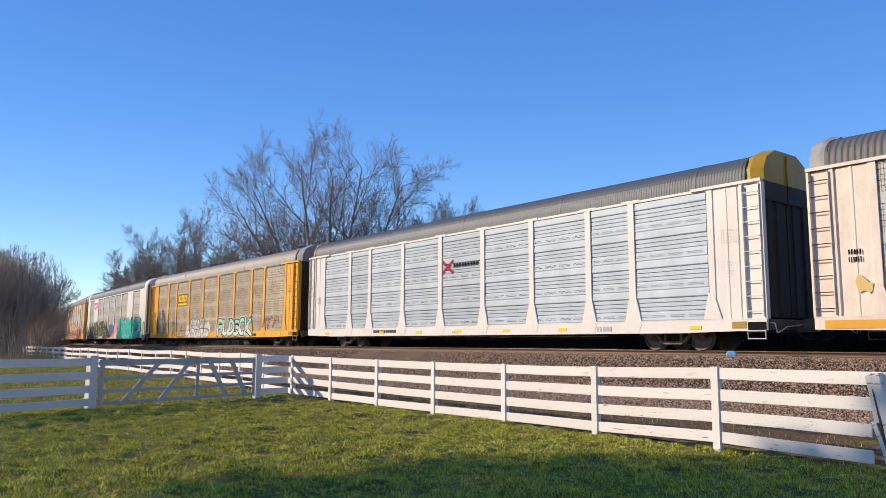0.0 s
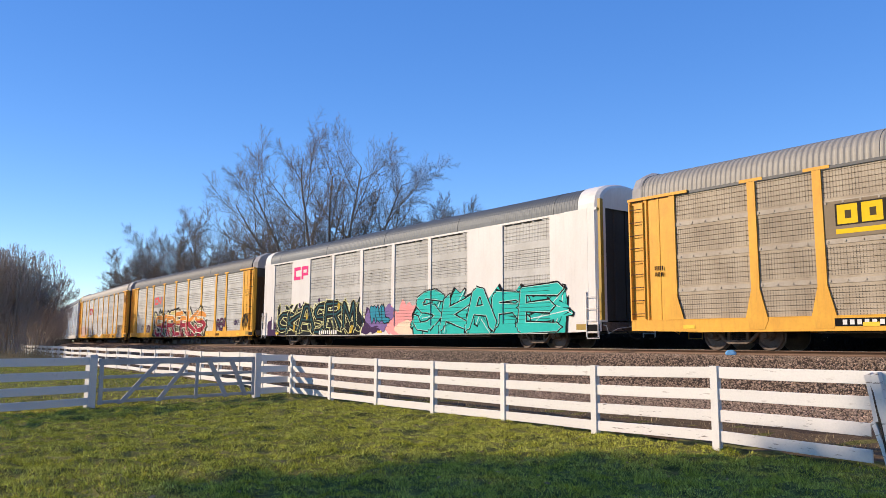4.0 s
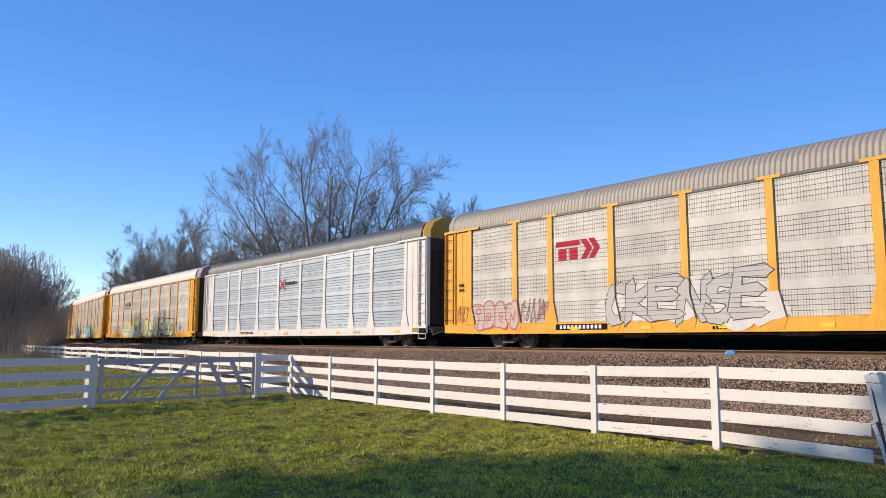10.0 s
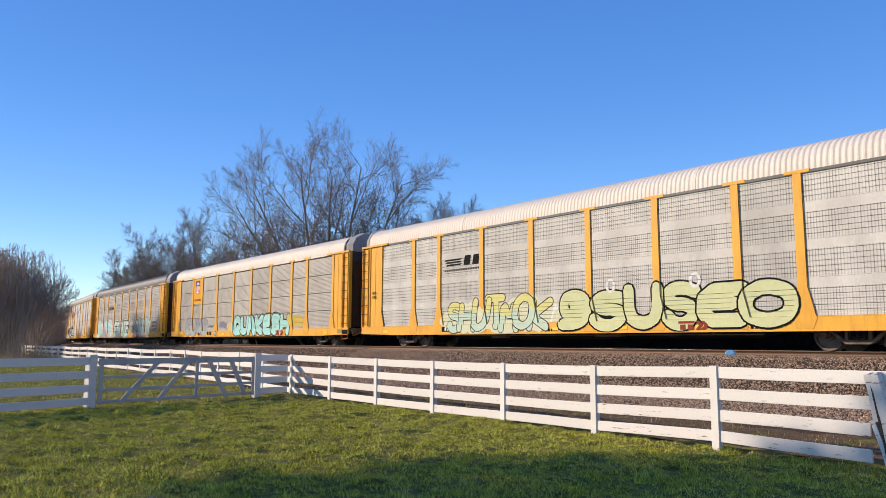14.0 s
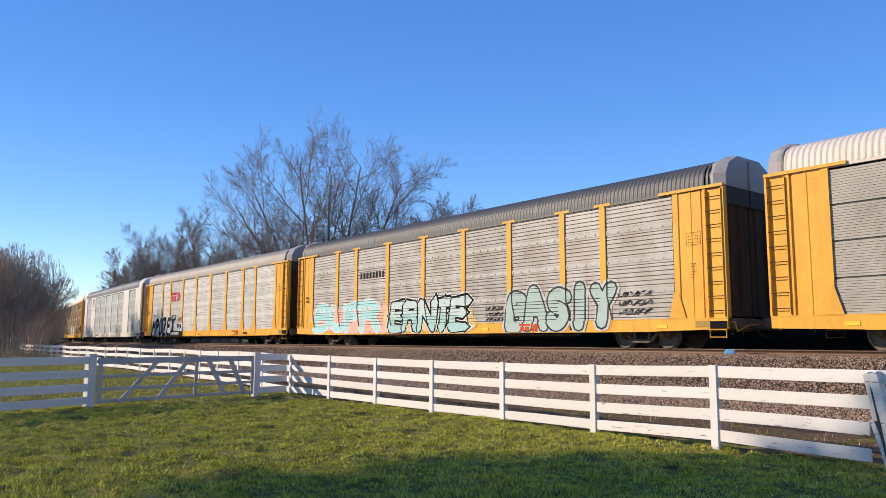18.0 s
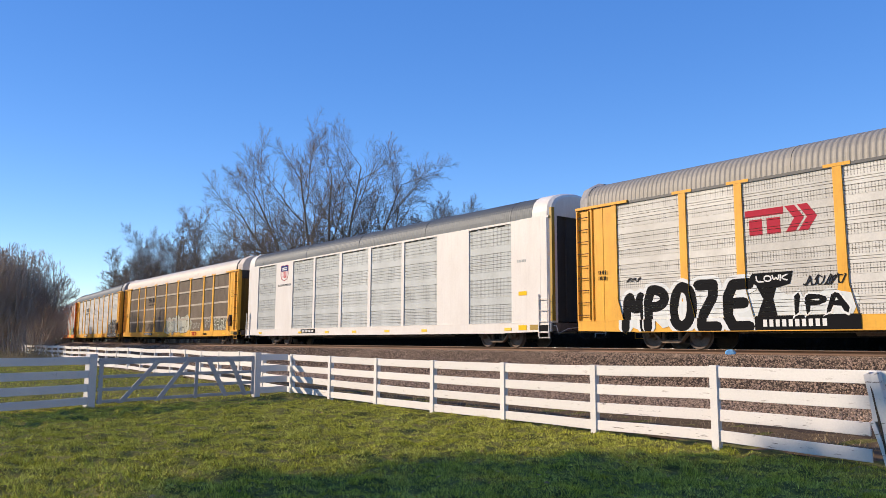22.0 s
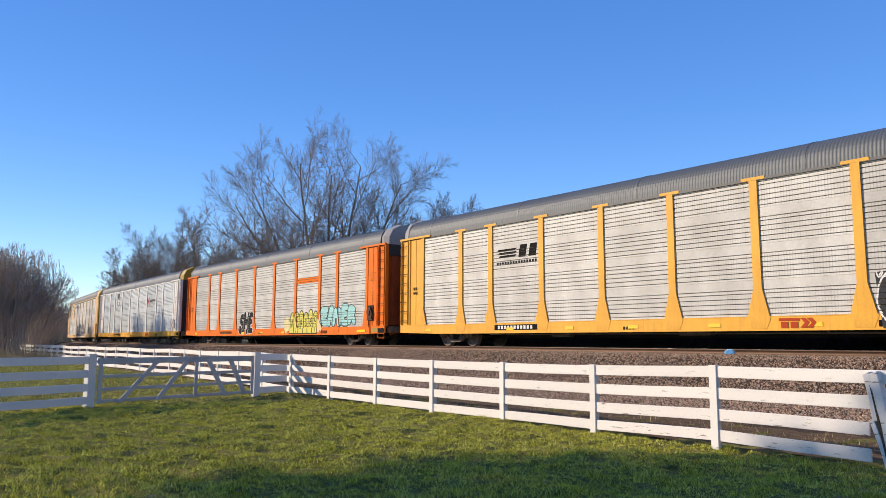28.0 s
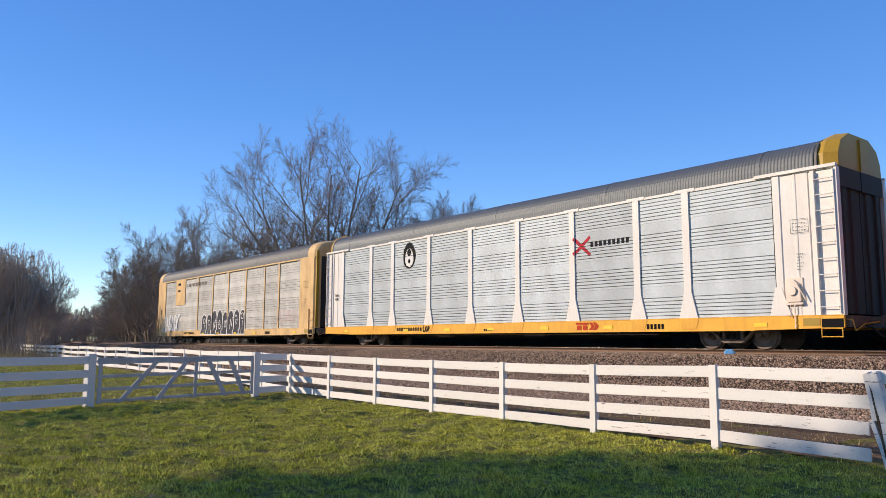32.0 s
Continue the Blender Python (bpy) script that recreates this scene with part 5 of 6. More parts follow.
# yellow car with the red and orange piece
c = add("yellow autorack train car with large red and orange graffiti", base=YELLOW, style="louvre", panel=galv_louvre)
plate(c, "overpaint", 6.5, 9.0, 3.05, 3.95, (0.28, 0.27, 0.25), "grey painted field behind the emblem", True)
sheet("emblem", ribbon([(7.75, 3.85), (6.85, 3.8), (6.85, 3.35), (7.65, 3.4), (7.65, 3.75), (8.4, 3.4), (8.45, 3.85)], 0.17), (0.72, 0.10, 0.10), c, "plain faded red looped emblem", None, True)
bars(c, 6.8, 8.9, 3.08, 3.22, BLACK, 9)
stencils(c, BLACK, CHALK)
wild(c, (7.0, 18.8, 0.57, 2.55), 14, 7, BLACK, [(0.10, 0.085, 0.06), (0.10, 0.10, 0.06)], BLACK, None, "black and olive angular sprayed background", 0.05, (0.12, 0.115, 0.07))
plate(c, "graffiti_ground", 7.6, 18.4, 0.57, 1.0, (0.20, 0.012, 0.03), "wine red sprayed ground")
piece(c, "NKAZRYKA", (7.2, 18.6, 0.57, 2.6), 0.34, [(0.12, (0.72, 0.66, 0.50)), (0.0, (0.10, 0.10, 0.06))], 28, False, 0.3, 0.4, (0.45, BLACK), -0.1, "olive angular sprayed stroke with cream edges", (0.62, 0.52, 0.20))
piece(c, "SARERKS", (7.3, 18.5, 0.6, 2.7), 0.36, [(0.14, (0.76, 0.70, 0.55)), (0.0, (0.36, 0.02, 0.045))], 8, False, 0.25, 0.42,  None, 0.12, "wine red to orange sprayed letter with cream edges", (0.74, 0.28, 0.05))
piece(c, "REN", (21.0, 22.6, 1.0, 1.9), 0.13, [(0.05, BLACK), (0.0, (0.10, 0.03, 0.08))], 9, True, 0.15, 0.1, None, 0.05, "small dark sprayed letter")
scribble(c, (24.1, 24.8, 1.3, 1.7), (0.05, 0.02, 0.08), 6, 3, 0.05)
scribble(c, (25.6, 26.6, 1.1, 2.1), BLACK, 7, 5, 0.06)
scribble(c, (3.2, 3.8, 1.2, 1.6), BLACK, 17, 3, 0.04)
piece(c, "HOR", (4.9, 5.8, 0.95, 1.6), 0.07, [(0.03, BLACK), (0.0, (0.14, 0.02, 0.05))], 18, True, 0.1, 0.1, None, 0.0, "small dark red sprayed letter")
# yellow car, grey piece and repainted end
c = add("yellow autorack train car with pale screens and grey outlined graffiti", base=YELLOW, roof=roof_pale)
red_emblem(c, 6.6, 8.6, 3.2, 3.92, (0.42, 0.03, 0.05))
red_emblem(c, 18.75, 19.75, 0.61, 0.88, (0.25, 0.05, 0.03))
stencils(c, BLACK, CHALK)
plate(c, "overpaint", 22.85, 25.35, 0.56, 1.35, (0.24, 0.225, 0.195), "grey overpaint patch with faint letters under it")
plate(c, "overpaint_band", 22.9, 25.4, 1.36, 1.78, (0.22, 0.17, 0.115))
haze(c, (23.3, 24.9, 0.75, 1.6), (0.27, 0.225, 0.17), 46, 9, "brown sprayed smears")
scribble(c, (23.0, 25.2, 0.65, 1.25), (0.36, 0.34, 0.31), 47, 6, 0.05)
haze(c, (8.8, 15.0, 0.8, 2.2), (0.66, 0.63, 0.58), 41, 8, "thin white sprayed cloud")
piece(c, "CKENSE", (9.0, 14.6, 0.82, 2.45), 0.34, [(0.06, (0.07, 0.07, 0.08)), (0.0, (0.50, 0.485, 0.455))], 41, False, 0.16, 0.3, None, 0.1, "grey and white sprayed letter with a thin dark outline")
bubbles(c, (1.9, 4.6, 0.72, 1.85), 42, 4, (0.50, 0.17, 0.14), (0.55, 0.45, 0.40), None, "pale pink rounded graffiti")
scribble(c, (4.7, 6.2, 0.9, 1.9), (0.45, 0.20, 0.17), 43, 6, 0.035)
scribble(c, (0.8, 1.6, 1.0, 1.8), (0.45, 0.14, 0.08), 45, 4, 0.03)
scribble(c, (25.6, 27.0, 3.8, 4.7), BLACK, 44, 6, 0.035)
# white car, bright screens, again
c = add("white autorack train car with bright perforated screens", base=WHITE)
cross_emblem(c, 12.35, 14.55, 3.33, 3.92)
stencils(c, SILVER)
# yellow car, white roof, swirling pale green piece
c = add("yellow autorack train car with white roof and pale green swirling graffiti", base=YELLOW, roof=roof_white)
black_emblem(c, 6.7, 9.1, 3.25, 3.9, True)
stencils(c, BLACK, CHALK)
haze(c, (6.9, 13.4, 0.5, 2.0), (0.62, 0.62, 0.42), 50, 8, "pale yellow sprayed cloud")
piece(c, "SHUTMOK", (7.0, 12.9, 0.6, 2.1), 0.30, [(0.07, BLACK), (0.0, (0.50, 0.62, 0.48))], 51, True, 0.16, 0.3, None, 0.05, "pale yellow and mint sprayed letter with thin black outlines", (0.64, 0.60, 0.24))
sheet("graffiti_splat", ribbon(smooth([(13.1, 1.0), (13.35, 1.7), (13.3, 1.3), (13.7, 1.9), (13.6, 1.1)]), 0.1), CHALK, c, "white sprayed squiggle")
piece(c, "@SUSEO", (13.6, 22.3, 0.6, 2.15), 0.42, [(0.12, BLACK), (0.0, (0.58, 0.60, 0.33))], 52, True, 0.1, 0.15, None, 0.0, "pale green swirling sprayed letter with a black edge")
for x in (15.9, 19.2):
    sheet("graffiti_ring", ribbon([(x + 0.17 * math.cos(a), 2.15 + 0.2 * math.sin(a)) for a in [k * 0.63 for k in range(11)]], 0.09), CHALK, c, "white sprayed ring")
red_emblem(c, 18.6, 19.6, 0.61, 0.88, (0.25, 0.05, 0.03))
# yellow car, finely ribbed grey sides
c = add("yellow autorack train car with finely ribbed grey sides and mint graffiti", base=YELLOW, panel=galv_fine, style="fine", roof=roof_white, rail=roof_white)
plate(c, "emblem_plate", 4.56, 6.17, 2.98, 4.88, (0.74, 0.36, 0.04), "yellow plate with a shield and a slogan", True)
shield(c, 4.95, 5.75, 3.75, 4.72, True)
slogan(c, (4.62, 6.12, 3.22, 3.36), PANEL_Y - 0.026)
bars(c, 5.9, 8.6, 0.64, 0.9, BLACK, 9, "black stencilled reporting marks")
plate(c, "sill_plate", 9.0, 9.45, 0.62, 0.9, BLACK, "small black plate")
bars(c, 9.1, 9.36, 0.66, 0.86, CHALK, 2, "white marks on the small plate")
piece(c, "CUWO", (3.2, 7.6, 0.55, 1.95), 0.42, [(0.10, (0.14, 0.16, 0.27)), (0.0, (0.37, 0.40, 0.37))], 61, True, 0.1, 0.2, None, 0.0, "faded grey-green sprayed letter with a blue outline", (0.33, 0.335, 0.33))
scribble(c, (7.8, 8.7, 1.2, 1.4), (0.16, 0.17, 0.25), 64, 4, 0.05)
haze(c, (9.9, 11.0, 1.1, 1.7), (0.25, 0.25, 0.31), 63, 3, "faint violet sprayed smear")
haze(c, (11.4, 13.0, 0.6, 1.6), (0.66, 0.50, 0.22), 62, 3, "dull yellow sprayed cloud")
piece(c, "QUAKESH", (12.3, 20.4, 0.58, 1.98), 0.44, [(0.15, BLACK), (0.0, (0.40, 0.68, 0.60))], 60, True, 0.08, 0.16, None, 0.0, "mint sprayed letter with a heavy black outline")
haze(c, (20.4, 22.0, 0.9, 1.9), (0.62, 0.45, 0.10), 62, 3)
red_emblem(c, 18.8, 19.8, 0.61, 0.88, (0.35, 0.06, 0.02))
# yellow car, dark roof, aqua lettering
c = add("yellow autorack train car with a dark roof and aqua sprayed lettering", base=YELLOW, panel=galv_worn, style="louvre", roof=roof_dark, joint=galv_grey)
bars(c, 6.7, 9.0, 3.35, 3.66, INK, 8, "dark plain bars of an operator's name")
stencils(c, BLACK, CHALK)
haze(c, (2.0, 9.2, 0.6, 2.3), (0.80, 0.46, 0.36), 70, 9, "salmon pink sprayed cloud")
piece(c, "BUFR", (2.2, 8.5, 0.62, 2.25), 0.40, [(0.12, (0.72, 0.70, 0.66)), (0.0, (0.42, 0.70, 0.68))], 70, True, 0.12, 0.15, None, 0.0, "aqua rounded sprayed letter with a white edge")
haze(c, (9.2, 15.4, 0.55, 1.9), (0.66, 0.50, 0.24), 74, 7, "dull yellow sprayed cloud")
piece(c, "ERNTE", (9.55, 15.15, 0.6, 2.15), 0.40, [(0.2, BLACK), (0.0, (0.40, 0.60, 0.56))], 75, False, 0.05, 0.2, (0.32, (0.72, 0.70, 0.65)), 0.1, "aqua blocky sprayed letter with a black shadow", (0.56, 0.66, 0.62))
piece(c, "BASIY", (17.7, 23.0, 0.6, 2.3), 0.44, [(0.15, (0.05, 0.055, 0.055)), (0.0, (0.42, 0.53, 0.48))], 71, True, 0.1, 0.18, (0.34, (0.56, 0.54, 0.49)), 0.0, "grey-green rounded sprayed letter with a dark outline")
for k in range(3):
    scribble(c, (16.4, 17.4, 1.0 + 0.22 * k, 1.16 + 0.22 * k), INK, 72 + k, 5, 0.03)
    scribble(c, (23.2, 24.5, 1.1 + 0.3 * k, 1.3 + 0.3 * k), INK, 76 + k, 5, 0.03)
red_emblem(c, 18.4, 19.4, 0.61, 0.88, (0.62, 0.08, 0.02))
# yellow car, black lettering
c = add("yellow autorack train car with pale screens and bold black graffiti", base=YELLOW, panel=galv_pair, style="pair", roof=roof_pale)
red_emblem(c, 6.5, 8.5, 3.3, 4.05, (0.42, 0.03, 0.05))
red_emblem(c, 19.2, 20.2, 0.61, 0.88, (0.30, 0.05, 0.03))
stencils(c, BLACK, CHALK)
haze(c, (2.2, 9.3, 0.7, 1.75), (0.64, 0.66, 0.62), 82, 12, "thin white sprayed cloud")
piece(c, "MPOZE", (2.0, 6.6, 0.5, 2.12), 0.33, [(0.1, (0.70, 0.70, 0.67)), (0.0, BLACK)], 83, True, 0.05, 0.14, (0.24, (0.70, 0.72, 0.69)), 0.03, "bold black sprayed letter with a white edge")
plate(c, "graffiti_block", 6.7, 9.6, 0.57, 0.97, BLACK, "black sprayed block")
bars(c, 6.95, 8.8, 0.66, 0.86, CHALK, 10, "white stencilled reporting marks")
sheet("graffiti_letter", [[(6.75, 0.97), (7.35, 0.97), (7.25, 1.45), (7.35, 1.75), (7.75, 1.85), (7.85, 2.2), (6.65, 2.2), (6.5, 2.0), (6.75, 1.85), (6.95, 1.45)]], BLACK, c, "black sprayed hook shape")
piece(c, "LOWK", (6.75, 7.7, 1.93, 2.14), 0.04, [(0.0, CHALK)], 83, True, 0.1, 0.0, None, 0.0, "small white sprayed letter")
piece(c, "IPA", (7.6, 9.3, 1.0, 1.55), 0.15, [(0.12, (0.70, 0.71, 0.68)), (0.0, BLACK)], 84, False, 0.08, 0.1, None, 0.0, "black sprayed letter with a white edge")
scribble(c, (8.15, 9.25, 1.75, 2.05), INK, 81, 6, 0.035)
scribble(c, (2.2, 2.7, 2.2, 2.35), INK, 85, 3, 0.03)
# white flush-sided car
c = add("clean white flush-sided autorack train car with grey screens", base=WHITEBOX, panel=galv_cool)
shield(c, 4.85, 5.75, 3.85, 4.75)
slogan(c, (4.5, 6.2, 3.5, 3.62), SIDE_Y + 0.018)
plate(c, "number_plate", 7.6, 9.3, 0.66, 0.88, BLACK, "black plate with white marks")
bars(c, 7.75, 9.15, 0.71, 0.83, CHALK, 8)
plate(c, "sticker", 25.5, 25.95, 2.0, 2.16, (0.8, 0.5, 0.02), "yellow sticker")
bars(c, 25.45, 25.95, 3.3, 3.4, SILVER, 6)
plate(c, "sticker", 25.5, 25.95, 0.66, 0.85, (0.8, 0.5, 0.02))
# yellow car, rusty brown screens, white roof
c = add("yellow autorack train car with rusty brown screens and white graffiti", base=YELLOW, brake=True, end=shaded_yellow_end, cap=cream_paint, panel=galv_brown, style="fine", roof=roof_white, rail=roof_white, joint=dusty_joint)
black_emblem(c, 7.3, 9.3, 3.2, 4.0)
stencils(c, BLACK, CHALK)
haze(c, (12.4, 18.1, 0.8, 2.0), (0.42, 0.40, 0.30), 96, 8, "dusty white sprayed cloud")
piece(c, "OSBEO", (12.6, 17.9, 0.8, 2.2), 0.40, [(0.07, (0.10, 0.10, 0.07)), (0.0, (0.50, 0.49, 0.39))], 90, True, 0.12, 0.25, None, 0.0, "dusty white rounded sprayed letter")
piece(c, "SHANK", (22.95, 25.2, 1.0, 1.9), 0.16, [(0.09, (0.58, 0.58, 0.46)), (0.0, (0.14, 0.13, 0.09))], 91, True, 0.1, 0.2, None, 0.0, "thin pale green outlined letter")
piece(c, "TNER", (21.1, 22.3, 1.15, 2.0), 0.04, [(0.0, (0.55, 0.54, 0.46))], 92, True, 0.15, 0.1, None, 0.0, "thin white sprayed letter")
scribble(c, (18.5, 20.0, 1.1, 1.6), (0.45, 0.44, 0.37), 93, 6, 0.03)
scribble(c, (7.3, 9.4, 1.1, 1.7), INK, 94, 5, 0.05)
red_emblem(c, 18.6, 19.6, 0.61, 0.88, (0.42, 0.05, 0.02))
# yellow car, black slab of graffiti at its head
c = add("yellow autorack train car with pale screens and black graffiti slab", base=YELLOW, panel=galv_louvre, style="louvre", roof=roof_blue, ribs=(0.10, 0.005), brake=True)
black_emblem(c, 6.7, 9.0, 3.25, 4.0)
stencils(c, BLACK, CHALK)
sheet("graffiti_slab", [[(21.1, 0.57), (25.5, 0.57), (25.7, 1.2), (25.3, 2.25), (23.6, 2.3), (22.6, 2.15), (20.95, 2.0)]], (0.045, 0.045, 0.045), c, "charcoal sprayed slab with white outlined letters")
piece(c, "ESPIR", (21.15, 25.4, 0.62, 2.22), 0.44, [(0.09, CHALK), (0.0, (0.045, 0.045, 0.047))], 95, True, 0.12, 0.2, None, 0.06, "charcoal sprayed letter with a white outline")
scribble(c, (21.0, 21.9, 1.85, 2.05), CHALK, 95, 6, 0.03)
scribble(c, (24.8, 25.4, 0.65, 0.85), CHALK, 97, 4, 0.03)
scribble(c, (26.45, 26.65, 1.2, 2.0), BLACK, 98, 5, 0.03)
red_emblem(c, 18.4, 19.4, 0.61, 0.88, (0.42, 0.06, 0.02))
# orange car
c = add("bright orange autorack train car with pale ribbed screens", base=YELLOW, post=orange_paint, sill=orange_paint, door=orange_paint, end=shaded_orange_end, panel=galv_louvre, style="louvre", roof=roof_blue, ribs=(0.10, 0.005), brake=True)
piece(c, "SHE", (9.95, 11.95, 0.6, 2.05), 0.30, [(0.12, CHALK), (0.05, BLACK), (0.0, (0.02, 0.02, 0.02))], 100, True, 0.12, 0.25, None, 0.1, "black sprayed letter with a white outline")
haze(c, (16.6, 17.6, 0.6, 1.6), (0.72, 0.62, 0.30), 104, 3, "pale yellow sprayed flecks")
haze(c, (20.2, 21.0, 0.6, 1.5), (0.80, 0.55, 0.30), 101, 3, "pale peach sprayed flecks")
bubbles(c, (17.2, 20.5, 0.6, 2.05), 102, 6, (0.06, 0.05, 0.03), (0.66, 0.60, 0.13), None, "yellow rounded graffiti with thin dark lines", True)
piece(c, "EAMER", (20.9, 24.4, 1.0, 2.15), 0.34, [(0.09, (0.03, 0.05, 0.05)), (0.0, (0.36, 0.62, 0.58))], 103, True, 0.1, 0.25, None, 0.0, "aqua rounded sprayed letter with a dark outline")
plate(c, "orange_patch", 17.95, 20.45, 3.5, 3.8, (0.74, 0.17, 0.02), "orange painted patch on the screen")
plate(c, "sticker", 24.9, 25.5, 0.66, 0.78, (0.85, 0.6, 0.03))
bars(c, 6.9, 8.6, 0.66, 0.84, (0.15, 0.05, 0.02), 10, "dark stencilled reporting marks")
stencils(c, (0.2, 0.05, 0.02), (0.15, 0.05, 0.02))
# white car on a yellow flat car
c = add("white autorack train car on a yellow sill with silver screens", base=WHITE, brake=True, brake_m=cream_paint, sill=yellow_paint, panel=galv_slat, style="slat", holes=False)
cross_emblem(c, 17.9, 20.4, 3.3, 3.9)
rngc = random.Random(7)
sheet("crest_emblem", [blob(7.65, 4.2, 0.5, 0.62, rngc, 20, 0.05)], BLACK, c, "black and white round crest")
sheet("crest_field", [blob(7.65, 4.1, 0.33, 0.45, rngc, 20, 0.05)], CHALK, c)
for z, r in ((4.35, 0.18), (3.95, 0.11)):
    sheet("crest_mark", [blob(7.65, z, r * 0.9, r, rngc, 12, 0.1)], BLACK, c)
red_emblem(c, 17.95, 18.95, 0.62, 0.88, (0.45, 0.05, 0.02))
stencils(c, BLACK, BLACK)
scribble(c, (8.9, 9.3, 0.62, 0.9), BLACK, 111, 2, 0.06)
# last car
c = add("faded yellow flush-sided last autorack train car with black and white graffiti", base=LASTBOX)
bars(c, 4.9, 5.8, 4.5, 4.7, INK, 1, "dark plain emblem shapes")
bars(c, 4.9, 5.8, 4.0, 4.15, INK, 1)
bars(c, 6.8, 11.0, 4.3, 4.55, (0.12, 0.09, 0.07), 14, "dark bars of a worn slogan")
bubbles(c, (10.1, 17.9, 0.6, 2.35), 121, 8, CHALK, (0.06, 0.06, 0.07), None, "black arched graffiti with white outlines", True)
scribble(c, (1.6, 5.4, 0.8, 2.3), CHALK, 122, 7, 0.14)
scribble(c, (22.6, 25.0, 1.2, 2.1), (0.55, 0.4, 0.36), 123, 6, 0.05)
stencils(c, BLACK, BLACK)


# ---- fences and gate ----
BOARDS = ((0.07, 0.24), (0.375, 0.55), (0.70, 0.875), (1.03, 1.205))


def board_between(fence, p, q, z0, z1, zq=0.0, zp=0.0, mat=fence_paint, name="board", thick=0.028):
    """A plank from p to q (plan points); its ends may sit a little higher or lower."""
    p, q = Vector((*p, 0)), Vector((*q, 0))
    d = (q - p).normalized()
    n = Vector((-d.y, d.x, 0)) * thick / 2
    bow = random.uniform(-0.008, 0.008)
    g = Geo()
    mid = (p + q) / 2
    ring = []
    for c, dz in ((p, zp), (mid, (zp + zq) / 2 + bow), (q, zq)):
        for s in (-1, 1):
            for z in (z0, z1):
                ring.append(c + n * s + Vector((0, 0, z + dz)))
    f = [(0, 1, 3, 2), (8, 10, 11, 9)]
    for a in (0, 4):
        f += [(a, a + 4, a + 5, a + 1), (a + 2, a + 3, a + 7, a + 6), (a, a + 2, a + 6, a + 4), (a + 1, a + 5, a + 7, a + 3)]
    g.add(ring, f)
    return part(name, g.mesh(name, mat, 0.004), fence)


def post_at(fence, x, y, z1, turn=0.0, mat=fence_paint, w=0.105, lean=0.0, deep=0.09):
    g = Geo()
    g.box(-w / 2 + 0.015, w / 2 - 0.015, 0.036, 0.036 + deep, -0.25, z1)
    ob = part("post", g.mesh("post", mat, 0.008), fence, pose(x, y, 0, 0, lean, turn))
    g = Geo()
    g.box(-w / 2 - 0.012, w / 2 + 0.012, -0.02, 0.004, -0.03, z1 + 0.004)
    part("face_board", g.mesh("face_board", mat, 0.004), ob)
    return ob


yard = tagged(new("fence"), "white painted four-board timber fence along the railway", "fence", "fences of the yard")
yard_dz = {-1: 0.0, 0: -0.015, 1: -0.028, 2: -0.032, 3: -0.027, 4: -0.01, 5: 0.045, 6: 0.055, 7: 0.04, 8: 0.03}
fx = lambda k: (-18.80 + 2.442 * k, 10.81 - 0.0464 * k)
for k in range(-1, 9):
    if k != 6:
        post_at(yard, *fx(k), 1.215 + yard_dz[k], -1.1)
    if k < 8:
        for i, (z0, z1) in enumerate(BOARDS):
            sag = {(5, 0): -0.05, (5, 1): -0.02, (6, 0): -0.03}.get((k, i), 0.0)
            p, q = fx(k), fx(k + 1)
            if k == 5 and i < 2:
                q = (q[0] - 0.18, q[1])
            board_between(yard, (p[0], p[1] + 0.02), (q[0], q[1] + 0.02), z0, z1, yard_dz[k + 1] + sag, yard_dz[k] + (-0.02 if i == 0 and k < 3 else 0), old_fence_paint if k >= 4 and i < 2 else fence_paint)
# the split post leans towards the train's head
bx, by = fx(6)
for dx, w, lean, z0, z1 in ((-0.10, 0.085, 8.0, 0.62, 1.25), (0.005, 0.11, 9.0, -0.1, 1.26), (-0.07, 0.06, 15.0, -0.1, 0.66)):
    g = Geo()
    g.prism([(-w / 2, z0), (w / 2, z0), (w / 2 + 0.012, (z0 + z1) / 2), (w / 2, z1), (-w / 2, z1 - 0.03), (-w / 2 + 0.014, (z0 + z1) / 2)], -0.11, 0.04, "y")
    part("split_post", g.mesh("split_post", old_fence_paint, 0.006), yard, pose(bx + dx + 0.13, by, 0, 0, -lean, -1), "split leaning post with peeling paint")
g = Geo().prism([(-0.012, 0.1), (0.014, 0.12), (0.012, 1.0), (-0.01, 1.1)], -0.112, 0.03, "y")
part("post_crack", g.mesh("post_crack", bare_wood), yard, pose(bx + 0.075, by, 0, 0, -9, -1), "bare dark wood in the split")

far = tagged(new("fence"), "white painted board fence running far along the track", "fence", "fences of the yard")


def far_line(d):
    x = -21.3 - d
    return (x, 10.86 + 0.085 * min(d, 14) + 0.02 * max(0, d - 14))


for k in range(24):
    p, q = far_line(2.44 * k), far_line(2.44 * (k + 1))
    a = math.degrees(math.atan2(p[1] - q[1], p[0] - q[0]))
    z = 0.02 * math.sin(k * 1.7)
    post_at(far, *q, 1.22 + z, a)
    for z0, z1 in BOARDS:
        board_between(far, (p[0], p[1] + 0.02), (q[0], q[1] + 0.02), z0, z1, z, 0.02 * math.sin((k - 1) * 1.7))

side = tagged(new("fence"), "white board side fence standing across the lawn", "fence", "fences of the yard")
GA, GB, GC = Vector((-19.74, 4.77)), Vector((-21.03, 9.66)), Vector((-21.30, 10.86))
run = Vector((0.82, -2.03)).normalized()
inset = Vector((-0.93, -0.37)) * 0.02
prev = GA
post_at(side, *GA, 1.27, 112, shade_paint, 0.18, deep=0.16)
for k in range(1, 5):
    q = GA + run * 2.44 * k
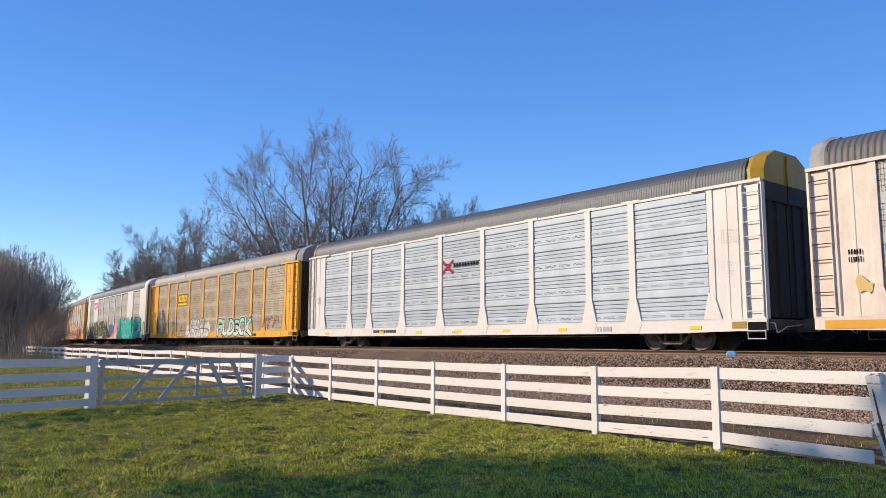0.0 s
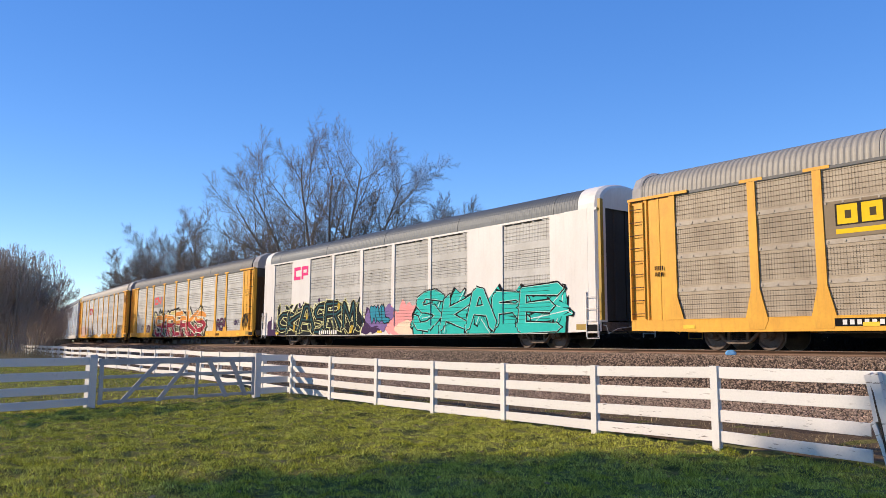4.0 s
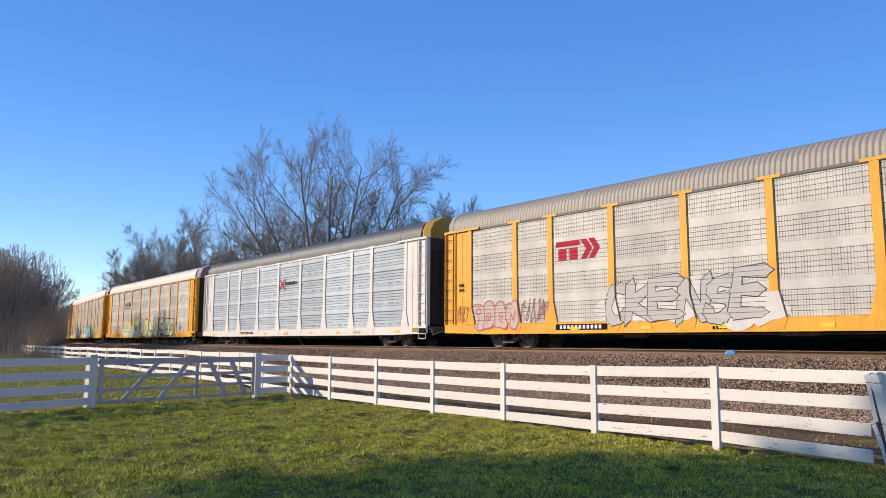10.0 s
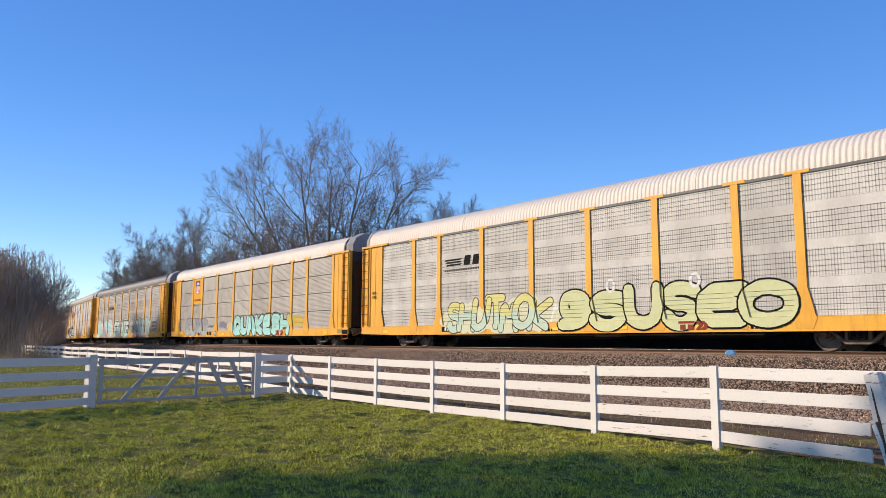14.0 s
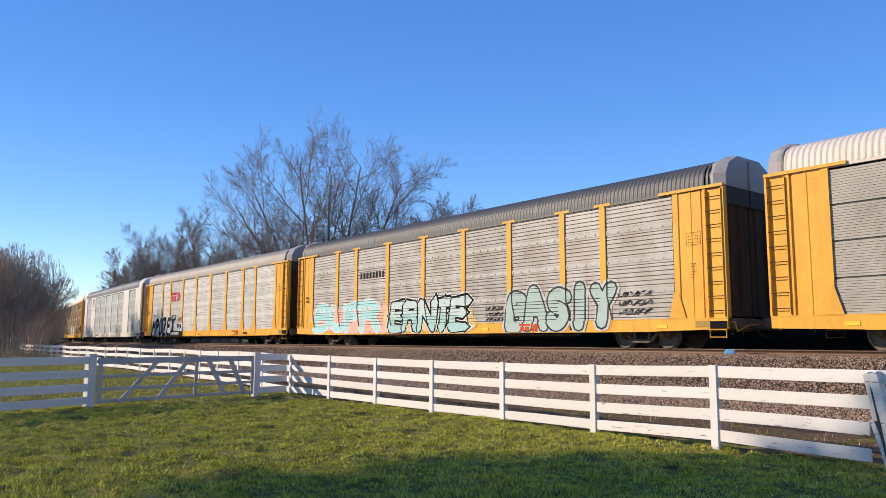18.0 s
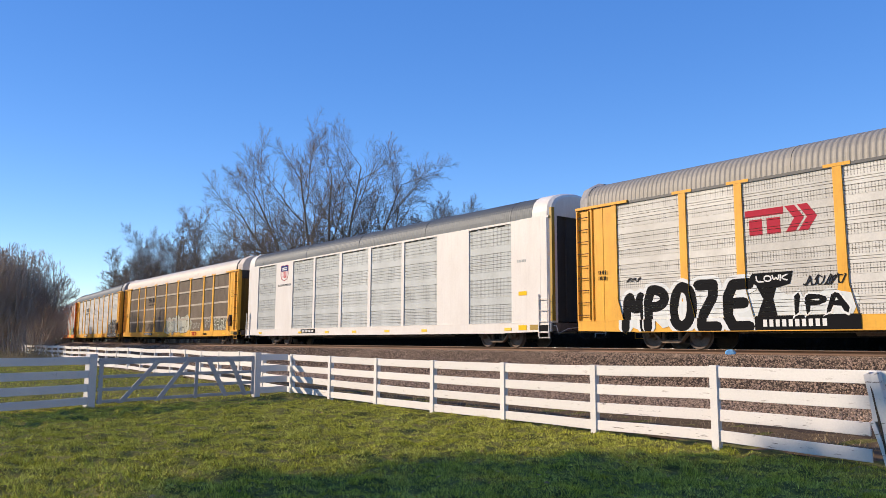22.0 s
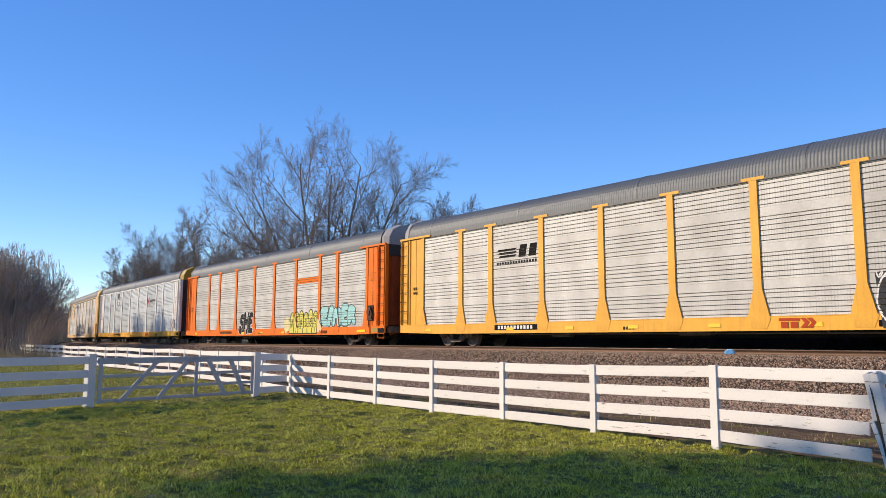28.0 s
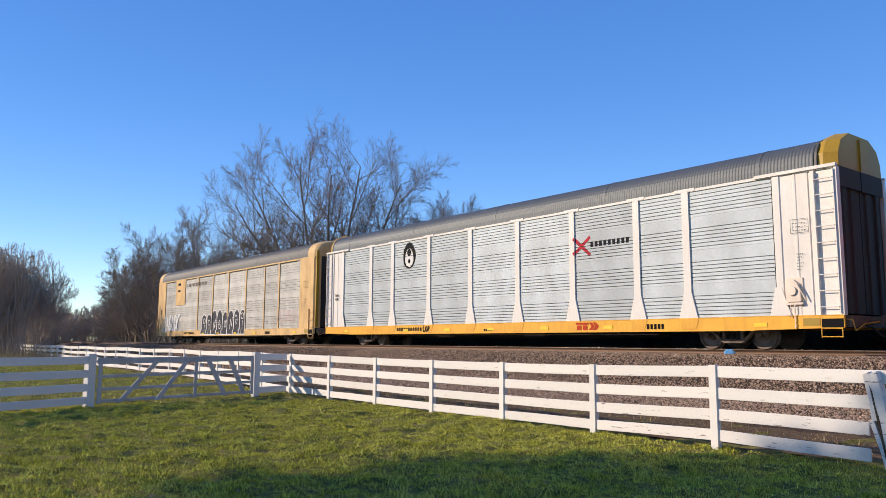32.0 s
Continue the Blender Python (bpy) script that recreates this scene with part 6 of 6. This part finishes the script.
    for z0, z1 in BOARDS:
        board_between(side, prev + inset, q + inset, z0, z1 + 0.01, mat=shade_paint)
    post_at(side, *q, 1.22, 112, shade_paint, 0.13, deep=0.14)
    prev = q
wing = tagged(new("fence"), "short white board fence between the gate and the corner", "fence", "fences of the yard")
post_at(wing, *GB, 1.27, 103, shade_paint, 0.18, deep=0.14)
for z0, z1 in BOARDS:
    board_between(wing, GB + inset, GC + inset + Vector((0, -0.08)), z0, z1 + 0.01, mat=shade_paint)

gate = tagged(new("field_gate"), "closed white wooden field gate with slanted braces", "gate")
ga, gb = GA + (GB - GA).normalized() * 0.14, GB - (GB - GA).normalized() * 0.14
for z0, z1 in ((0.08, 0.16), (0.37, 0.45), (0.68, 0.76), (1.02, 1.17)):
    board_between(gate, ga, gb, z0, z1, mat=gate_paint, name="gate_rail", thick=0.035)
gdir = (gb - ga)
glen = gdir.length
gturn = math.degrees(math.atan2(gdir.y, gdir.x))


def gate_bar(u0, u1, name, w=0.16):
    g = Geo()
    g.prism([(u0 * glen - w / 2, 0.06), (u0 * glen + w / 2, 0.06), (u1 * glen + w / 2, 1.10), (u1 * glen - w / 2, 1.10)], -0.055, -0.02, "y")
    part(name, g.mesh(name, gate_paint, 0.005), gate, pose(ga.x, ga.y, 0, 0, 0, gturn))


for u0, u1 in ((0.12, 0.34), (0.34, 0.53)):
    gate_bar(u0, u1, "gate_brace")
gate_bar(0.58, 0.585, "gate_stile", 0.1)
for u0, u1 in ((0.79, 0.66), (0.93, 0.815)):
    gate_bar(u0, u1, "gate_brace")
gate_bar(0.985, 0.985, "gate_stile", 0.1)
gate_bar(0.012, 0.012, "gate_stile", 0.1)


# ---- bare trees ----
def grow(rng, segs, p, d, length, r, level, top, min_r, out):
    """A limb that sways, carries short side twigs and forks at its end, over and over: (start, end, radius, radius, level)."""
    n = 4 if level == 0 else 3
    rb = max(r * 0.82, min_r)
    for i in range(n):
        d = (d + Vector((rng.uniform(-1, 1), rng.uniform(-1, 1), rng.uniform(-0.8, 0.9))) * (0.06 if level == 0 else 0.13)).normalized()
        q = p + d * length / n
        segs.append((p, q, r + (rb - r) * i / n, r + (rb - r) * (i + 1) / n, level))
        for _ in range(0 if level < 2 else rng.choice((0, 1, 1, 2))):
            side = (d * 0.6 + Vector((rng.uniform(-1, 1), rng.uniform(-1, 1), rng.uniform(-0.5, 1)))).normalized()
            twig, tw = q, length * rng.uniform(0.25, 0.6)
            for _ in (0, 1):
                side = (side + Vector((rng.uniform(-1, 1), rng.uniform(-1, 1), rng.uniform(-0.6, 1))) * 0.25).normalized()
                end = twig + side * tw / 2
                segs.append((twig, end, min_r, min_r * 0.8, top))
                twig = end
        p = q
    if level >= top:
        return
    a = d.orthogonal().normalized()
    a.rotate(Matrix.Rotation(rng.uniform(0, 6.283), 3, d))
    forks = 3 if rng.random() < (0.5 if level < 2 else 0.22) else 2
    for k in range(forks):
        spread = rng.uniform(0.15, 0.42) if k == 0 else rng.uniform(0.5, 0.95)
        b = Matrix.Rotation(2.2 * k + rng.uniform(-0.5, 0.5) + (0 if k else 3.14), 3, d) @ a
        nd = d * math.cos(spread) + b * math.sin(spread)
        nd = (nd + Vector((p.x, p.y, 0)) * 0.035 * out + Vector((0, 0, 0.06 if level < 3 else 0.0))).normalized()
        grow(rng, segs, p, nd, length * rng.uniform(0.74, 0.95) * (1.0 if k == 0 else 0.9), max(r * (0.78 if k == 0 else rng.uniform(0.5, 0.68)), min_r), level + 1, top, min_r, out)


def branch(rng, segs, p, d, length, r, depth, deepest, min_r, lift):
    """A limb that bends upwards and carries side limbs all along, smaller ones at each depth."""
    n = (13, 11, 8, 3)[depth]
    spin = rng.uniform(0, 6.283)
    for i in range(n):
        f = (i + 1) / n
        d = (d + Vector((rng.uniform(-1, 1), rng.uniform(-1, 1), rng.uniform(-1, 1))) * (0.08, 0.11, 0.14, 0.17)[depth] + Vector((0, 0, lift))).normalized()
        q = p + d * length / n
        ra, rb = max(min_r, r * (1 - 0.8 * (f - 1 / n))), max(min_r, r * (1 - 0.8 * f))
        segs.append((p, q, ra, rb, (0, 2, 3, 4)[depth]))
        p = q
        if depth < deepest and f > (0.22 if depth == 0 else 0.12):
            for _ in range(1 if depth == 0 or rng.random() < 0.6 else 2):
                spin += 2.4 + rng.uniform(-0.5, 0.5)
                a = d.orthogonal().normalized()
                a.rotate(Matrix.Rotation(spin, 3, d))
                turn = rng.uniform(0.55, 1.0)
                nd = (d * math.cos(turn) + a * math.sin(turn)).normalized()
                branch(rng, segs, p, nd, length * rng.uniform(0.34, 0.54) * (1.1 - 0.5 * f), max(min_r, rb * 0.62), depth + 1, deepest, min_r, lift)


def limbed_tree(seed, limbs, label, deepest=3, mats=(bark, twig_mat), min_r=0.009, lift=0.035):
    """A leafless tree of given main limbs: (foot x, y, lean to x, lean to y, length, radius)."""
    rng = random.Random(seed)
    segs = []
    for x, y, lx, ly, length, r in limbs:
        d = Vector((lx, ly, 1)).normalized()
        branch(rng, segs, Vector((x, y, -0.2)), d, length, r, 0, deepest, min_r, lift)
    tree = tagged(new("tree"), label, "tree", "bare trees beyond the track")
    part("trunk", limb_mesh("trunk", [s for s in segs if s[4] <= 2], mats[0], 6), tree, None, "bare trunk and main limbs")
    part("crown", limb_mesh("crown", [s for s in segs if s[4] > 2], mats[1], 3), tree, None, "fine leafless twigs")
    return tree


def limb_mesh(name, segs, material, sides):
    vs, fs = [], []
    for p, q, r0, r1, _ in segs:
        d = (q - p).normalized()
        a = d.orthogonal().normalized()
        b = d.cross(a)
        k = len(vs)
        for c, r in ((p, r0), (q, r1)):
            for i in range(sides):
                t = 6.28319 * i / sides
                vs.append(c + (a * math.cos(t) + b * math.sin(t)) * r)
        fs += [(k + i, k + (i + 1) % sides, k + sides + (i + 1) % sides, k + sides + i) for i in range(sides)]
    return fast_mesh(name, vs, fs, material)


def bare_tree(seed, stems, height, width, top, first, label, lean=0.25, group="bare trees beyond the track", mats=(bark, twig_mat), min_r=0.009, r0=0.2, foot=0.35, out=1.0):
    """A leafless tree of that height and crown width, of one stem or several."""
    rng = random.Random(seed)
    segs = []
    for s in range(stems):
        a = 6.283 * s / stems + rng.uniform(-0.4, 0.4)
        tip = lean * rng.uniform(0.4, 1.1) if stems > 1 else 0.04
        d = Vector((math.cos(a) * tip, math.sin(a) * tip, 1)).normalized()
        o = Vector((math.cos(a), math.sin(a), 0)) * foot * (rng.random() ** 0.5 if stems > 5 else 1.0) * (stems > 1)
        if stems > 1:
            segs.append((Vector((0, 0, -0.1)), o, r0, r0 * 0.9, 0))
        grow(rng, segs, o, d, first * rng.uniform(0.8, 1.15), r0 * rng.uniform(0.75, 1.1), 0, top, min_r, out)
    hi = sorted(s[1].z for s in segs)[int(len(segs) * 0.975)]
    far_out = sorted(math.hypot(s[1].x, s[1].y) for s in segs)[int(len(segs) * 0.95)]
    kz, kx = height / hi, width / 2 / far_out
    fit = lambda v: Vector((v.x * kx, v.y * kx, v.z * kz - 0.15))
    segs = [(fit(p), fit(q), ra, rb, lv) for p, q, ra, rb, lv in segs]
    # the crown keeps to an uneven dome
    reach = lambda z: width * (0.16 + 0.34 * min(1.0, max(0.0, z / (0.58 * height))))
    inside = lambda v: (v.x ** 2 + v.y ** 2) / reach(v.z) ** 2 + max(0.0, (v.z - 0.55 * height) / (0.45 * height)) ** 2 < 1.06 + 0.35 * noise.noise((v.x * 0.5, v.y * 0.5, v.z * 0.5 + seed))
    segs = [s for s in segs if s[4] < 2 or inside(s[1])]
    tree = tagged(new("tree"), label, "tree", group)
    part("trunk", limb_mesh("trunk", [s for s in segs if s[4] <= 2], mats[0], 6), tree, None, "bare trunk and main limbs")
    part("crown", limb_mesh("crown", [s for s in segs if s[4] > 2], mats[1], 3), tree, None, "fine leafless twigs")
    return tree


def at(x, y, z=0.0, turn=0.0):
    return pose(x, y, z, 0, 0, turn)


big = limbed_tree(5, [(-0.8, 0.0, -0.70, 0.05, 18.5, 0.26), (-0.5, 0.3, -0.48, 0.2, 19.0, 0.26), (-0.3, -0.2, -0.26, -0.1, 18.6, 0.28), (0.0, 0.2, -0.05, 0.1, 17.6, 0.30),
                      (0.5, -0.1, 0.15, -0.1, 19.2, 0.28), (0.8, 0.1, 0.36, 0.1, 18.2, 0.26), (1.1, 0.0, 0.60, 0.0, 16.8, 0.25), (-0.9, -0.1, -0.95, -0.1, 13.5, 0.18),
                      (1.2, 0.1, 0.88, 0.1, 13.0, 0.18), (0.0, 0.4, 0.1, 0.45, 15.5, 0.2), (-0.2, -0.3, -0.3, -0.3, 14.5, 0.18)],
                  "tall leafless tree with several stems and a wide crown", min_r=0.012)
big.matrix_basis = at(-50.9, 29.0, 0.2, 60)
big.scale = (0.72, 0.58, 0.83)
mid = limbed_tree(23, [(0, 0, -0.1, 0.1, 11.0, 0.2), (-0.2, 0, -0.5, 0.2, 9.5, 0.15), (0.2, 0, 0.5, -0.1, 9.5, 0.15), (0, 0.2, 0.1, 0.5, 9.0, 0.14), (0, -0.2, 0.1, -0.5, 9.0, 0.14)],
                  "leafless tree with a rounded twiggy crown", 3, min_r=0.011, lift=0.06)
mid.matrix_basis = at(-43.2, 34.2, -0.6)
slim = limbed_tree(29, [(0, 0, 0.1, 0.0, 11.5, 0.2), (0.1, 0, 0.65, 0.3, 9.0, 0.15), (-0.1, 0, -0.65, 0.1, 9.5, 0.16), (0, 0.1, -0.2, 0.6, 8.5, 0.13), (0, 0, 0.3, -0.5, 8.5, 0.13)],
                   "leafless tree with spreading crooked limbs", 3, min_r=0.011, lift=0.05)
slim.matrix_basis = at(-74.5, 32.0, 0, 40)
shrub = bare_tree(31, 14, 9.3, 7.6, 5, 2.0, "dense leafless thicket of thin stems", 0.42, "thickets by the track", (thicket_mat, thicket_mat), 0.011, 0.045, 2.0)
shrub.matrix_basis = at(-70, 10.6)


def spread_out(source, rows):
    for x, y, turn, s, sz in rows:
        t = copy_thing(source, at(x, y, 0, turn))
        t.scale = (s, s, sz)


spread_out(slim, [(-46.4, 33.0, 160, 0.95, 0.96), (-44.6, 35.0, 30, 0.9, 0.95), (-90, 31.0, 120, 1.1, 1.22), (-66, 32.5, 250, 0.9, 0.9), (-111, 31, 10, 1.05, 1.0), (-100, 36, 77, 1.0, 0.98), (-122, 38, 200, 0.9, 0.8), (-83, 38, 310, 1.0, 1.0)])
spread_out(mid, [(-82, 31, 50, 1.15, 1.28), (-98, 30.5, 120, 1.15, 1.22), (-105, 31, 200, 1.15, 1.1), (-59, 34, 20, 0.9, 0.85), (-118, 33, 150, 1.0, 0.9), (-70, 36, 190, 1.0, 1.0)])
spread_out(shrub, [(-72, 11.8, 67, 1.0, 0.98), (-69, 8.2, 134, 0.95, 0.95), (-74, 10.0, 201, 1.05, 1.02), (-77, 13.2, 268, 1.0, 0.9), (-71, 6.0, 335, 0.9, 0.92), (-84, 15.0, 42, 0.8, 0.7),
                   (-77, 7.6, 109, 1.0, 1.0), (-88, 15.6, 176, 0.9, 0.62), (-96, 16.8, 243, 0.9, 0.6), (-106, 18.6, 310, 0.9, 0.6)])
# the wood beyond the track, where it bends away
for i in range(26):
    x = -62 - i * 5.2
    y = 32 + max(0, -x - 60) ** 2 / 784 + 3.0 * math.sin(i * 2.3)
    spread_out(shrub, [(x, y, 53 * i, 1.0, 0.72 + 0.2 * math.sin(i * 1.3))])
for i in range(48):
    spread_out(shrub, [(-140 - 7 * (i % 7) + 3 * math.sin(i), -2 + 2.8 * i, 31 * i, 1.6, 1.0 + 0.2 * math.sin(i * 1.7))])
# hedge that closes the lawn, far to the left
for i in range(16):
    spread_out(shrub, [(-96 - 5 * (i % 3), -16 + 2.2 * i, 83 * i, 1.1, 0.62)])
# a hedgerow added across the field behind, to hide bright ground under the cars
for i in range(26):
    spread_out(shrub, [(-62 + 6 * i, 47 + 2 * math.sin(i * 2.1), 37 * i, 1.3, 0.34 + 0.05 * math.sin(i * 3.1))])
# low scrub added on the far side, behind the cars, darkening the view underneath
scrub = bare_tree(37, 26, 2.9, 4.6, 3, 0.8, "low tangle of stems, coloured dark for the cars' shadow", 0.6, "dark scrub beyond the track", (scrub_mat, scrub_mat), 0.022, 0.04, 1.7)
scrub.matrix_basis = at(-58, 28.0)
for i in range(44):
    spread_out(scrub, [(-56 + i * 2.0, 31.4 + 0.8 * math.sin(i * 2.3), 113 * i, 1.0, 0.9)])
    spread_out(scrub, [(-57 + i * 2.0, 28.2 + 1.3 * (i % 2) + 0.6 * math.sin(i * 1.9), 71 * i, 1.0, 1.0 + 0.15 * math.sin(i * 2.7))])
brush = bare_tree(41, 34, 6.2, 10.0, 3, 1.6, "dense brown leafless brushwood", 0.7, "brushwood at the far bend", (thicket_mat, thicket_mat), 0.028, 0.05, 4.2)
brush.matrix_basis = at(-124, 24)
for i in range(50):
    spread_out(brush, [(-128 - 9 * (i % 4) + 2 * math.sin(i), 4 + 1.8 * i, 47 * i, 1.1, 1.0 + 0.25 * math.sin(i * 1.3))])


# the evergreens that shade the near lawn, outside the view
def evergreen():
    rng = random.Random(3)
    tree = tagged(new("tree"), "dark evergreen tree that shades the lawn", "tree", "evergreens behind the lawn")
    part("trunk", Geo().tube((0, 0, -0.2), (0, 0, 19.0), 0.32, 0.06, 10).mesh("trunk", bark), tree)
    vs, fs = [], []
    for i in range(2800):
        z = rng.uniform(-1, 1)
        a = rng.uniform(0, 6.283)
        rad = math.sqrt(1 - z * z) * rng.random() ** 0.7 * (1 + 0.06 * math.sin(3 * a) + 0.07 * math.sin(7 * a + 5 * z))
        c = Vector((5.6 * rad * math.cos(a), 5.6 * rad * math.sin(a), 18 + 2.0 * z))
        for k in range(2):
            u = Vector((rng.uniform(-1, 1), rng.uniform(-1, 1), rng.uniform(-0.5, 0.5))).normalized() * 0.42
            w = Vector((rng.uniform(-1, 1), rng.uniform(-1, 1), rng.uniform(-1, 1))).normalized() * 0.2
            n = len(vs)
            vs += [c - u, c + w, c + u, c - w]
            fs.append((n, n + 1, n + 2, n + 3))
    part("crown", fast_mesh("crown", vs, fs, needle_mat), tree)
    return tree


shade = evergreen()
shade.matrix_basis = pose(-30.0, -23.7, 0)
spread_out(shade, [(-25.6, -24.0, 140, 1.0, 1.0), (-21.5, -22.2, 60, 1.0, 1.0), (-17.0, -22.0, 200, 1.1, 1.0), (-24.0, -26.7, 290, 1.0, 1.0)])


# ---- grass ----
def blades(name, n, place, h0, h1, w, material, label, category="grass", lean=0.5, seed=1):
    rng = np.random.default_rng(seed)
    xy = place(rng, n)
    n = len(xy)
    z = np.array([ground_height(x, y) for x, y in xy]) - 0.005
    a = rng.uniform(0, 2 * np.pi, n)
    # tufts: the grass stands higher and lower in patches of two sizes
    tuft = np.array([noise.noise((x * 2.6, y * 2.6, 4.0)) + 0.9 * noise.noise((x * 7.5, y * 7.5, 6.0)) for x, y in xy])
    h = rng.uniform(h0, h1, n) * np.clip(0.85 + 1.2 * tuft, 0.25, 2.4)
    ww = w * rng.uniform(0.7, 1.4, n)
    root = np.column_stack([xy, z])
    side = np.column_stack([np.cos(a), np.sin(a), np.zeros(n)]) * ww[:, None] / 2
    tip = root + np.column_stack([rng.normal(0, lean, n) * h, rng.normal(0, lean, n) * h, h])
    v = np.stack([root - side, root + side, tip], 1).reshape(-1, 3)
    f = np.arange(3 * n).reshape(-1, 3)
    tagged(new(name, fast_mesh(name, v, f, material)), label, category, kind="stuff")


def near_lawn(rng, n):
    d = 3.2 + 18 * rng.random(n) ** 0.8
    az = np.radians(51.6 + rng.uniform(-33, 33, n))
    p = np.column_stack([-d * np.sin(az), d * np.cos(az)])
    clump = np.array([0.6 * noise.noise((x * 1.3, y * 1.3, 0.0)) + noise.noise((x * 6.0, y * 6.0, 9.0)) for x, y in p])
    return p[(p[:, 1] < 10.75) & (p[:, 0] > -21) & (clump > -0.75 + 0.2 * rng.normal(size=n))]


# leaf litter strip; its dark tone also paints the fence's shadow
def make_verge():
    xs, vs = [-74 + 0.8 * i for i in range(101)], []
    for x in xs:
        for y in (11.05, 11.6, 12.3, 13.2, 14.0):
            wig = 0.12 * noise.noise((x * 0.9, y, 5.0))
            yy = y + (0.045 * max(0, -x - 21.3) if x > -35.3 else 0.62 + 0.012 * (-x - 35.3)) + wig
            vs.append((x, yy, ground_height(x, yy) + 0.035 - (0.05 if y == 11.05 else 0)))
    fs = [(i * 5 + j, i * 5 + j + 1, (i + 1) * 5 + j + 1, (i + 1) * 5 + j) for i in range(len(xs) - 1) for j in range(4)]
    tagged(new("verge", fast_mesh("verge", vs, fs, soil_mat)), "soil and leaf litter strip behind the fence, darkened for its shadow", "soil", kind="structure")


make_verge()


def far_lawn(rng, n):
    p = np.column_stack([rng.uniform(-70, -20, n), rng.uniform(1, 12.5, n)])
    return p[p[:, 1] < 11.0 + (-p[:, 0] - 20) * 0.03]


def verge(rng, n):
    return np.column_stack([rng.uniform(-75, 6, n), 11.6 + np.abs(rng.normal(0, 1.2, n))])


def thicket_foot(rng, n):
    return np.column_stack([rng.uniform(-74, -60, n), rng.uniform(2, 14, n)])


blades("lawn_grass", 640000, near_lawn, 0.018, 0.060, 0.0095, blade_mat, "short green lawn grass with pale tips", seed=2)
blades("far_lawn_grass", 80000, far_lawn, 0.03, 0.08, 0.022, blade_mat, "green grass beyond the gate", seed=3)
blades("verge_grass", 34000, verge, 0.015, 0.10, 0.014, dry_grass, "dry straw-coloured grass at the foot of the bank", seed=4)
blades("tall_dry_grass", 16000, thicket_foot, 0.3, 0.9, 0.03, dry_grass, "tall dry brown grass at the foot of the thicket", lean=0.25, seed=5)


def litter_leaves():
    rng = np.random.default_rng(9)
    n = 240
    d = 4 + 13 * rng.random(n)
    az = np.radians(51.6 + rng.uniform(-31, 31, n))
    v, f = [], []
    for i in range(n):
        x, y = -d[i] * math.sin(az[i]), d[i] * math.cos(az[i])
        if y > 10.6 or x < -20:
            continue
        m = Matrix.Translation((x, y, ground_height(x, y) + 0.045)) @ Euler((rng.uniform(-0.5, 0.5), rng.uniform(-0.5, 0.5), rng.uniform(0, 6))).to_matrix().to_4x4()
        k = len(v)
        s = rng.uniform(0.02, 0.045)
        v += [m @ Vector(p) * 1.0 for p in ((-s, 0, 0), (0, -s * 0.6, 0.008), (s, 0, 0.004), (0, s * 0.6, 0.01))]
        f.append((k, k + 1, k + 2, k + 3))
    tagged(new("fallen_leaves", fast_mesh("fallen_leaves", v, f, leaf_mat)), "small pale dry leaves lying in the grass", "leaves", kind="stuff")


litter_leaves()

# blue litter beside the rail
g = Geo()
rr = random.Random(2)
g.prism([(0.17 * math.cos(a) * rr.uniform(0.75, 1.1), 0.11 * math.sin(a) * rr.uniform(0.7, 1.1)) for a in [0.5 * k for k in range(12)]], -0.07, 0.07, "y")
lit = new("plastic_litter", g.mesh("plastic_litter", litter_mat, 0.03))
lit.matrix_basis = pose(-12.45, 20.95, 1.33, 0, 0, 25)
tagged(lit, "crumpled blue and white plastic litter beside the rail", "litter")


# ---- the train's run ----
# how far the train runs ahead of an even pace, second by second
SLACK = [0.0, -0.25, -0.5, 0.05, 0.05, -0.05, -0.2, 0.2, 0.0, 0.12, -0.1, -0.3, 0.25, 0.15, 0.05, 0.05, 0.12, 0.2, 0.25, -0.25, 0.26, 0.42, 0.26, 0.12, 0.22, 0.56, 0.4, 0.1, 0.05, 0.48, 0.6, 0.5, 0.05]


def head(t):
    """Metres along the track of the tail end of the white car, at t seconds."""
    i = min(31, int(t))
    slack = SLACK[i] + (SLACK[i + 1] - SLACK[i]) * (t - i)
    return ((2.30937e-4 * t - 1.53458e-2) * t + 12.79998) * t - 38.2196 + slack


def car_pose(i, t):
    s = head(t) - i * CAR_L + CAR_B / 2
    (a, _), (b, _) = track(s - 10.1, 0, RAIL_Z), track(s + 10.1, 0, RAIL_Z)
    return pose(*((a + b) / 2), 0, 0, math.degrees(math.atan2(b.y - a.y, b.x - a.x)))


def motions():
    for k, car in enumerate(cars):
        walk(car, [(t / 2, car_pose(k - 1, t / 2)) for t in range(65)])
    for n, (car, ws) in enumerate(wheels):
        i = cars.index(car) - 1
        base = ws.matrix_basis.copy()
        # the wheels turn, frame by frame, while their car rolls through the view
        times = [f / FPS for f in range(0, 32 * FPS + 1) if -75 < head(f / FPS) - i * CAR_L < 12]
        rows = [(0.0, base)]
        if times:
            s0 = head(times[0])
            rows = [] if times[0] == 0 else rows
            rows += [(t, base @ Matrix.Rotation((head(t) - s0) / 0.42, 4, "Y")) for t in times]
        if rows[-1][0] < 32:
            rows.append((32.0, rows[-1][1]))
        walk(ws, rows)


motions()
